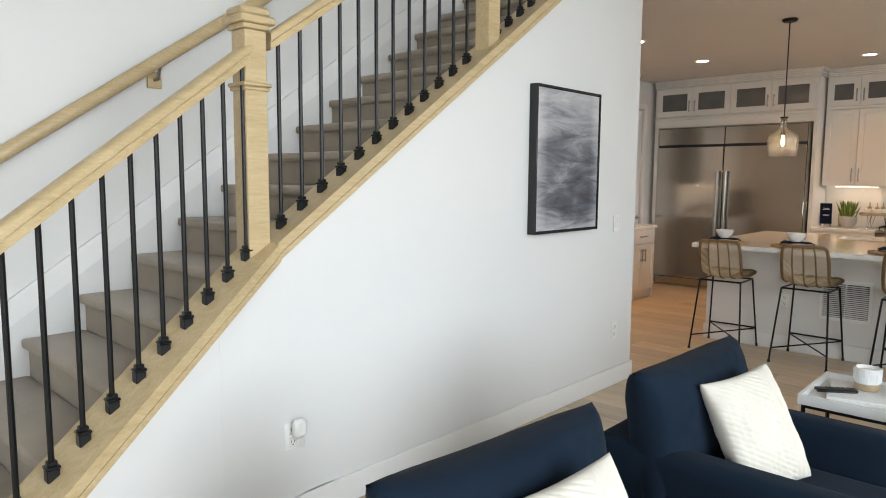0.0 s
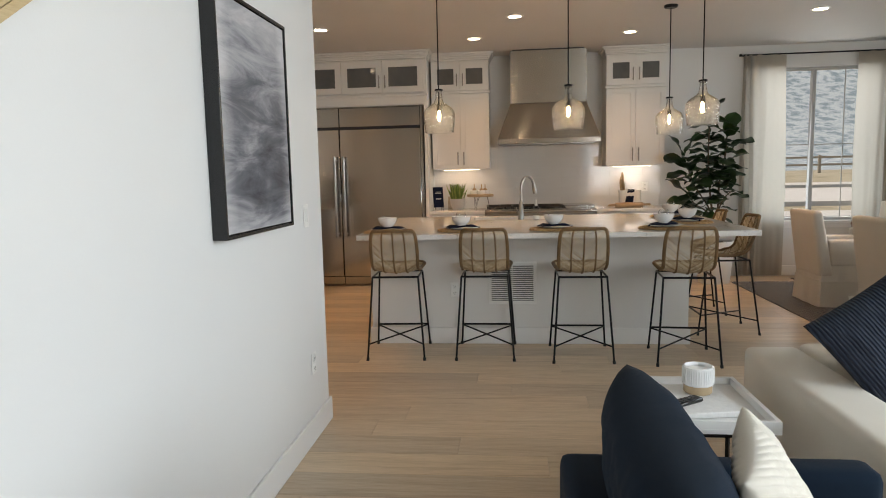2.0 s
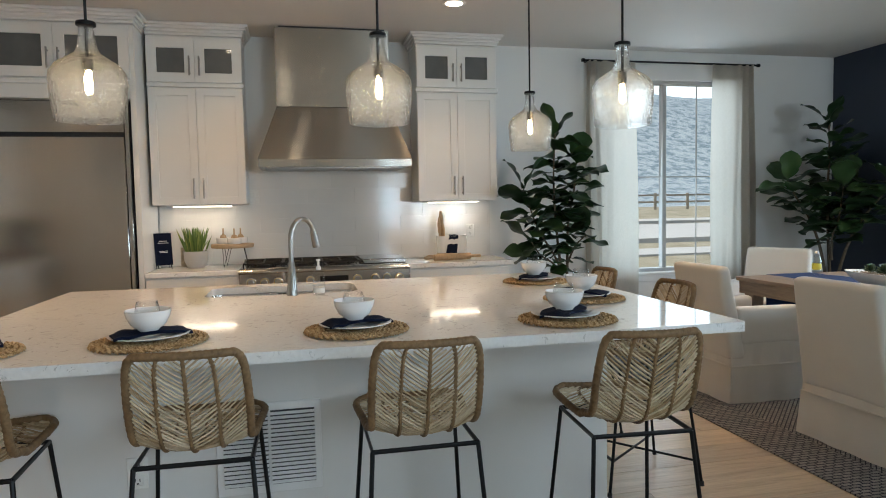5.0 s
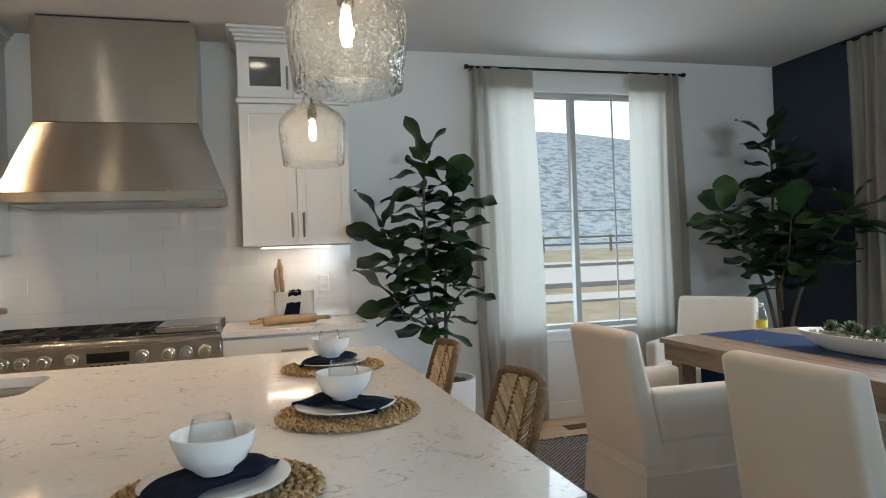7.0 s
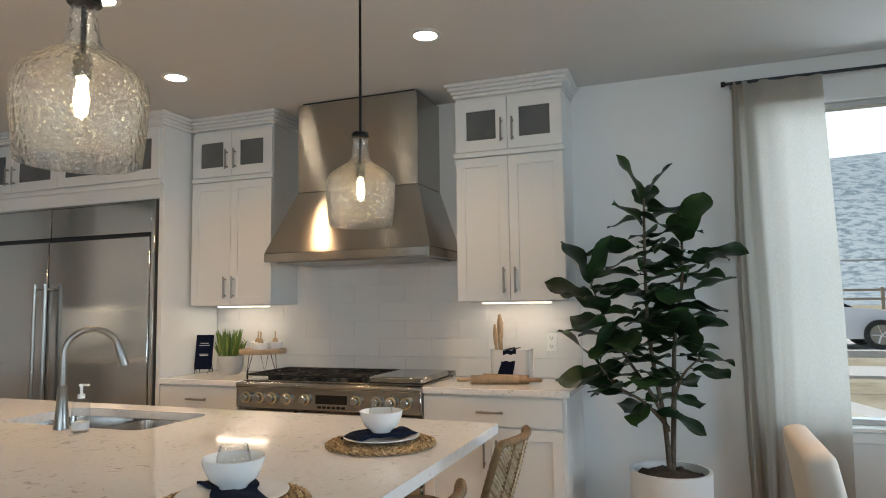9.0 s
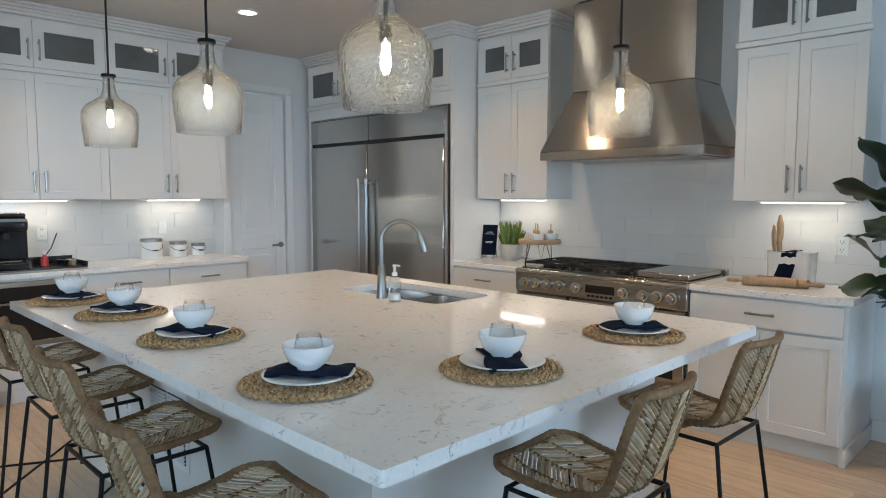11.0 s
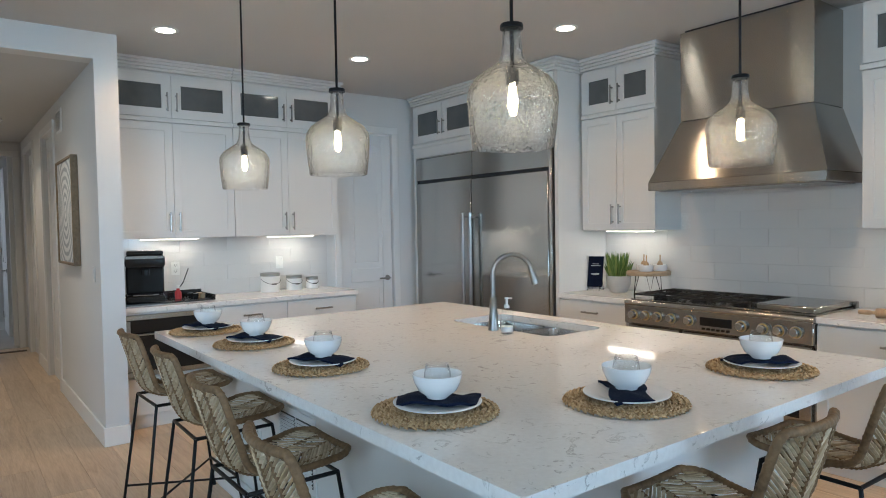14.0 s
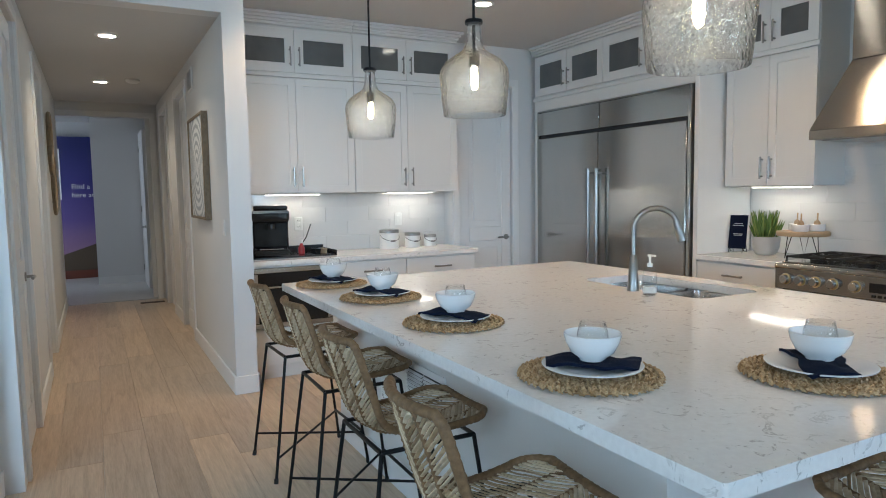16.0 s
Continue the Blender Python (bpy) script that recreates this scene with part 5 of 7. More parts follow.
# ---- recessed downlights ----
DOWN = [(6.53, 3.92, CEIL), (8.0, 3.87, CEIL), (8.76, 2.37, CEIL), (7.8, 1.93, CEIL), (8.75, 0.70, CEIL), (8.07, -0.93, CEIL), (8.09, -2.47, CEIL), (5.47, 5.25, 2.65), (5.45, 7.55, 2.65)]
for i, (x, y, z) in enumerate(DOWN):
    if i == 0:
        bm = bmesh.new()
        lathe(bm, [(0.062, -0.001), (0.085, -0.001), (0.087, -0.004), (0.062, -0.008)], 28, close=True)
        first_down = thing("downlight", "white-trimmed recessed ceiling light, lit", "downlight", (x, y, z), group="recessed ceiling lights")
        part("trim_ring", bm, "trim_paint", first_down)
        bm = bmesh.new()
        lathe(bm, [(0, -0.004), (0.0615, -0.004), (0.0615, -0.002), (0, -0.002)], 28)
        part("lens", bm, "downlight_glow", first_down, "glowing warm lens")
    else:
        copy_thing(first_down, pose(x, y, z))
    data = bpy.data.lights.new("downlight_beam", "AREA")
    data.shape, data.size, data.energy, data.color, data.spread = "DISK", 0.12, 5.6 if z > 2.7 else 6.5, WARM if z > 2.7 else (1.0, 0.74, 0.48), radians(115)
    new("downlight_beam", data).matrix_world = look((x, y, z - 0.012), (x, y, 0))


def led_strip(at, rz, length):
    s = thing("cabinet_light", "slim warm LED strip below the upper cabinet", "cabinet light", at, rz)
    part("housing", boxes((0, 0, -0.010, length, 0.03, -0.0005)), "plastic_white", s)
    part("diffuser", boxes((0.005, 0.004, -0.013, length - 0.005, 0.026, -0.0102)), "strip_glow", s, "glowing diffuser")


led_strip((9.74, 2.83, UB), -90, 0.46)
led_strip((9.74, 0.72, UB), -90, 0.46)
led_strip((6.55, 4.92, UB), 0, 0.46)
led_strip((7.62, 4.92, UB), 0, 0.46)
for x, y, rz in ((9.755, 2.6, 0), (9.755, 0.49, 0), (6.78, 4.935, 90), (7.85, 4.935, 90)):
    data = bpy.data.lights.new("strip_light", "AREA")
    data.shape, data.size, data.size_y, data.energy, data.color = "RECTANGLE", 0.03, 0.45, 0.95, (1.0, 0.80, 0.58)
    new("strip_light", data).matrix_world = pose(x, y, UB - 0.015, 0, 0, rz)

# ---- rattan counter stools ----
def catmull(pts, n):
    """A smooth curve through points, n steps to each span."""
    pts = [Vector(p) for p in pts]
    out = []
    for i in range(len(pts) - 1):
        p0, p1, p2, p3 = pts[max(i - 1, 0)], pts[i], pts[i + 1], pts[min(i + 2, len(pts) - 1)]
        for k in range(n):
            t = k / n
            out.append(0.5 * ((2 * p1) + (p2 - p0) * t + (2 * p0 - 5 * p1 + 4 * p2 - p3) * t * t + (3 * p1 - p0 - 3 * p2 + p3) * t ** 3))
    out.append(pts[-1])
    return out


# columns: forward, up, half width, lift of the sides
SHELL = catmull([(0.235, 0.672, 0.204), (0.13, 0.645, 0.187), (0.0, 0.632, 0.172), (-0.11, 0.640, 0.167), (-0.175, 0.685, 0.169), (-0.21, 0.78, 0.171), (-0.24, 0.88, 0.166), (-0.265, 0.965, 0.155)], 8)
LEN = [0.0]
for a, b in zip(SHELL, SHELL[1:]):
    LEN.append(LEN[-1] + math.hypot(b.x - a.x, b.y - a.y))


def shell(u, s):
    """A point of the seat shell: u across (-1 to 1), s metres along from the front edge."""
    s = min(max(s, 0), LEN[-1])
    i = max(j for j in range(len(LEN)) if LEN[j] <= s + 1e-9)
    i = min(i, len(LEN) - 2)
    t = (s - LEN[i]) / (LEN[i + 1] - LEN[i])
    p = SHELL[i].lerp(SHELL[i + 1], t)
    d = (SHELL[i + 1] - SHELL[i])
    nx, nz = -d.y, d.x           # toward the sitter
    ln = math.hypot(nx, nz)
    if nz / ln < 0:
        nx, nz = -nx, -nz
    lift = 0.035 * u * u * (1 if s > 0.3 else 0.6 * min(1, 0.3 + s / 0.12))
    side = 1 - 0.10 * max(0, (s - LEN[-1] + 0.06) / 0.06) ** 2 if s > LEN[-1] - 0.06 else 1
    if s < 0.09:
        side = 1 - 0.30 * (1 - s / 0.09) ** 2.5
    drop = 0.012 * u * u if s > LEN[-1] - 0.03 else 0
    return Vector((p.x + nx / ln * lift, u * p.z * side, p.y + abs(nz / ln) * lift - drop))


def build_stool(at, rz):
    st = thing("counter_stool", "woven rattan counter stool with thin black metal legs", "stool", at, rz, group="stools round the island")
    total = LEN[-1]
    ribs = [-0.94, -0.5, 0.0, 0.5, 0.94]
    rs = random.Random(5)
    for c in range(4):
        u0, u1 = ribs[c], ribs[c + 1]
        dirn = -1 if c < 2 else 1
        s = 0.012
        while s < total + 0.05:
            jit = rs.uniform(-0.003, 0.003)
            rise = 0.062 * dirn
            pts = []
            for k in range(4):
                t = k / 3
                ss = s + jit + rise * (t - 0.5)
                if 0.004 < ss < total - 0.004:
                    q = shell(u0 + (u1 - u0) * t, ss)
                    pts.append(q + Vector((0, 0, rs.uniform(-0.002, 0.002))))
            if len(pts) >= 2:
                bm = bmesh.new()
                tube(bm, pts, 0.0070 * rs.uniform(0.62, 1.08), 5, 0.5)
                part("strand", bm, "rattan_strand", st)
            s += 0.0148
    for u in ribs[1:-1]:
        bm = bmesh.new()
        tube(bm, [shell(u, total * k / 90) - Vector((0.0, 0, 0.003)) for k in range(91)], [0.0052 + 0.0028 * (k % 2) for k in range(91)], 6)
        part("rib", bm, "rattan_rim", st, "knotted cane rib")
    rim = [shell(-1, total * k / 24) for k in range(25)] + [shell(-1 + 2 * k / 10, total) for k in range(1, 10)] + [shell(1, total * (1 - k / 24)) for k in range(25)] + [shell(1 - 2 * k / 10, 0.0) for k in range(1, 10)]
    bm = bmesh.new()
    fine = []
    for i in range(len(rim)):
        a, b = rim[i], rim[(i + 1) % len(rim)]
        fine += [a, a.lerp(b, 0.25), a.lerp(b, 0.5), a.lerp(b, 0.75)]
    tube(bm, fine, [0.0122 + 0.0012 * (i % 2) + 0.0007 * math.sin(i * 1.9) for i in range(len(fine))], 9, closed=True)
    part("rim", bm, "rattan_rim", st, "cane-wrapped rim")
    top = {}
    for sx in (-1, 1):
        for sy in (-1, 1):
            top[sx, sy] = (0.01 + sx * 0.165, sy * 0.17, 0.612)
    part("seat_frame", rods([[top[-1, -1], top[1, -1], top[1, 1], top[-1, 1], top[-1, -1]]], 0.008, 8), "black_metal", st)
    foot = {}
    for key, p in top.items():
        f = (0.01 + key[0] * 0.245, key[1] * 0.212, 0.0)
        foot[key] = f
        leg = part("leg", rods([[p, f]], 0.0075, 8), "black_metal", st)
        part("foot_cap", rods([[(f[0], f[1], 0), (f[0] * 0.99, f[1] * 0.99, 0.022)]], 0.011, 8), "rubber", leg)

    def leg_at(key, z):
        t = 1 - z / 0.612
        return Vector(top[key]).lerp(Vector(foot[key]), t)

    part("foot_rest", rods([[leg_at((1, -1), 0.17), leg_at((1, 1), 0.17)]], 0.0075, 8), "black_metal", st)
    for a, b in (((-1, -1), (1, 1)), ((-1, 1), (1, -1))):
        part("cross_brace", rods([[leg_at(a, 0.12), leg_at(b, 0.165)]], 0.006, 8), "black_metal", st)
    return st


STOOLS = [(6.25, 2.85, 2), (6.25, 2.18, -1), (6.20, 1.48, 0), (6.13, 0.755, -4), (7.02, 0.22, 91), (7.78, 0.24, 88)]
stool = None
for x, y, rz in STOOLS:
    if stool is None:
        stool = build_stool((x, y, 0), rz)
    else:
        copy_thing(stool, pose(x, y, 0, 0, 0, rz))

# ---- place settings ----
def braided_mat(at):
    bm = bmesh.new()
    rs = random.Random(2)
    r = 0.018
    while r < 0.2:
        n = max(6, round(2 * math.pi * r / 0.026))
        for i in range(n):
            for sgn in (1, -1):
                a = 2 * math.pi * (i + (0.5 if sgn > 0 else 0)) / n
                da = 0.021 / r
                rr = r + sgn * 0.002
                p = [(rr - sgn * 0.007, a - da * 0.6, 0.004), (rr, a, 0.011), (rr + sgn * 0.007, a + da * 0.6, 0.004)]
                w = rs.uniform(0.85, 1.15)
                tube(bm, [(q * math.cos(t), q * math.sin(t), z) for q, t, z in p], [0.003, 0.0072 * w, 0.003], 5, 0.75)
        r += 0.0185
    return solid("placemat", bm, "seagrass", "round braided seagrass placemat on the island", "placemat", at, group="placemats on the island")


def dinner_plate(at):
    bm = bmesh.new()
    lathe(bm, [(0, 0), (0.075, 0), (0.085, 0.003), (0.135, 0.014), (0.136, 0.017), (0.133, 0.018), (0.088, 0.008), (0.075, 0.006), (0, 0.006)], 40)
    return solid("dinner_plate", bm, "ceramic_white", "round white ceramic dinner plate on a placemat", "plate", at, group="plates on the island")


def napkin(at, rz):
    rs = random.Random(7)

    def top(u, v, dz):
        x, y = (u - 0.5) * 0.25, (v - 0.5) * 0.115
        r = math.hypot(x, y)
        z = 0.010 + 0.006 * math.sin(u * 9 + 1) * math.sin(v * 5) - 0.035 * max(0, abs(u - 0.5) * 2 - 0.75) + 0.010 * noise.noise(Vector((u * 4, v * 3, 1)))
        return (x + 0.012 * (v - 0.5) * (1 if u > 0.5 else -1), y + 0.012 * math.sin(u * 7), z + dz)

    bm = bmesh.new()
    a = grid(bm, lambda u, v: top(u, v, 0.009), 18, 8)
    b = grid(bm, lambda u, v: top(u, v, 0.0), 18, 8)
    for line_a, line_b in ((a[0], b[0]), (a[-1], b[-1]), ([r[0] for r in a], [r[0] for r in b]), ([r[-1] for r in a], [r[-1] for r in b])):
        for i in range(len(line_a) - 1):
            bm.faces.new((line_a[i], line_a[i + 1], line_b[i + 1], line_b[i]))
    return solid("napkin", bm, "navy_napkin", "folded navy cloth napkin under a bowl", "napkin", at, rz, group="napkins on the island", sharp=60)


def bowl(at):
    bm = bmesh.new()
    lathe(bm, [(0, 0), (0.034, 0), (0.036, 0.006), (0.058, 0.022), (0.072, 0.05), (0.0765, 0.07), (0.078, 0.073), (0.0755, 0.074), (0.073, 0.07), (0.068, 0.05), (0.054, 0.026), (0.03, 0.012), (0, 0.011)], 40)
    return solid("bowl", bm, "ceramic_white", "small white ceramic bowl on a navy napkin", "bowl", at, group="bowls on the island")


def tumbler(at):
    bm = bmesh.new()
    out = [(0, 0), (0.030, 0), (0.040, 0.012), (0.044, 0.032), (0.041, 0.06), (0.034, 0.088)]
    inn = [(0.0328, 0.088), (0.0398, 0.06), (0.0427, 0.032), (0.0385, 0.0135), (0.029, 0.003), (0, 0.003)]
    lathe(bm, out + inn, 32)
    g = solid("wine_glass", bm, "clear_glass", "clear stemless wine glass standing in a bowl", "glass", at, group="glasses on the island", sharp=180)
    g.visible_shadow = False
    return g


SETTINGS = [(6.44, 2.95, 112), (6.49, 2.37, 118), (6.49, 1.65, 115), (6.455, 0.825, -42), (6.97, 0.52, 50), (7.73, 0.48, -36)]
first_setting = None
for x, y, rz in SETTINGS:
    spots = [(x, y, 0.9142), (x + 0.012, y + 0.004, 0.930), (x + 0.012, y + 0.004, 0.939), (x + 0.014, y + 0.006, 0.957), (x + 0.016, y + 0.008, 0.971)]
    if first_setting is None:
        first_setting = [braided_mat(spots[0]), dinner_plate(spots[1]), napkin(spots[2], rz), bowl(spots[3]), tumbler(spots[4])]
    else:
        for k, (ob, p) in enumerate(zip(first_setting, spots)):
            copy_thing(ob, pose(*p, 0, 0, rz if k == 2 else rz * 3))

# ---- dining corner ----
bm = bmesh.new()
bx(bm, 5.3, -3.25, 0.0005, 9.40, -0.62, 0.011, 0.003)
rug = solid("area_rug", bm, "rug_weave", "grey and navy flat-woven dining rug with fringed ends", "rug")
bm = bmesh.new()
rs = random.Random(9)
for i in range(150):
    y = -3.24 + i * 0.0175
    tube(bm, [(9.395, y, 0.006), (9.42, y + rs.uniform(-0.008, 0.008), 0.004), (9.455, y + rs.uniform(-0.015, 0.015), 0.003)], 0.0032, 4)
part("fringe", bm, "navy_napkin", rug, "dark knotted fringe")

TX0, TX1, TY0, TY1, TZ = 6.40, 8.72, -2.62, -1.60, 0.765
table = thing("dining_table", "weathered oak dining table with thick square legs", "table", (0, 0, 0))
pw = (TY1 - TY0) / 6
for i in range(6):
    part("plank", boxes((TX0, TY0 + i * pw + 0.0008, TZ - 0.03, TX1, TY0 + (i + 1) * pw - 0.0008, TZ), bev=0.002), "table_wood", table)
part("apron", boxes((TX0 + 0.02, TY1 - 0.045, TZ - 0.13, TX1 - 0.02, TY1 - 0.02, TZ - 0.0305)), "table_wood", table)
part("apron", boxes((TX0 + 0.02, TY0 + 0.02, TZ - 0.13, TX1 - 0.02, TY0 + 0.045, TZ - 0.0305)), "table_wood", table)
part("apron", boxes((TX1 - 0.045, TY0 + 0.046, TZ - 0.13, TX1 - 0.02, TY1 - 0.046, TZ - 0.0305)), "table_wood", table)
part("apron", boxes((TX0 + 0.02, TY0 + 0.046, TZ - 0.13, TX0 + 0.045, TY1 - 0.046, TZ - 0.0305)), "table_wood", table)
for x in (TX0 + 0.05, TX1 - 0.15):
    for y in (TY0 + 0.046, TY1 - 0.146):
        part("leg", boxes((x, y, 0.011, x + 0.10, y + 0.10, TZ - 0.031), bev=0.004), "table_wood", table)
runner = thing("table_runner", "dark blue cloth runner along the table, hanging over its end", "table runner", (0, 0, 0))


def run_top(u, v):
    x = 6.9 + u * (TX1 + 0.004 - 6.9)
    return (x, -2.31 + v * 0.42 + 0.008 * math.sin(u * 14), TZ + 0.002 + 0.002 * math.sin(u * 40 + v * 9))


bm = bmesh.new()
grid(bm, run_top, 40, 8)
grid(bm, lambda u, v: (TX1 + 0.006 + 0.012 * math.sin(v * 16) * u, -2.31 + v * 0.42, TZ + 0.002 - u * 0.42), 12, 16)
part("cloth", bm, "runner_blue", runner, sharp=60)


def slip_chair(at, rz, w=0.58, label="cream slipcovered dining armchair with a floor-length skirt"):
    """Faces local -y; the back is at +y."""
    c = thing("dining_chair", label, "chair", at, rz, group="chairs round the dining table")
    h = w / 2
    bm = bmesh.new()
    n = 64

    def ring(z, flare, wob):
        pts = []
        for i in range(n):
            a = 2 * math.pi * i / n
            ca, sa = math.cos(a), math.sin(a)
            m = max(abs(ca), abs(sa)) ** -1
            m = m * 0.93 + 0.07
            x = (h + flare) * ca * m
            y = (0.30 + flare) * sa * m
            k = 1 + wob * math.sin(a * 9 + 1.3) * 0.012
            pts.append((x * k, y * k, z))
        return pts

    rings = [ring(z, f, wb) for z, f, wb in ((0.013, 0.016, 1.6), (0.12, 0.010, 1.2), (0.25, 0.004, 0.5), (0.262, 0.007, 0.2), (0.27, 0.0, 0.0), (0.42, -0.004, 0))]
    vs = [[bm.verts.new(p) for p in r] for r in rings]
    for a, b in zip(vs, vs[1:]):
        for i in range(n):
            bm.faces.new((a[i], a[(i + 1) % n], b[(i + 1) % n], b[i]))
    bm.faces.new(vs[-1])
    part("skirt", bm, "cream_slipcover", c)
    bm = bmesh.new()
    bx(bm, -h + 0.085, -0.30, 0.40, h - 0.085, 0.2, 0.515, 0.035, 4)
    part("seat_cushion", bm, "cream_slipcover", c)
    for s in (-1, 1):
        bm = bmesh.new()
        x0, x1 = (h - 0.085, h) if s > 0 else (-h, -h + 0.085)
        hull(bm, [(x0, -0.25, 0.40), (x1, -0.25, 0.40), (x1, 0.22, 0.40), (x0, 0.22, 0.40)], [(x0, -0.25, 0.655), (x1, -0.25, 0.655), (x1, 0.25, 0.66), (x0, 0.25, 0.66)])
        bmesh.ops.bevel(bm, geom=list(bm.edges), offset=0.03, segments=4, affect="EDGES", profile=0.55)
        part("arm", bm, "cream_slipcover", c)
    bm = bmesh.new()
    hull(bm, [(-h, 0.17, 0.30), (h, 0.17, 0.30), (h, 0.30, 0.30), (-h, 0.30, 0.30)], [(-h + 0.01, 0.30, 0.94), (h - 0.01, 0.30, 0.94), (h - 0.01, 0.39, 0.93), (-h + 0.01, 0.39, 0.93)])
    bmesh.ops.bevel(bm, geom=list(bm.edges), offset=0.035, segments=4, affect="EDGES", profile=0.55)
    part("backrest", bm, "cream_slipcover", c)
    part("back_seam", rods([[(-h + 0.02, 0.312, 0.27), (h - 0.02, 0.312, 0.27)]], 0.004, 6), "cream_slipcover", c)
    return c


chair = slip_chair((8.17, -1.25, 0.0), 0)
copy_thing(chair, pose(7.02, -1.30, 0, 0, 0, 2))
copy_thing(chair, pose(9.14, -2.20, 0, 0, 0, 211))
copy_thing(chair, pose(7.22, -3.02, 0, 0, 0, 180))
copy_thing(chair, pose(8.13, -3.02, 0, 0, 0, 180))

water = thing("water_bottle", "clear plastic water bottle with a yellow label", "bottle", (8.28, -1.97, TZ + 0.005))
bm = bmesh.new()
lathe(bm, [(0, 0), (0.03, 0), (0.032, 0.008), (0.030, 0.03), (0.032, 0.05), (0.032, 0.13), (0.024, 0.165), (0.013, 0.185), (0.013, 0.195), (0, 0.195)], 20)
part("body", bm, "clear_glass", water, sharp=180)
bm = bmesh.new()
lathe(bm, [(0, 0.195), (0.0145, 0.195), (0.0145, 0.212), (0, 0.212)], 14)
part("cap", bm, "plastic_white", water)
bm = bmesh.new()
lathe(bm, [(0.0325, 0.075), (0.0325, 0.12)], 20)
part("label", bm, "yellow_label", water)

sheet = solid("menu_sheet", boxes((-0.14, -0.11, 0, 0.14, 0.11, 0.003)), "paper_white", "white paper sheet lying on the dining table", "paper", (7.12, -1.80, TZ + 0.003), 12)
trough = thing("dough_bowl", "long whitewashed wooden bowl of succulents and pebbles", "planter", (7.66, -2.12, TZ + 0.005), 2)
bm = bmesh.new()


def trough_ring(k, z):
    return [bm.verts.new((0.47 * k * math.copysign(abs(math.cos(a)) ** 0.8, math.cos(a)), 0.15 * k * math.copysign(abs(math.sin(a)) ** 0.9, math.sin(a)), z)) for a in (2 * math.pi * i / 40 for i in range(40))]


rr = [trough_ring(0.70, 0), trough_ring(0.9, 0.04), trough_ring(1.0, 0.085), trough_ring(0.95, 0.085), trough_ring(0.84, 0.055)]
bm.faces.new(rr[0][::-1])
bm.faces.new(rr[-1])
for a, b in zip(rr, rr[1:]):
    for i in range(40):
        bm.faces.new((a[i], a[(i + 1) % 40], b[(i + 1) % 40], b[i]))
part("bowl_body", bm, "pot_white", trough)
bm = bmesh.new()
rs = random.Random(11)
for i in range(170):
    a, q = rs.uniform(0, 6.28), math.sqrt(rs.random())
    p = Vector((0.41 * q * math.cos(a), 0.115 * q * math.sin(a), 0.065 + 0.02 * (1 - q)))
    m = Matrix.Translation(p) @ Euler((rs.random() * 3, rs.random() * 3, 0)).to_matrix().to_4x4() @ Matrix.Diagonal((0.017, 0.012, 0.009, 1))
    bmesh.ops.create_icosphere(bm, subdivisions=1, radius=1, matrix=m)
part("pebbles", bm, "pebble", trough)
for cx, cy, sc in ((-0.12, 0.02, 1.2), (0.02, -0.03, 1.0), (0.14, 0.03, 1.3), (0.28, 0.0, 1.0), (-0.27, 0.0, 0.9), (0.08, 0.05, 0.8), (0.2, -0.05, 0.9), (-0.02, 0.05, 1.0)):
    bm = bmesh.new()
    for lay in range(4):
        for i in range(8):
            a = i * math.pi / 4 + lay * 0.4 + rs.uniform(-0.15, 0.15)
            el = 0.25 + lay * 0.33
            ln = 0.055 * sc * (1 - 0.12 * lay)
            d = Vector((math.cos(a) * math.cos(el), math.sin(a) * math.cos(el), math.sin(el)))
            base_p = Vector((cx, cy, 0.085 + lay * 0.006))
            tube(bm, [base_p, base_p + d * ln * 0.55, base_p + d * ln + Vector((0, 0, 0.008))], [0.004, 0.012 * sc, 0.001], 6, 0.5)
    part("succulent", bm, "succulent", trough)

# ---- fiddle leaf figs ----
LEAVES = []
for vn in range(4):
    bm = bmesh.new()
    ln, wd = 0.25, 0.10

    def leaf_point(u, v):
        y = v * ln
        prof = math.sin(math.pi * min(1, v ** 0.85)) ** 0.7 * (0.55 + 0.62 * v)
        prof *= 1 - 0.16 * math.exp(-((v - 0.42) / 0.1) ** 2)
        x = (u - 0.5) * 2 * wd * prof
        z = 0.18 * abs(x) + 0.014 * math.sin(v * 9 + vn * 2 + (4 if u > 0.5 else 0)) * abs(u - 0.5) * 2 - 0.10 * ln * (v ** 2) * (1.2 + 0.3 * vn)
        return (x, y, z)

    grid(bm, leaf_point, 6, 10)
    tube(bm, [(0, -0.035, 0.004), (0, 0.0, 0.0)], 0.003, 5)
    LEAVES.append(mesh_of("leaf", bm, "fig_leaf", 180))


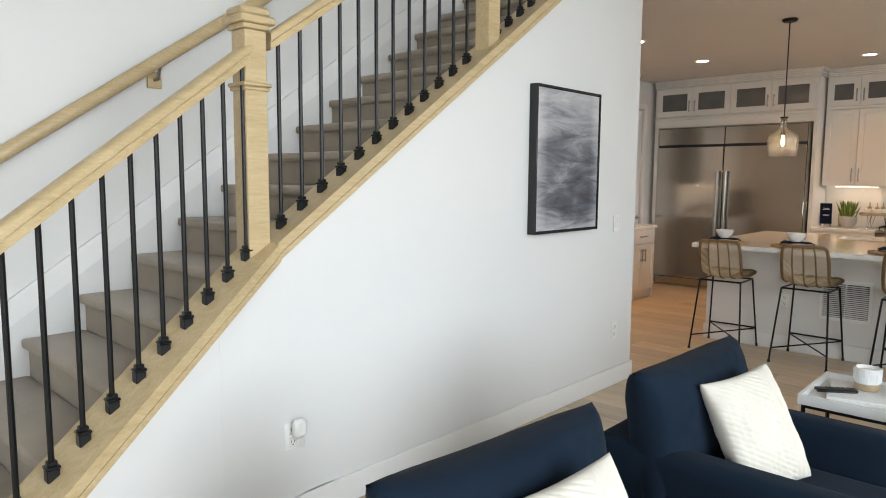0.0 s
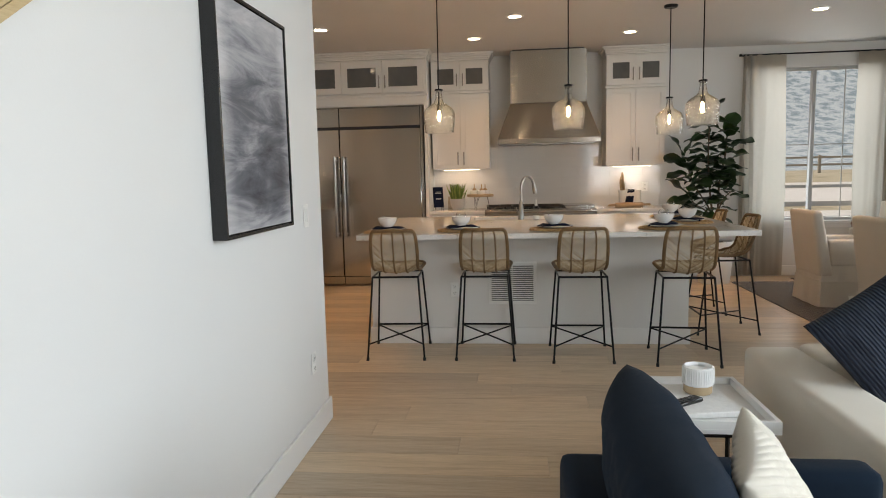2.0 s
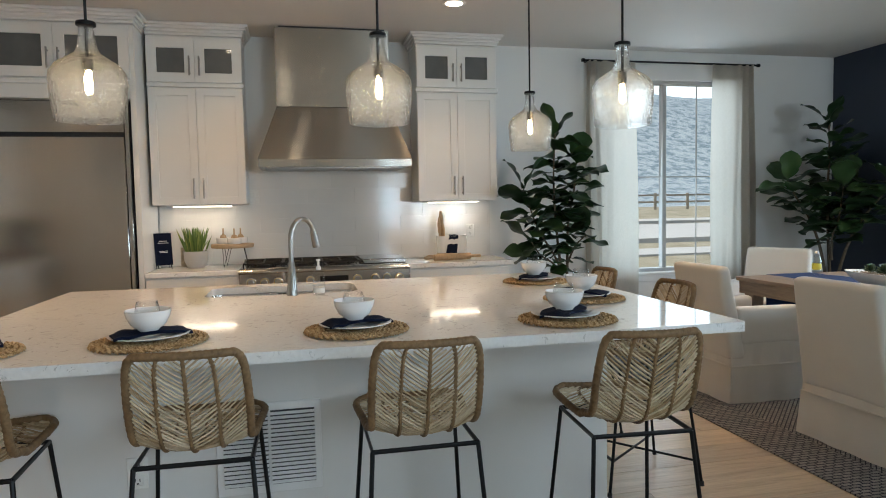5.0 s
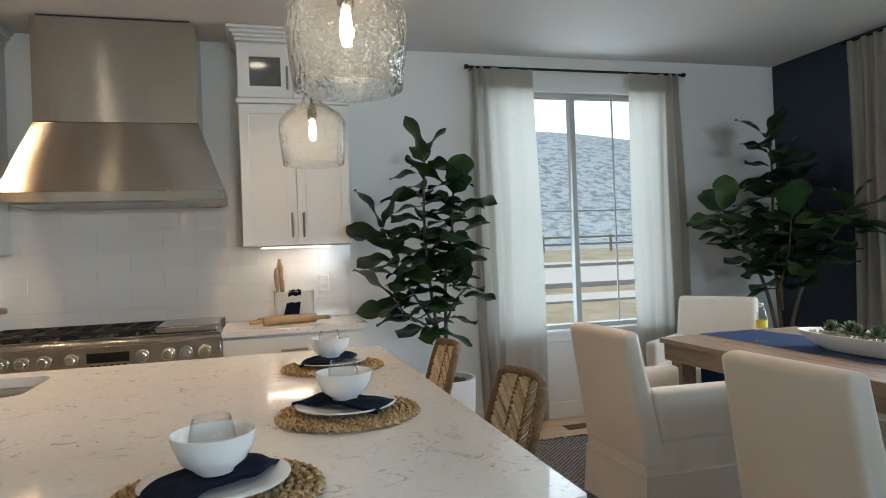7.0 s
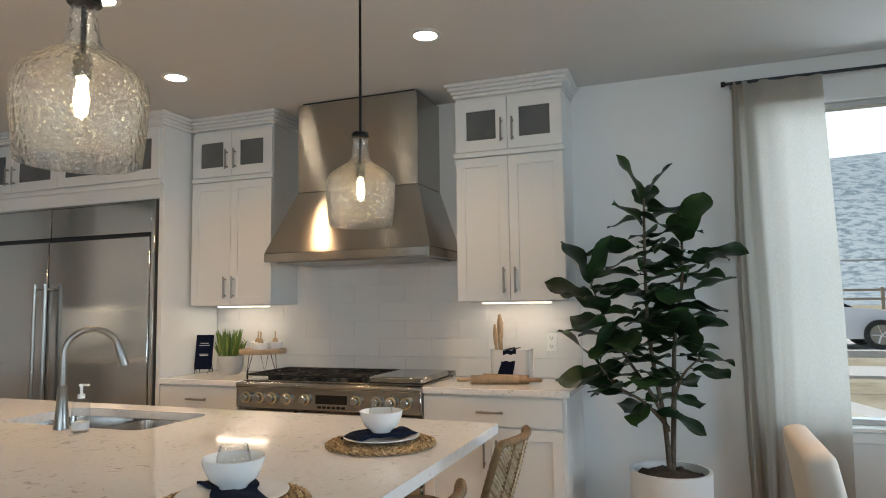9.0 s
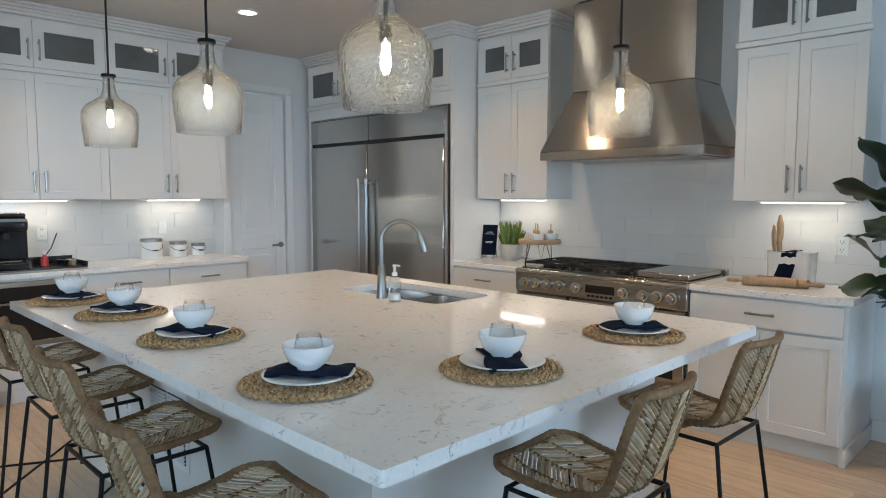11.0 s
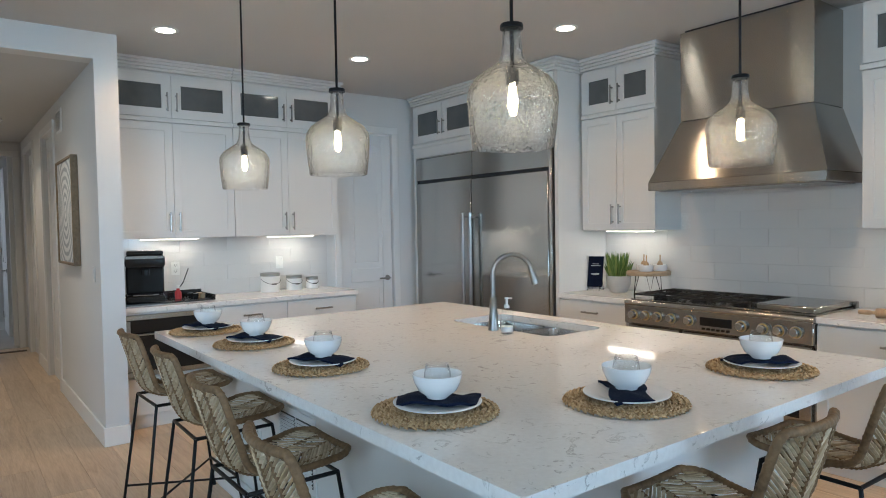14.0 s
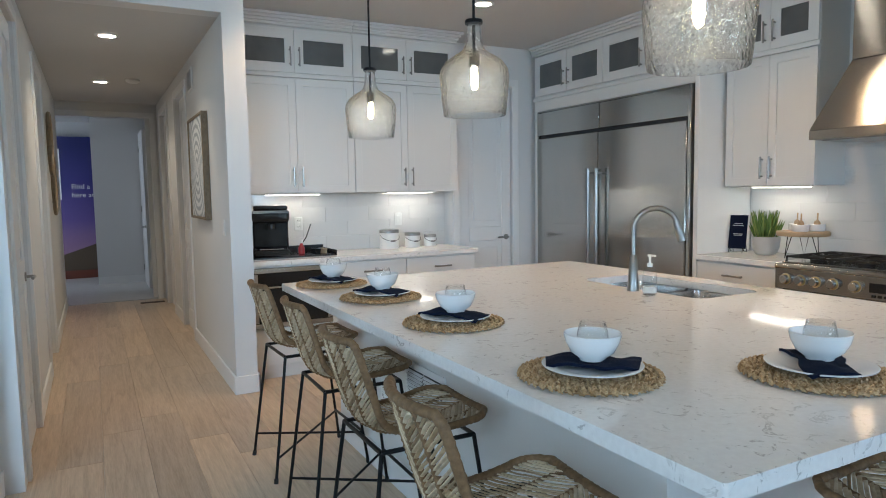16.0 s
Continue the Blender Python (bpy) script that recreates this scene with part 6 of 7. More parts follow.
def fig_tree(at, seed, h_top, branches, pot_r, pot_h, label):
    rs = random.Random(seed)
    tr = thing("fiddle_leaf_fig", label, "plant", at)
    bm = bmesh.new()
    lathe(bm, [(0, 0), (pot_r * 0.80, 0), (pot_r * 0.84, 0.01), (pot_r * 0.97, pot_h * 0.6), (pot_r, pot_h), (pot_r - 0.018, pot_h), (pot_r - 0.022, pot_h - 0.05), (0, pot_h - 0.05)], 40)
    part("pot", bm, "pot_white", tr, "plain white planter")
    bm = bmesh.new()

    def mound(u, v):
        a, q = u * 2 * math.pi, v * (pot_r - 0.02)
        return (q * math.cos(a), q * math.sin(a), pot_h - 0.045 + 0.045 * (1 - v * v) + 0.02 * noise.noise(Vector((q * 30 * math.cos(a), q * 30 * math.sin(a), seed))))

    grid(bm, mound, 40, 8)
    part("moss", bm, "soil", tr, "dry brown moss")

    def add_leaf(p, d, roll, sc):
        y = d.normalized()
        x = y.cross(Vector((0, 0, 1)))
        x = x.normalized() if x.length > 0.05 else Vector((1, 0, 0))
        z = x.cross(y)
        m = Matrix((x, y, z)).transposed().to_4x4()
        ob = new("leaf", LEAVES[rs.randrange(4)])
        ob.parent = tr
        ob.matrix_basis = Matrix.Translation(p + y * 0.03) @ m @ Matrix.Rotation(roll, 4, "Y") @ Matrix.Scale(sc, 4)

    for pts, first, step in branches:
        curve = catmull(pts, 8)
        bm = bmesh.new()
        m = len(curve)
        tube(bm, curve, [0.016 * (1 - 0.65 * i / m) * (1 if pts[0][2] < pot_h + 0.02 else 0.7) for i in range(m)], 8)
        part("stem", bm, "bark", tr)
        ang = rs.uniform(0, 6)
        total_n = int(m * (1 - first) * step * 1.9)
        for i in range(total_n):
            t = first + (1 - first) * i / max(1, total_n - 1)
            p = curve[min(m - 1, int(t * (m - 1)))]
            ang += 2.4 + rs.uniform(-0.4, 0.4)
            tip = (i / max(1, total_n - 1))
            el = rs.uniform(-0.25, 0.35) + (0.9 if tip > 0.92 else 0.25 * tip)
            d = Vector((math.cos(ang) * math.cos(el), math.sin(ang) * math.cos(el), math.sin(el)))
            add_leaf(p, d, rs.uniform(-0.5, 0.5), rs.uniform(0.82, 1.25))
    return tr


# local x toward the room's east, y north
fig_tree((9.44, -0.42, 0), 21, 2.15, [
    ([(0, 0, 0.46), (0.0, 0.02, 0.75), (-0.02, 0.08, 1.2), (0.0, 0.09, 1.6), (-0.02, 0.08, 1.98)], 0.42, 0.92),
    ([(0.01, -0.01, 0.46), (0.0, -0.03, 0.8), (0.02, -0.05, 1.2), (0.0, -0.10, 1.5), (-0.02, -0.11, 1.74)], 0.45, 0.85),
    ([(0, 0, 0.70), (-0.02, 0.08, 0.9), (-0.03, 0.24, 1.15), (-0.05, 0.32, 1.33), (-0.05, 0.38, 1.5)], 0.35, 0.55),
    ([(0, 0, 0.72), (-0.06, 0.12, 0.86), (-0.10, 0.26, 0.95), (-0.12, 0.34, 1.06)], 0.25, 0.45),
    ([(0, -0.02, 0.82), (-0.05, -0.08, 1.0), (-0.08, -0.17, 1.1)], 0.3, 0.3),
], 0.215, 0.50, "tall fiddle leaf fig in a white pot beside the window")
fig_tree((9.35, -3.10, 0), 33, 2.25, [
    ([(0, 0, 0.46), (0.02, 0.02, 0.9), (0.0, 0.06, 1.4), (0.02, 0.03, 1.8), (0.0, 0.06, 2.12)], 0.40, 0.85),
    ([(0.01, 0.02, 0.46), (0.03, 0.10, 0.9), (0.02, 0.24, 1.2), (0.0, 0.42, 1.42), (0.0, 0.50, 1.55)], 0.42, 0.75),
    ([(0, -0.02, 0.46), (-0.10, -0.06, 0.9), (-0.25, -0.10, 1.2), (-0.42, -0.12, 1.40), (-0.50, -0.12, 1.52)], 0.42, 0.75),
    ([(0, 0, 0.80), (-0.08, 0.08, 1.0), (-0.2, 0.12, 1.2), (-0.28, 0.15, 1.5)], 0.3, 0.7),
    ([(0, 0, 0.9), (0.1, -0.1, 1.15), (0.16, -0.2, 1.5), (0.15, -0.22, 1.75)], 0.35, 0.7),
], 0.20, 0.48, "tall fiddle leaf fig in a white pot by the navy wall")

# floor vent by the window
fv = thing("floor_vent", "brown metal floor register below the window", "floor vent", (9.66, -1.55, 0.0005), 90)
part("plate", boxes((-0.15, -0.06, 0, 0.15, 0.06, 0.004), bev=0.002), "bark", fv)
for i in range(10):
    part("slot", boxes((-0.13 + i * 0.027, -0.04, 0.0042, -0.115 + i * 0.027, 0.04, 0.005)), "dark_grille", fv)
# ---- living room ----
def pillow(bm, w, h, t, puff=0.5, ridges=0, seed=0):
    """A stuffed square in the x-z plane, centred; thickness along y."""
    def side(sgn):
        def f(u, v):
            a, b = 2 * u - 1, 2 * v - 1
            e = max(0.0, (1 - abs(a) ** 3.2)) ** puff * max(0.0, (1 - abs(b) ** 3.2)) ** puff
            pin = 1 - 0.10 * (abs(a) * abs(b)) ** 0.5 * 0 - 0.06 * (1 - abs(b) ** 2) * abs(a) ** 4 - 0.06 * (1 - abs(a) ** 2) * abs(b) ** 4
            wr = 0.008 * noise.noise(Vector((a * 2.5, b * 2.5, seed + sgn))) * e
            wr += 0.006 * noise.noise(Vector((a * 9, b * 5, seed + sgn * 3))) * e
            if ridges:
                d = (a * 0.55 + b) if a < 0.45 else (a * 1.4 - b * 0.25)
                wr += 0.007 * (abs(math.sin(d * ridges)) ** 0.45 - 0.8) * e ** 0.5
            return (a * w / 2 * pin, sgn * (t / 2 * e + wr), b * h / 2 * pin)
        return f
    n = 150 if ridges else 44
    grid(bm, side(1), n, n)
    grid(bm, side(-1), n, n)
    bmesh.ops.remove_doubles(bm, verts=bm.verts, dist=0.0004)


def tilt(ob, rx, ry, rz, at):
    ob.matrix_basis = pose(*at, rx, ry, rz)
    return ob


def armchair(at, rz):
    """Faces local -y; arms at the sides, a loose back cushion."""
    c = thing("armchair", "navy upholstered armchair with a loose back cushion", "armchair", at, rz, group="navy armchairs")
    h = 0.385
    for s in (-1, 1):
        x0, x1 = (h - 0.12, h) if s > 0 else (-h, -h + 0.12)
        bm = bmesh.new()
        bx(bm, x0, -0.36, 0.07, x1, 0.40, 0.60, 0.045, 4)
        part("arm", bm, "navy_cloth", c)
    bm = bmesh.new()
    bx(bm, -h + 0.001, 0.30, 0.07, h - 0.001, 0.44, 0.60, 0.04, 4)
    part("back", bm, "navy_cloth", c)
    bm = bmesh.new()
    bx(bm, -h + 0.121, -0.35, 0.10, h - 0.121, 0.295, 0.30, 0.01, 2)
    part("seat_base", bm, "navy_cloth", c)
    bm = bmesh.new()
    bx(bm, -h + 0.122, -0.38, 0.302, h - 0.122, 0.26, 0.44, 0.045, 4)
    part("seat_cushion", bm, "navy_cloth", c)
    bm = bmesh.new()
    pillow(bm, 0.78, 0.45, 0.23, 0.36, 0, 3)
    cu = part("back_cushion", bm, "navy_cloth", c, sharp=180)
    cu.matrix_basis = pose(-0.02, 0.235, 0.625, -10, 0, -2)
    for x in (-0.33, 0.33):
        for y in (-0.31, 0.38):
            part("leg", rods([[(x, y, 0), (x, y, 0.075)]], 0.02, 10), "dark_wood", c)
    return c


first_chair = armchair((2.70, 1.42, 0), 0)
copy_thing(first_chair, pose(1.57, 1.42, 0, 0, 0, -3))
bm = bmesh.new()
pillow(bm, 0.34, 0.40, 0.11, 0.42, 30, 5)
p1 = solid("throw_pillow", bm, "ivory_cloth", "ivory pleated throw pillow leaning in a navy armchair", "pillow", group="ivory pillows", sharp=180)
tilt(p1, -26, -5, -18, (2.645, 1.43, 0.63))
p2 = copy_thing(p1, pose(1.54, 1.42, 0.63, -26, -10, -18))

side_table = thing("side_table", "white tray-top side table on a thin black metal base", "side table", (3.675, 1.32, 0))
fr_pts = [(-0.22, -0.17), (0.22, -0.17), (0.22, 0.17), (-0.22, 0.17)]
part("top_frame", rods([[(x, y, 0.50) for x, y in fr_pts + fr_pts[:1]]], 0.009, 4), "black_metal", side_table)
part("base_frame", rods([[(x, y, 0.012) for x, y in fr_pts + fr_pts[:1]]], 0.009, 4), "black_metal", side_table)
for x, y in fr_pts:
    part("leg", rods([[(x, y, 0.0), (x, y, 0.50)]], 0.009, 4), "black_metal", side_table)
tray = part("tray", boxes((-0.24, -0.19, 0.51, 0.24, 0.19, 0.525), (-0.24, -0.19, 0.5255, -0.225, 0.19, 0.553), (0.225, -0.19, 0.5255, 0.24, 0.19, 0.553), (-0.2245, -0.19, 0.5255, 0.2245, -0.175, 0.553), (-0.2245, 0.175, 0.5255, 0.2245, 0.19, 0.553)), "pot_white", side_table, "white washed wooden tray")
bk = solid("book", boxes((-0.15, -0.11, 0, 0.15, 0.11, 0.022), bev=0.003), "paper_white", "large white book lying in the tray", "book", (3.68, 1.33, 0.526), 8)
candle = thing("candle", "white ribbed ceramic candle jar with a kraft band", "candle", (3.74, 1.31, 0.549))
bm = bmesh.new()
lathe(bm, [(0, 0.03), (0.05, 0.03), (0.054, 0.034), (0.054, 0.098), (0.048, 0.10), (0.046, 0.085), (0, 0.085)], 40)
part("jar", bm, "ceramic_white", candle)
for i in range(40):
    a = i * math.pi / 20
    part("rib", rods([[(0.0545 * math.cos(a), 0.0545 * math.sin(a), 0.04), (0.0545 * math.cos(a), 0.0545 * math.sin(a), 0.092)]], 0.0022, 5), "ceramic_white", candle)
bm = bmesh.new()
lathe(bm, [(0, 0), (0.046, 0), (0.05, 0.004), (0.05, 0.0295), (0, 0.0295)], 32)
part("foot_band", bm, "kraft", candle, "kraft brown lower band")
remote = thing("remote_control", "slim black remote control lying on a book", "remote control", (3.60, 1.40, 0.5485), 35)
part("body", boxes((-0.022, -0.085, 0, 0.022, 0.085, 0.016), bev=0.005), "black_plastic", remote)
for i in range(5):
    for j in range(3):
        part("button", boxes((-0.016 + j * 0.012, -0.06 + i * 0.022, 0.0162, -0.009 + j * 0.012, -0.048 + i * 0.022, 0.018)), "dark_grille", remote)

sofa = thing("sofa", "cream upholstered sofa with wide arms, backing onto the kitchen", "sofa", (0, 0, 0))
bm = bmesh.new()
bx(bm, 3.02, 0.80, 0.05, 4.14, 1.02, 0.62, 0.04, 4)
part("arm", bm, "sofa_cream", sofa)
bm = bmesh.new()
bx(bm, 3.02, -1.62, 0.05, 4.14, -1.40, 0.62, 0.04, 4)
part("arm", bm, "sofa_cream", sofa)
bm = bmesh.new()
bx(bm, 3.90, -1.395, 0.05, 4.16, 0.795, 0.63, 0.04, 4)
part("back", bm, "sofa_cream", sofa)
bm = bmesh.new()
bx(bm, 3.04, -1.395, 0.08, 3.895, 0.795, 0.30, 0.02, 2)
part("seat_base", bm, "sofa_cream", sofa)
for y0, y1 in ((-1.39, -0.30), (-0.295, 0.79)):
    bm = bmesh.new()
    bx(bm, 3.00, y0, 0.302, 3.88, y1, 0.45, 0.05, 4)
    part("seat_cushion", bm, "sofa_cream", sofa)
    bm = bmesh.new()
    pillow(bm, 1.02, 0.42, 0.26, 0.35, 0, 9)
    cu = part("back_cushion", bm, "sofa_cream", sofa, sharp=180)
    cu.matrix_basis = pose(3.80, (y0 + y1) / 2, 0.68, -10, 0, -90)
bm = bmesh.new()
pillow(bm, 0.50, 0.50, 0.18, 0.42, 0, 4)
kp = solid("throw_pillow", bm, "navy_knit", "navy ribbed knit throw pillow on the cream sofa", "pillow", sharp=180)
tilt(kp, -14, -37, -90, (3.62, 0.63, 0.765))

console = thing("console_table", "dark stained wooden console table behind the sofa", "console table", (0, 0, 0))
part("top", boxes((4.25, -1.2, 0.46, 4.72, 0.42, 0.52), bev=0.003), "dark_wood", console)
part("end_panel", boxes((4.25, 0.36, 0.0, 4.72, 0.42, 0.4595), bev=0.003), "dark_wood", console)
part("end_panel", boxes((4.25, -1.2, 0.0, 4.72, -1.14, 0.4595), bev=0.003), "dark_wood", console)

# ---- pictures ----
art = thing("painting", "grey abstract painting in a deep black frame", "painting", (3.86, STAIR - 0.001, 1.585))
aw, ah, ad = 0.355, 0.435, 0.055
part("picture_frame", boxes((-aw, -ad, -ah, -aw + 0.012, 0, ah), (aw - 0.012, -ad, -ah, aw, 0, ah), (-aw + 0.012, -ad, -ah, aw - 0.012, 0, -ah + 0.012), (-aw + 0.012, -ad, ah - 0.012, aw - 0.012, 0, ah), bev=0.001), "black_plastic", art)
part("canvas", boxes((-aw + 0.018, -ad + 0.006, -ah + 0.018, aw - 0.018, -0.002, ah - 0.018)), "abstract_paint", art)
part("canvas_gap", boxes((-aw + 0.0125, -ad + 0.012, -ah + 0.0125, aw - 0.0125, -0.001, ah - 0.0125)), "black_plastic", art)
mand = thing("framed_print", "pale blue round mandala print in a wooden frame", "picture", (6.139, 5.42, 1.65), -90)
mw2, mh2 = 0.42, 0.43
part("picture_frame", boxes((-mw2, -0.05, -mh2, -mw2 + 0.02, 0, mh2), (mw2 - 0.02, -0.05, -mh2, mw2, 0, mh2), (-mw2 + 0.02, -0.05, -mh2, mw2 - 0.02, 0, -mh2 + 0.02), (-mw2 + 0.02, -0.05, mh2 - 0.02, mw2 - 0.02, 0, mh2), bev=0.002), "art_frame_wood", mand)
part("print", boxes((-mw2 + 0.021, -0.038, -mh2 + 0.021, mw2 - 0.021, -0.002, mh2 - 0.021)), "mandala_print", mand)
for yy, zz in ((6.75, 1.95), (7.05, 1.55)):
    bm = bmesh.new()
    tube(bm, [(0.0, 0.27 * math.cos(a), 0.30 * math.sin(a)) for a in (2 * math.pi * i / 32 for i in range(32))], 0.018, 8, closed=True)
    wr = solid("round_frame", bm, "art_frame_wood", "round wooden wall frame in the hall", "wall decor", (4.965, yy + 0.4, zz), group="round frames in the hall")
ret = thing("wall_vent", "white louvred return vent high on the hall wall", "vent", (6.139, 5.85, 2.45), -90)
part("vent_frame", boxes((-0.13, -0.012, -0.1, 0.13, 0, 0.1), bev=0.003), "trim_paint", ret)
for i in range(9):
    part("louvre", boxes((-0.11, -0.018, -0.08 + i * 0.018, 0.11, -0.0125, -0.074 + i * 0.018)), "nickel", ret)
bm = bmesh.new()
lathe(bm, [(0, 0), (0.07, 0), (0.07, -0.02), (0.05, -0.035), (0, -0.035)], 24)
solid("smoke_alarm", bm, "plastic_white", "round white smoke alarm on the hall ceiling", "smoke alarm", (5.75, 7.3, 2.649))
hv = thing("floor_vent", "brown metal floor register in the hall", "floor vent", (5.95, 9.05, 0.0005))
part("plate", boxes((-0.15, -0.06, 0, 0.15, 0.06, 0.004), bev=0.002), "bark", hv)
for i in range(10):
    part("slot", boxes((-0.13 + i * 0.027, -0.04, 0.0042, -0.115 + i * 0.027, 0.04, 0.005)), "dark_grille", hv)

# ---- things on the counters ----
CT = 0.9145
menu = thing("display_book", "navy booklet on a small wire stand", "book", (9.68, 2.90, CT), -70)
bm = bmesh.new()
hull(bm, [(-0.065, -0.02, 0.03), (0.065, -0.02, 0.03), (0.065, -0.012, 0.03), (-0.065, -0.012, 0.03)], [(-0.065, 0.03, 0.285), (0.065, 0.03, 0.285), (0.065, 0.038, 0.285), (-0.065, 0.038, 0.285)])
part("cover", bm, "navy_napkin", menu)
for z, w in ((0.22, 0.03), (0.205, 0.04), (0.14, 0.035), (0.13, 0.03)):
    y = -0.02 + (z - 0.03) / 0.255 * 0.05 - 0.0012
    part("writing", boxes((-w, y - 0.0008, z, w, y, z + 0.004)), "paper_white", menu)
part("wire_stand", rods([[(-0.05, -0.05, 0), (-0.05, -0.03, 0.045), (-0.05, -0.01, 0.012), (-0.05, 0.06, 0), (-0.05, 0.02, 0.12)], [(0.05, -0.05, 0), (0.05, -0.03, 0.045), (0.05, -0.01, 0.012), (0.05, 0.06, 0), (0.05, 0.02, 0.12)]], 0.0025, 6), "black_metal", menu)
board = solid("picture_card", boxes((-0.05, -0.004, 0, 0.05, 0.004, 0.16), bev=0.001), "pebble", "small standing photo card of food", "card", (9.80, 2.74, CT), -85)

herb = thing("potted_herb", "small green plant in a grey concrete pot", "plant", (9.68, 2.655, CT))
bm = bmesh.new()
lathe(bm, [(0, 0), (0.058, 0), (0.072, 0.012), (0.092, 0.06), (0.096, 0.135), (0.089, 0.135), (0.084, 0.115), (0, 0.115)], 28)
part("pot", bm, "concrete", herb, "pale concrete pot")
bm = bmesh.new()
rs = random.Random(14)
for i in range(130):
    a, q = rs.uniform(0, 6.28), rs.uniform(0, 0.075)
    base_p = Vector((q * math.cos(a), q * math.sin(a), 0.115))
    tip = base_p + Vector((math.cos(a) * rs.uniform(0.01, 0.08), math.sin(a) * rs.uniform(0.01, 0.08), rs.uniform(0.10, 0.22)))
    tube(bm, [base_p, base_p.lerp(tip, 0.5) + Vector((0, 0, 0.01)), tip], [0.002, 0.010, 0.001], 5, 0.5)
part("foliage", bm, "herb_leaf", herb)

stand = thing("cake_stand", "round wooden stand on black hairpin legs", "stand", (9.68, 2.37, CT))
bm = bmesh.new()
lathe(bm, [(0, 0.155), (0.164, 0.155), (0.168, 0.16), (0.168, 0.182), (0.164, 0.187), (0, 0.187)], 36)
part("board", bm, "mat_board", stand)
for i in range(3):
    a = i * 2.094 + 0.5
    ca, sa = math.cos(a), math.sin(a)
    part("hairpin_leg", rods([[(0.09 * ca - 0.03 * sa, 0.09 * sa + 0.03 * ca, 0.155), (0.12 * ca, 0.12 * sa, 0.002), (0.09 * ca + 0.03 * sa, 0.09 * sa - 0.03 * ca, 0.155)]], 0.003, 6), "black_metal", stand)
for i, (dx, dy) in enumerate(((-0.06, -0.02), (0.04, 0.075), (0.06, -0.06))):
    jar = thing("lidded_jar", "small white jar with a wooden spreader", "jar", (9.68 + dx, 2.37 + dy, CT + 0.1875), group="jars on the wooden stand")
    bm = bmesh.new()
    lathe(bm, [(0, 0), (0.048, 0), (0.053, 0.006), (0.056, 0.046), (0.053, 0.048), (0.05, 0.04), (0, 0.04)], 24)
    part("jar", bm, "ceramic_white", jar)
    bm = bmesh.new()
    tube(bm, [(0, 0, 0.04), (0.002, 0, 0.05), (0.004, 0, 0.068), (0.005, 0, 0.078), (0.007, 0, 0.125)], [0.022, 0.026, 0.020, 0.006, 0.006], 8, 0.6)
    part("spreader", bm, "utensil_wood", jar)

crock = thing("utensil_crock", "white enamel bin with a navy towel and wooden utensils", "utensil holder", (9.73, 0.52, CT))
bm = bmesh.new()
a = rounded_rect(-0.075, -0.13, 0.075, 0.13, 0.04, 5)
la = [bm.verts.new((x * 0.95, y * 0.95, 0)) for x, y in a]
lb = [bm.verts.new((x, y, 0.195)) for x, y in a]
lc = [bm.verts.new((x * 1.03, y * 1.03, 0.20)) for x, y in a]
ld = [bm.verts.new((x * 0.95, y * 0.97, 0.20)) for x, y in a]
le = [bm.verts.new((x * 0.9, y * 0.93, 0.02)) for x, y in a]
for p, q in ((la, lb), (lb, lc), (lc, ld), (ld, le)):
    for i in range(len(p)):
        j = (i + 1) % len(p)
        bm.faces.new((p[i], p[j], q[j], q[i]))
bm.faces.new(la[::-1])
bm.faces.new(le)
part("bin", bm, "ceramic_white", crock)
for dx, dy, ln, r in ((0.0, 0.095, 0.36, 0.013), (0.03, 0.07, 0.42, 0.018), (-0.02, 0.06, 0.30, 0.011)):
    bm = bmesh.new()
    tube(bm, [(dx, dy, 0.03), (dx, dy + 0.01, ln * 0.62), (dx, dy + 0.012, ln * 0.66), (dx, dy + 0.014, ln * 0.85), (dx, dy + 0.016, ln)], [0.008, 0.010, r, r * 1.25, r * 0.5], 10)
    part("wooden_utensil", bm, "utensil_wood", crock)
bm = bmesh.new()


def drape(u, v):
    s = u * 0.34
    w = 0.035 + 0.02 * u
    if s < 0.10:
        p = (0.06 - s * 1.35, 0.205)
    else:
        p = (-0.082 - 0.01 * math.sin(s * 30), 0.205 - (s - 0.10))
    return (p[0], 0.03 + (v - 0.5) * 2 * w + 0.10 * (u ** 2) * 0.6 - 0.04, p[1] + 0.004 * math.sin(v * 12))


grid(bm, drape, 24, 8)
part("towel", bm, "towel_navy", crock, "navy striped kitchen towel", sharp=180)


def rolling_pin(at, rz):
    bm = bmesh.new()
    L = 0.15
    pts = [(-L - 0.085, 0.010), (-L - 0.07, 0.014), (-L - 0.03, 0.013), (-L - 0.012, 0.009), (-L, 0.012), (-L + 0.003, 0.027), (L - 0.003, 0.027), (L, 0.012), (L + 0.012, 0.009), (L + 0.03, 0.013), (L + 0.07, 0.014), (L + 0.085, 0.010)]
    tube(bm, [(x, 0, 0.027) for x, r in pts], [r for x, r in pts], 18)
    return solid("rolling_pin", bm, "utensil_wood", "pale wooden rolling pin lying on the counter", "rolling pin", at, rz, group="rolling pins")


rp = rolling_pin((9.53, 0.58, CT), 100)
copy_thing(rp, pose(9.60, 0.53, CT, 0, 0, 82))

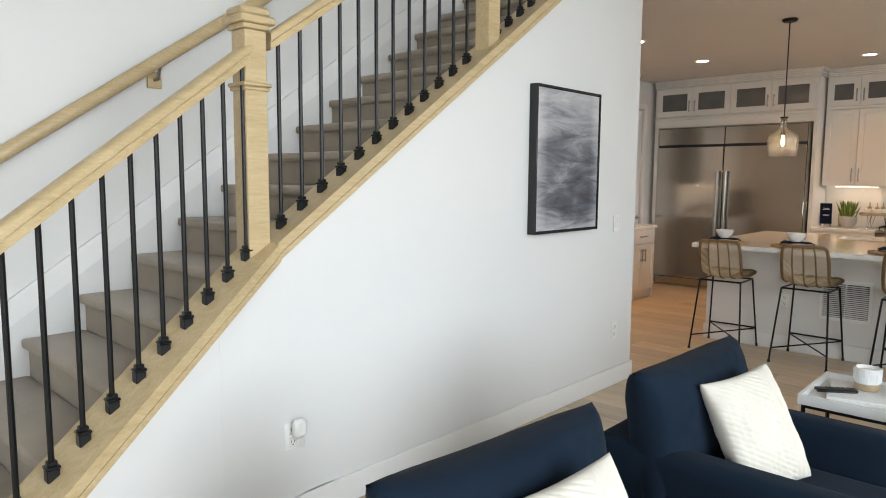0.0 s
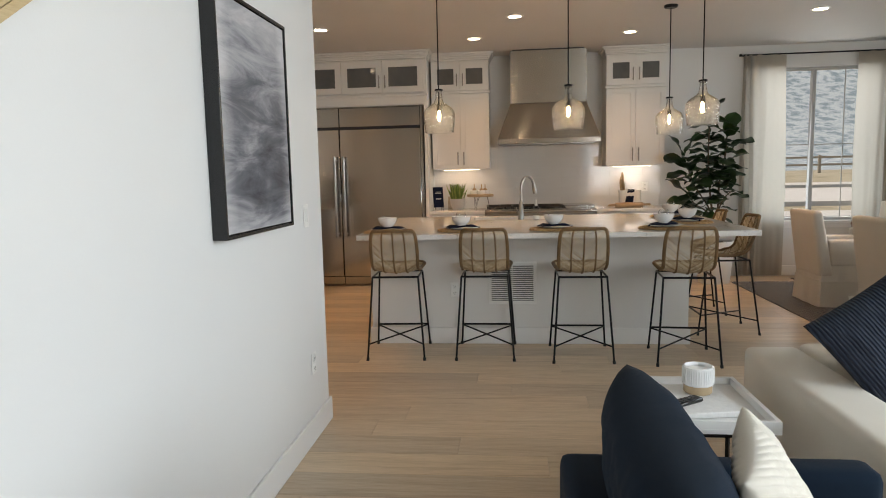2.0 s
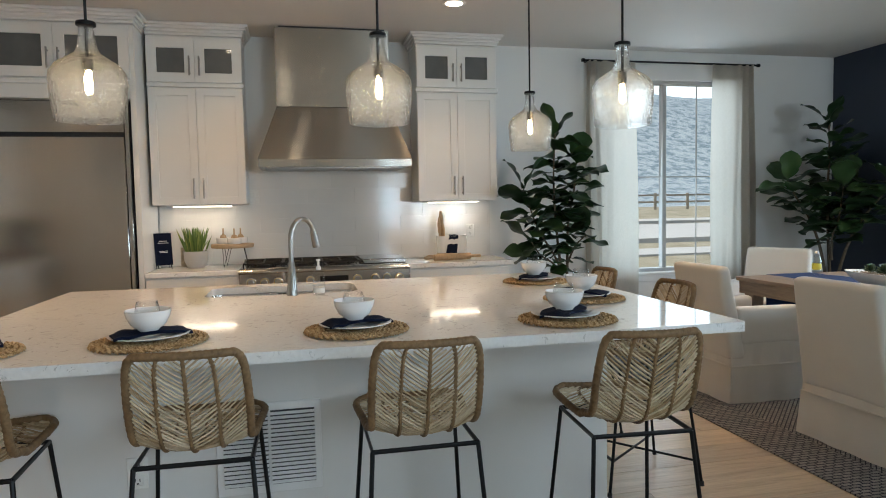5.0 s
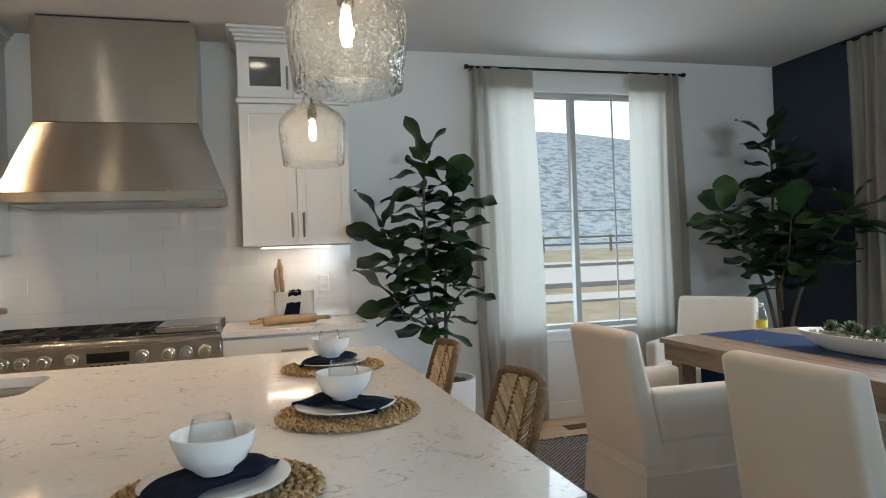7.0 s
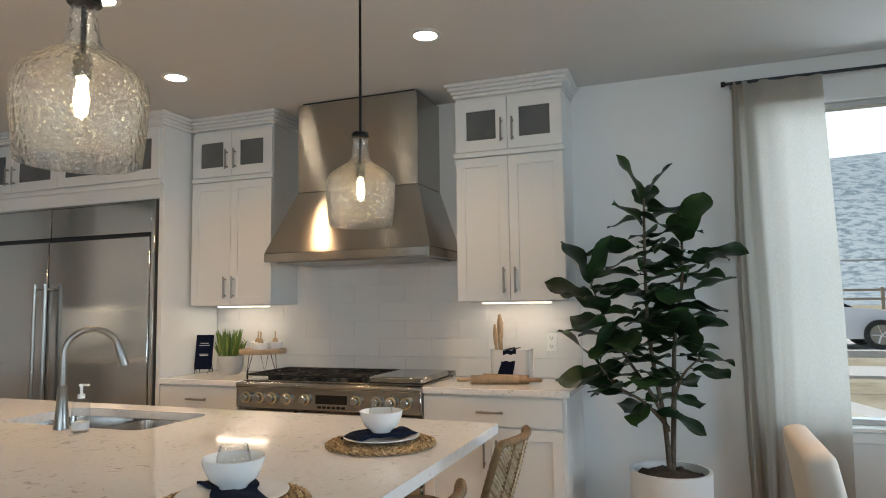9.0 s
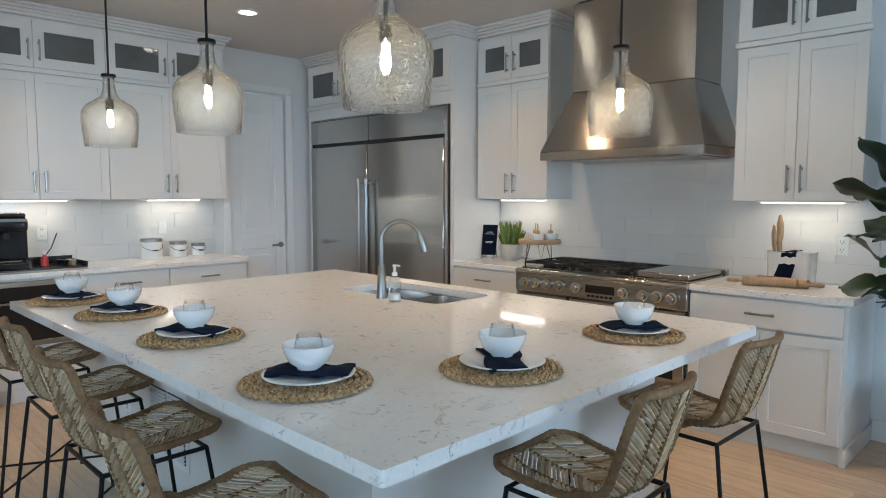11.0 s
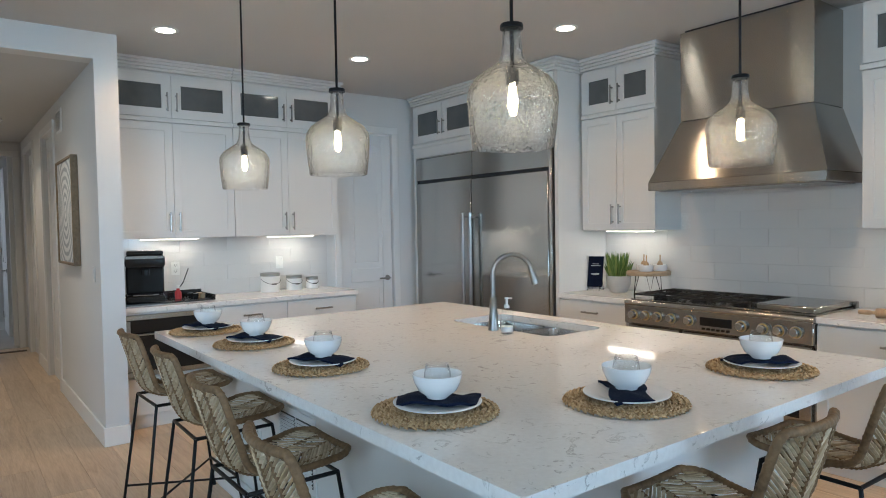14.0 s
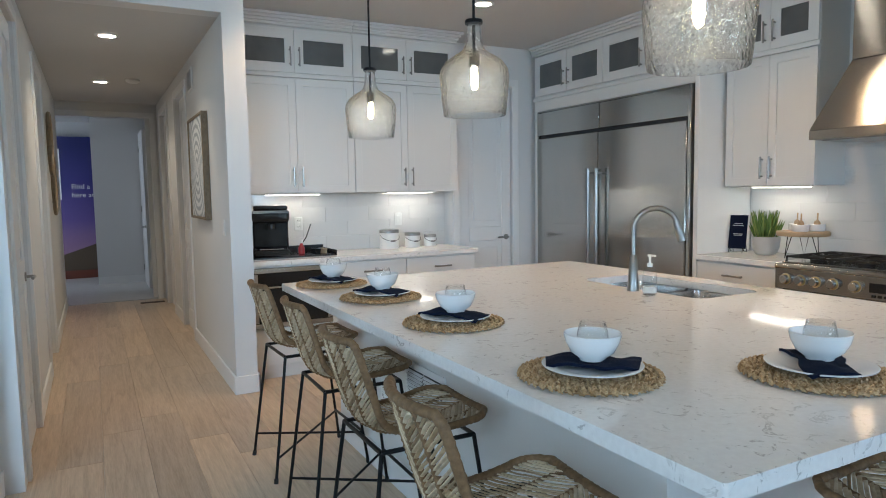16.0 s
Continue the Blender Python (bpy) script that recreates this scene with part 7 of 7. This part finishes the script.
# coffee corner
ctray = thing("coffee_tray", "black coffee station tray", "tray", (6.70, 4.78, CT))
part("tray", boxes((-0.34, -0.17, 0, 0.34, 0.17, 0.012), (-0.34, -0.17, 0.0125, -0.33, 0.17, 0.045), (0.33, -0.17, 0.0125, 0.34, 0.17, 0.045), (-0.3295, 0.16, 0.0125, 0.3295, 0.17, 0.07), bev=0.002), "black_plastic", ctray)
brewer = thing("coffee_maker", "black and silver single-cup coffee maker on a tray", "coffee maker", (6.55, 4.78, CT + 0.0125), -12)
brewer.matrix_basis = brewer.matrix_basis @ Matrix.Scale(1.14, 4)
part("base", boxes((-0.12, -0.15, 0, 0.12, 0.13, 0.05), bev=0.012), "black_plastic", brewer)
part("tower", boxes((-0.12, 0.0, 0.0505, 0.12, 0.13, 0.26), bev=0.012), "black_plastic", brewer)
bm = bmesh.new()
bx(bm, -0.125, -0.15, 0.235, 0.125, 0.13, 0.325, 0.03, 3)
bx(bm, -0.115, -0.13, 0.322, 0.115, 0.12, 0.352, 0.014, 2)
part("head", bm, "black_plastic", brewer)
part("silver_band", boxes((-0.118, -0.154, 0.30, 0.118, -0.1495, 0.318)), "chrome", brewer)
part("silver_side", boxes((-0.124, -0.11, 0.06, -0.1205, 0.11, 0.225)), "chrome", brewer)
part("spout", rods([[(0, -0.08, 0.19), (0, -0.08, 0.225)]], 0.03, 16), "black_plastic", brewer)
part("drip_tray", boxes((-0.08, -0.145, 0.0505, 0.08, -0.01, 0.058), bev=0.002), "chrome", brewer)
part("water_tank", boxes((-0.205, -0.12, 0.06, -0.1255, 0.11, 0.285), bev=0.012), "smoke_plastic", brewer)
part("tank_base", boxes((-0.20, -0.12, 0.0, -0.1255, 0.11, 0.0595), bev=0.006), "chrome", brewer)
part("power_cord", rods([[(0.12, 0.1, 0.05), (0.2, 0.2, 0.03), (0.26, 0.27, 0.1), (0.30, 0.30, 0.2)]], 0.004, 6), "black_plastic", brewer)
sc = thing("syrup_bottle", "small red-capped syrup bottle on the tray", "bottle", (6.80, 4.80, CT + 0.0125))
bm = bmesh.new()
lathe(bm, [(0, 0), (0.025, 0), (0.026, 0.05), (0.012, 0.075), (0.012, 0.085), (0, 0.085)], 16)
part("bottle", bm, "red_plastic", sc)
bm = bmesh.new()
lathe(bm, [(0, 0.0855), (0.013, 0.0855), (0.013, 0.11), (0, 0.11)], 12)
part("cap", bm, "plastic_white", sc)
for i, (x, y) in enumerate(((6.92, 4.73), (6.96, 4.78), (6.90, 4.80), (6.97, 4.72))):
    bm = bmesh.new()
    lathe(bm, [(0, 0), (0.017, 0), (0.023, 0.038), (0.024, 0.04), (0, 0.041)], 16)
    solid("coffee_pod", bm, "kraft" if i % 2 else "black_plastic", "single-serve coffee pod in the tray", "coffee pod", (x, y, CT + 0.0125), group="coffee pods")


def canister(at, r, h):
    c = thing("canister", "cream enamel canister with a metal lid and wire handle", "canister", at, group="canisters on the counter")
    bm = bmesh.new()
    lathe(bm, [(0, 0), (r, 0), (r + 0.002, 0.004), (r, 0.008), (r, h - 0.03), (r - 0.003, h - 0.028), (0, h - 0.028)], 32)
    part("can", bm, "pot_white", c)
    bm = bmesh.new()
    lathe(bm, [(0, h - 0.0275), (r + 0.003, h - 0.0275), (r + 0.003, h - 0.004), (r, h), (0, h)], 32)
    part("lid", bm, "nickel", c, "dull metal lid")
    part("bail_handle", rods([[((r + 0.004) * math.cos(a), -(r + 0.004) * abs(math.sin(a)) * 1.02, h * (0.72 - 0.30 * math.sin(a))) for a in (math.pi * i / 12 for i in range(13))]], 0.002, 6), "black_metal", c)
    part("grip", rods([[(-0.02, -(r + 0.006), h * 0.43), (0.02, -(r + 0.006), h * 0.43)]], 0.006, 8), "dark_wood", c)
    return c


canister((7.64, 4.93, CT), 0.085, 0.17)
canister((7.88, 4.95, CT), 0.070, 0.135)
canister((8.07, 4.97, CT), 0.055, 0.11)

# ---- outside the dining window ----
def ground_z(x):
    return -0.25 + 0.038 * max(0, min(x - 10.2, 30)) + 0.004 * max(0, x - 40.2)


bm = bmesh.new()
xs = [-400, -20, 10.2, 16, 22, 30, 40.2, 70, 110, 160, 220, 300, 420]


def land(x, y):
    z = ground_z(x)
    if x > 100:
        k = min(1, (x - 100) / 130)
        z += 46 * k * k * (3 - 2 * k) * (0.85 + 0.3 * noise.noise(Vector((y * 0.008, 2, 0)))) + 4 * noise.noise(Vector((x * 0.02, y * 0.02, 5))) * k
    return z


rows_x = [-400, -60, 10.2] + [10.2 + 4 * i for i in range(1, 24)] + [105 + 8 * i for i in range(24)] + [420]
cols_y = [-400, -260] + [-180 + 9 * i for i in range(36)] + [220, 400]
vs = [[bm.verts.new((x, y, land(x, y) if x > 10 else -0.25)) for y in cols_y] for x in rows_x]
for i in range(len(rows_x) - 1):
    for j in range(len(cols_y) - 1):
        f = bm.faces.new((vs[i][j], vs[i + 1][j], vs[i + 1][j + 1], vs[i][j + 1]))
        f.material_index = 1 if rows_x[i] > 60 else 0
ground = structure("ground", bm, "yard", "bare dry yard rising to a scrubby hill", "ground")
ground.data.materials.append(MATS["hazy_hillside"])


def strip(name, x0, x1, material, label, category, lift=0.03):
    bm = bmesh.new()
    hull(bm, [(x0, -150, ground_z(x0) - 0.3), (x1, -150, ground_z(x1) - 0.3), (x1, 150, ground_z(x1) - 0.3), (x0, 150, ground_z(x0) - 0.3)],
         [(x0, -150, ground_z(x0) + lift), (x1, -150, ground_z(x1) + lift), (x1, 150, ground_z(x1) + lift), (x0, 150, ground_z(x0) + lift)])
    return structure(name, bm, material, label, category)


strip("road", 22.0, 29.0, "concrete", "pale sunlit street outside the window", "road", 0.02)
strip("pavement", 18.6, 19.9, "concrete", "pale concrete footpath across the yard", "pavement", 0.05)
strip("kerb", 21.7, 21.95, "concrete", "low concrete kerb along the street", "kerb", 0.14)
strip("pavement_far", 29.5, 31.0, "concrete", "far concrete footpath", "pavement", 0.12)
bm = bmesh.new()
hull(bm, [(12.5, -3.6, -0.6), (12.9, -3.9, -0.6), (19.0, -1.2, -0.6), (18.8, -0.8, -0.6)], [(12.5, -3.6, ground_z(12.5) + 0.06), (12.9, -3.9, ground_z(12.9) + 0.06), (19.0, -1.2, ground_z(19) + 0.06), (18.8, -0.8, ground_z(18.8) + 0.06)])
structure("path", bm, "concrete", "pale concrete edging across the yard", "path")
bm = bmesh.new()
hull(bm, [(430, -420, -10), (434, -420, -10), (434, 420, -10), (430, 420, -10)], [(430, -420, 260), (434, -420, 260), (434, 420, 260), (430, 420, 260)])
structure("backdrop", bm, "sky_glow", "bright hazy white sky beyond the hill", "sky")
fence = thing("fence", "dark timber rail fence beyond the street", "fence", (0, 0, 0))
for i in range(40):
    y = -60 + i * 2.4
    z = ground_z(44)
    part("post", boxes((44, y, z - 0.3, 44.14, y + 0.14, z + 1.1)), "pebble", fence)
for dz in (0.45, 0.9):
    part("fence_rail", boxes((44.03, -60, ground_z(44) + dz, 44.1, 36, ground_z(44) + dz + 0.12)), "pebble", fence)
sign = thing("utility_post", "thin metal post standing in the yard", "post", (17.0, -2.6, ground_z(17)))
part("pole", rods([[(0, 0, -0.2), (0.05, 0.05, 1.3)]], 0.03, 8), "nickel", sign)

# car parked along the street
car = thing("car", "white sedan parked along the street", "car", (23.6, -3.05, ground_z(23.6) + 0.03))


def car_ring(x, y0, y1, z0, z1):
    return [(x, y0, z0), (x, y1, z0), (x, y1, z1), (x, y0, z1)]


bm = bmesh.new()
prof = [(-2.25, 0.42, 0.62), (-2.15, 0.30, 0.74), (-1.3, 0.24, 0.90), (-0.6, 0.22, 0.95), (1.6, 0.22, 0.98), (2.1, 0.28, 0.95), (2.25, 0.42, 0.82)]
rings = []
for y, z0, z1 in prof:
    w = 0.86 if abs(y) < 1.8 else 0.76
    rings.append([bm.verts.new(p) for p in ((-w, y, z0), (w, y, z0), (w * 1.03, y, (z0 + z1) / 2), (w * 0.93, y, z1), (-w * 0.93, y, z1), (-w * 1.03, y, (z0 + z1) / 2))])
for a, b in zip(rings, rings[1:]):
    for i in range(6):
        bm.faces.new((a[i], a[(i + 1) % 6], b[(i + 1) % 6], b[i]))
bm.faces.new(rings[0][::-1])
bm.faces.new(rings[-1])
part("body", bm, "car_white", car)
bm = bmesh.new()
hull(bm, [(-0.78, -0.95, 0.93), (0.78, -0.95, 0.93), (0.78, 1.75, 0.96), (-0.78, 1.75, 0.96)], [(-0.58, -0.1, 1.40), (0.58, -0.1, 1.40), (0.58, 1.05, 1.40), (-0.58, 1.05, 1.40)])
cab = part("cabin", bm, "mirror_black", car, "dark glazed cabin")
part("roof", boxes((-0.60, -0.15, 1.395, 0.60, 1.1, 1.43), bev=0.012), "car_white", cab)
for y in (-1.42, 1.38):
    for x in (-0.84, 0.84):
        wh = part("wheel", rods([[(x - 0.10, y, 0.33), (x + 0.10, y, 0.33)]], 0.33, 28), "rubber", car)
        sx = -1 if x < 0 else 1
        part("rim", rods([[(x + sx * 0.09, y, 0.33), (x + sx * 0.112, y, 0.33)]], 0.22, 20), "nickel", wh)
        for i in range(5):
            a = i * 2 * math.pi / 5
            part("spoke", rods([[(x + sx * 0.118, y, 0.33), (x + sx * 0.118, y + 0.2 * math.cos(a), 0.33 + 0.2 * math.sin(a))]], 0.022, 6), "chrome", wh)
for x in (-0.6, 0.6):
    part("headlight", boxes((x - 0.14, -2.24, 0.60, x + 0.14, -2.10, 0.70), bev=0.02), "clear_glass", car)

# ---- pieces: floor planks and wall tiles ----
rs = random.Random(1)
PW = 0.222
plank_meshes = {}


def plank_mesh(length):
    key = round(length, 2)
    if key not in plank_meshes:
        bm = bmesh.new()
        b = 0.0016
        x1, y1 = PW - 0.001, key - 0.001
        lo = [bm.verts.new(p) for p in ((0, 0, -0.010), (x1, 0, -0.010), (x1, y1, -0.010), (0, y1, -0.010))]
        mid = [bm.verts.new(p) for p in ((0, 0, -b), (x1, 0, -b), (x1, y1, -b), (0, y1, -b))]
        hi = [bm.verts.new(p) for p in ((b, b, 0), (x1 - b, b, 0), (x1 - b, y1 - b, 0), (b, y1 - b, 0))]
        for p, q in ((lo, mid), (mid, hi)):
            for i in range(4):
                bm.faces.new((p[i], p[(i + 1) % 4], q[(i + 1) % 4], q[i]))
        bm.faces.new(hi)
        plank_meshes[key] = mesh_of("plank", bm, "oak_plank", 20)
    return plank_meshes[key]


bm_rest = bmesh.new()
n_row = 0
x = -3.6
while x < EAST - 0.01:
    y = -3.6 - rs.uniform(0, 1.7)
    end = 9.36 if 4.7 < x < 6.2 else 5.10
    near = x > 0.4
    while y < end:
        ln = 1.82
        y0, y1 = max(y, -3.6), min(y + ln, end)
        if y1 - y0 > 0.05:
            seen = near and y1 > (-0.7 if x > 5.2 else 0.8) and not (x > 6.6 and x < 8.1 and y0 > 0.65 and y1 < 3.1)
            if seen:
                ob = new("plank", plank_mesh(y1 - y0))
                ob.parent = floor
                ob.location = (x, y0, 0)
            else:
                bx(bm_rest, x, y0, -0.010, x + PW - 0.001, y1 - 0.001, 0)
        y += ln
    x += PW
rest = part("planks", bm_rest, "oak_plank", floor, "light oak planks")
tagged(rest, kind="stuff")

TW, TH, TG = 0.405, 0.1265, 0.0009
tile_meshes = {}


def tile_mesh(w, h):
    key = (round(w, 3), round(h, 3))
    if key not in tile_meshes:
        bm = bmesh.new()
        b = 0.0009
        w2, h2 = key[0] - TG, key[1] - TG
        lo = [bm.verts.new(p) for p in ((0, 0, 0), (w2, 0, 0), (w2, 0, h2), (0, 0, h2))]
        mid = [bm.verts.new(p) for p in ((0, -0.0072, 0), (w2, -0.0072, 0), (w2, -0.0072, h2), (0, -0.0072, h2))]
        hi = [bm.verts.new(p) for p in ((b, -0.008, b), (w2 - b, -0.008, b), (w2 - b, -0.008, h2 - b), (b, -0.008, h2 - b))]
        for p, q in ((lo, mid), (mid, hi)):
            for i in range(4):
                bm.faces.new((p[i], p[(i + 1) % 4], q[(i + 1) % 4], q[i]))
        bm.faces.new(hi)
        tile_meshes[key] = mesh_of("tile", bm, "tile_glaze", 20)
    return tile_meshes[key]


def tiled(name, length, top, at, rz, label):
    """Running bond from z=0.914; top(x) gives the height reached at x along the wall."""
    back = solid(name, boxes((0, -0.003, 0.9145, length, -0.0005, top(length / 2))), "grout", label, "backsplash", at, rz, kind="structure")
    z, row = 0.9165, 0
    while z < 1.70:
        x = -TW * (0.5 if row % 2 else 0)
        while x < length:
            x0, x1 = max(x, 0), min(x + TW, length)
            z1 = min(z + TH, top((x0 + x1) / 2))
            if x1 - x0 > 0.02 and z1 - z > 0.02:
                ob = new("tile", tile_mesh(x1 - x0, z1 - z))
                ob.parent = back
                ob.location = (x0, -0.0032, z)
            x += TW
        z += TH
        row += 1
    return back


tiled("backsplash_east", 2.86, lambda x: 1.70 if 0.70 < x < 2.15 else 1.418, (EAST, 2.965, 0), -90, "glazed white running-bond tile backsplash behind the range")
tiled("backsplash_north", 2.00, lambda x: 1.418, (6.295, NORTH, 0), 0, "glazed white running-bond tile backsplash behind the coffee maker")
bm = bmesh.new()
bx(bm, 0, 0, 0, 0.604, 0.302, 0.006)
entry_tile = mesh_of("tile", bm, "floor_tile", 20)
for j in range(12):
    for i in range(5):
        x0 = 3.6 + i * 0.607 + (0.3 if j % 2 else 0)
        ob = new("tile", entry_tile)
        ob.parent = entry
        ob.location = (x0, 9.37 + j * 0.305, 0.0006)
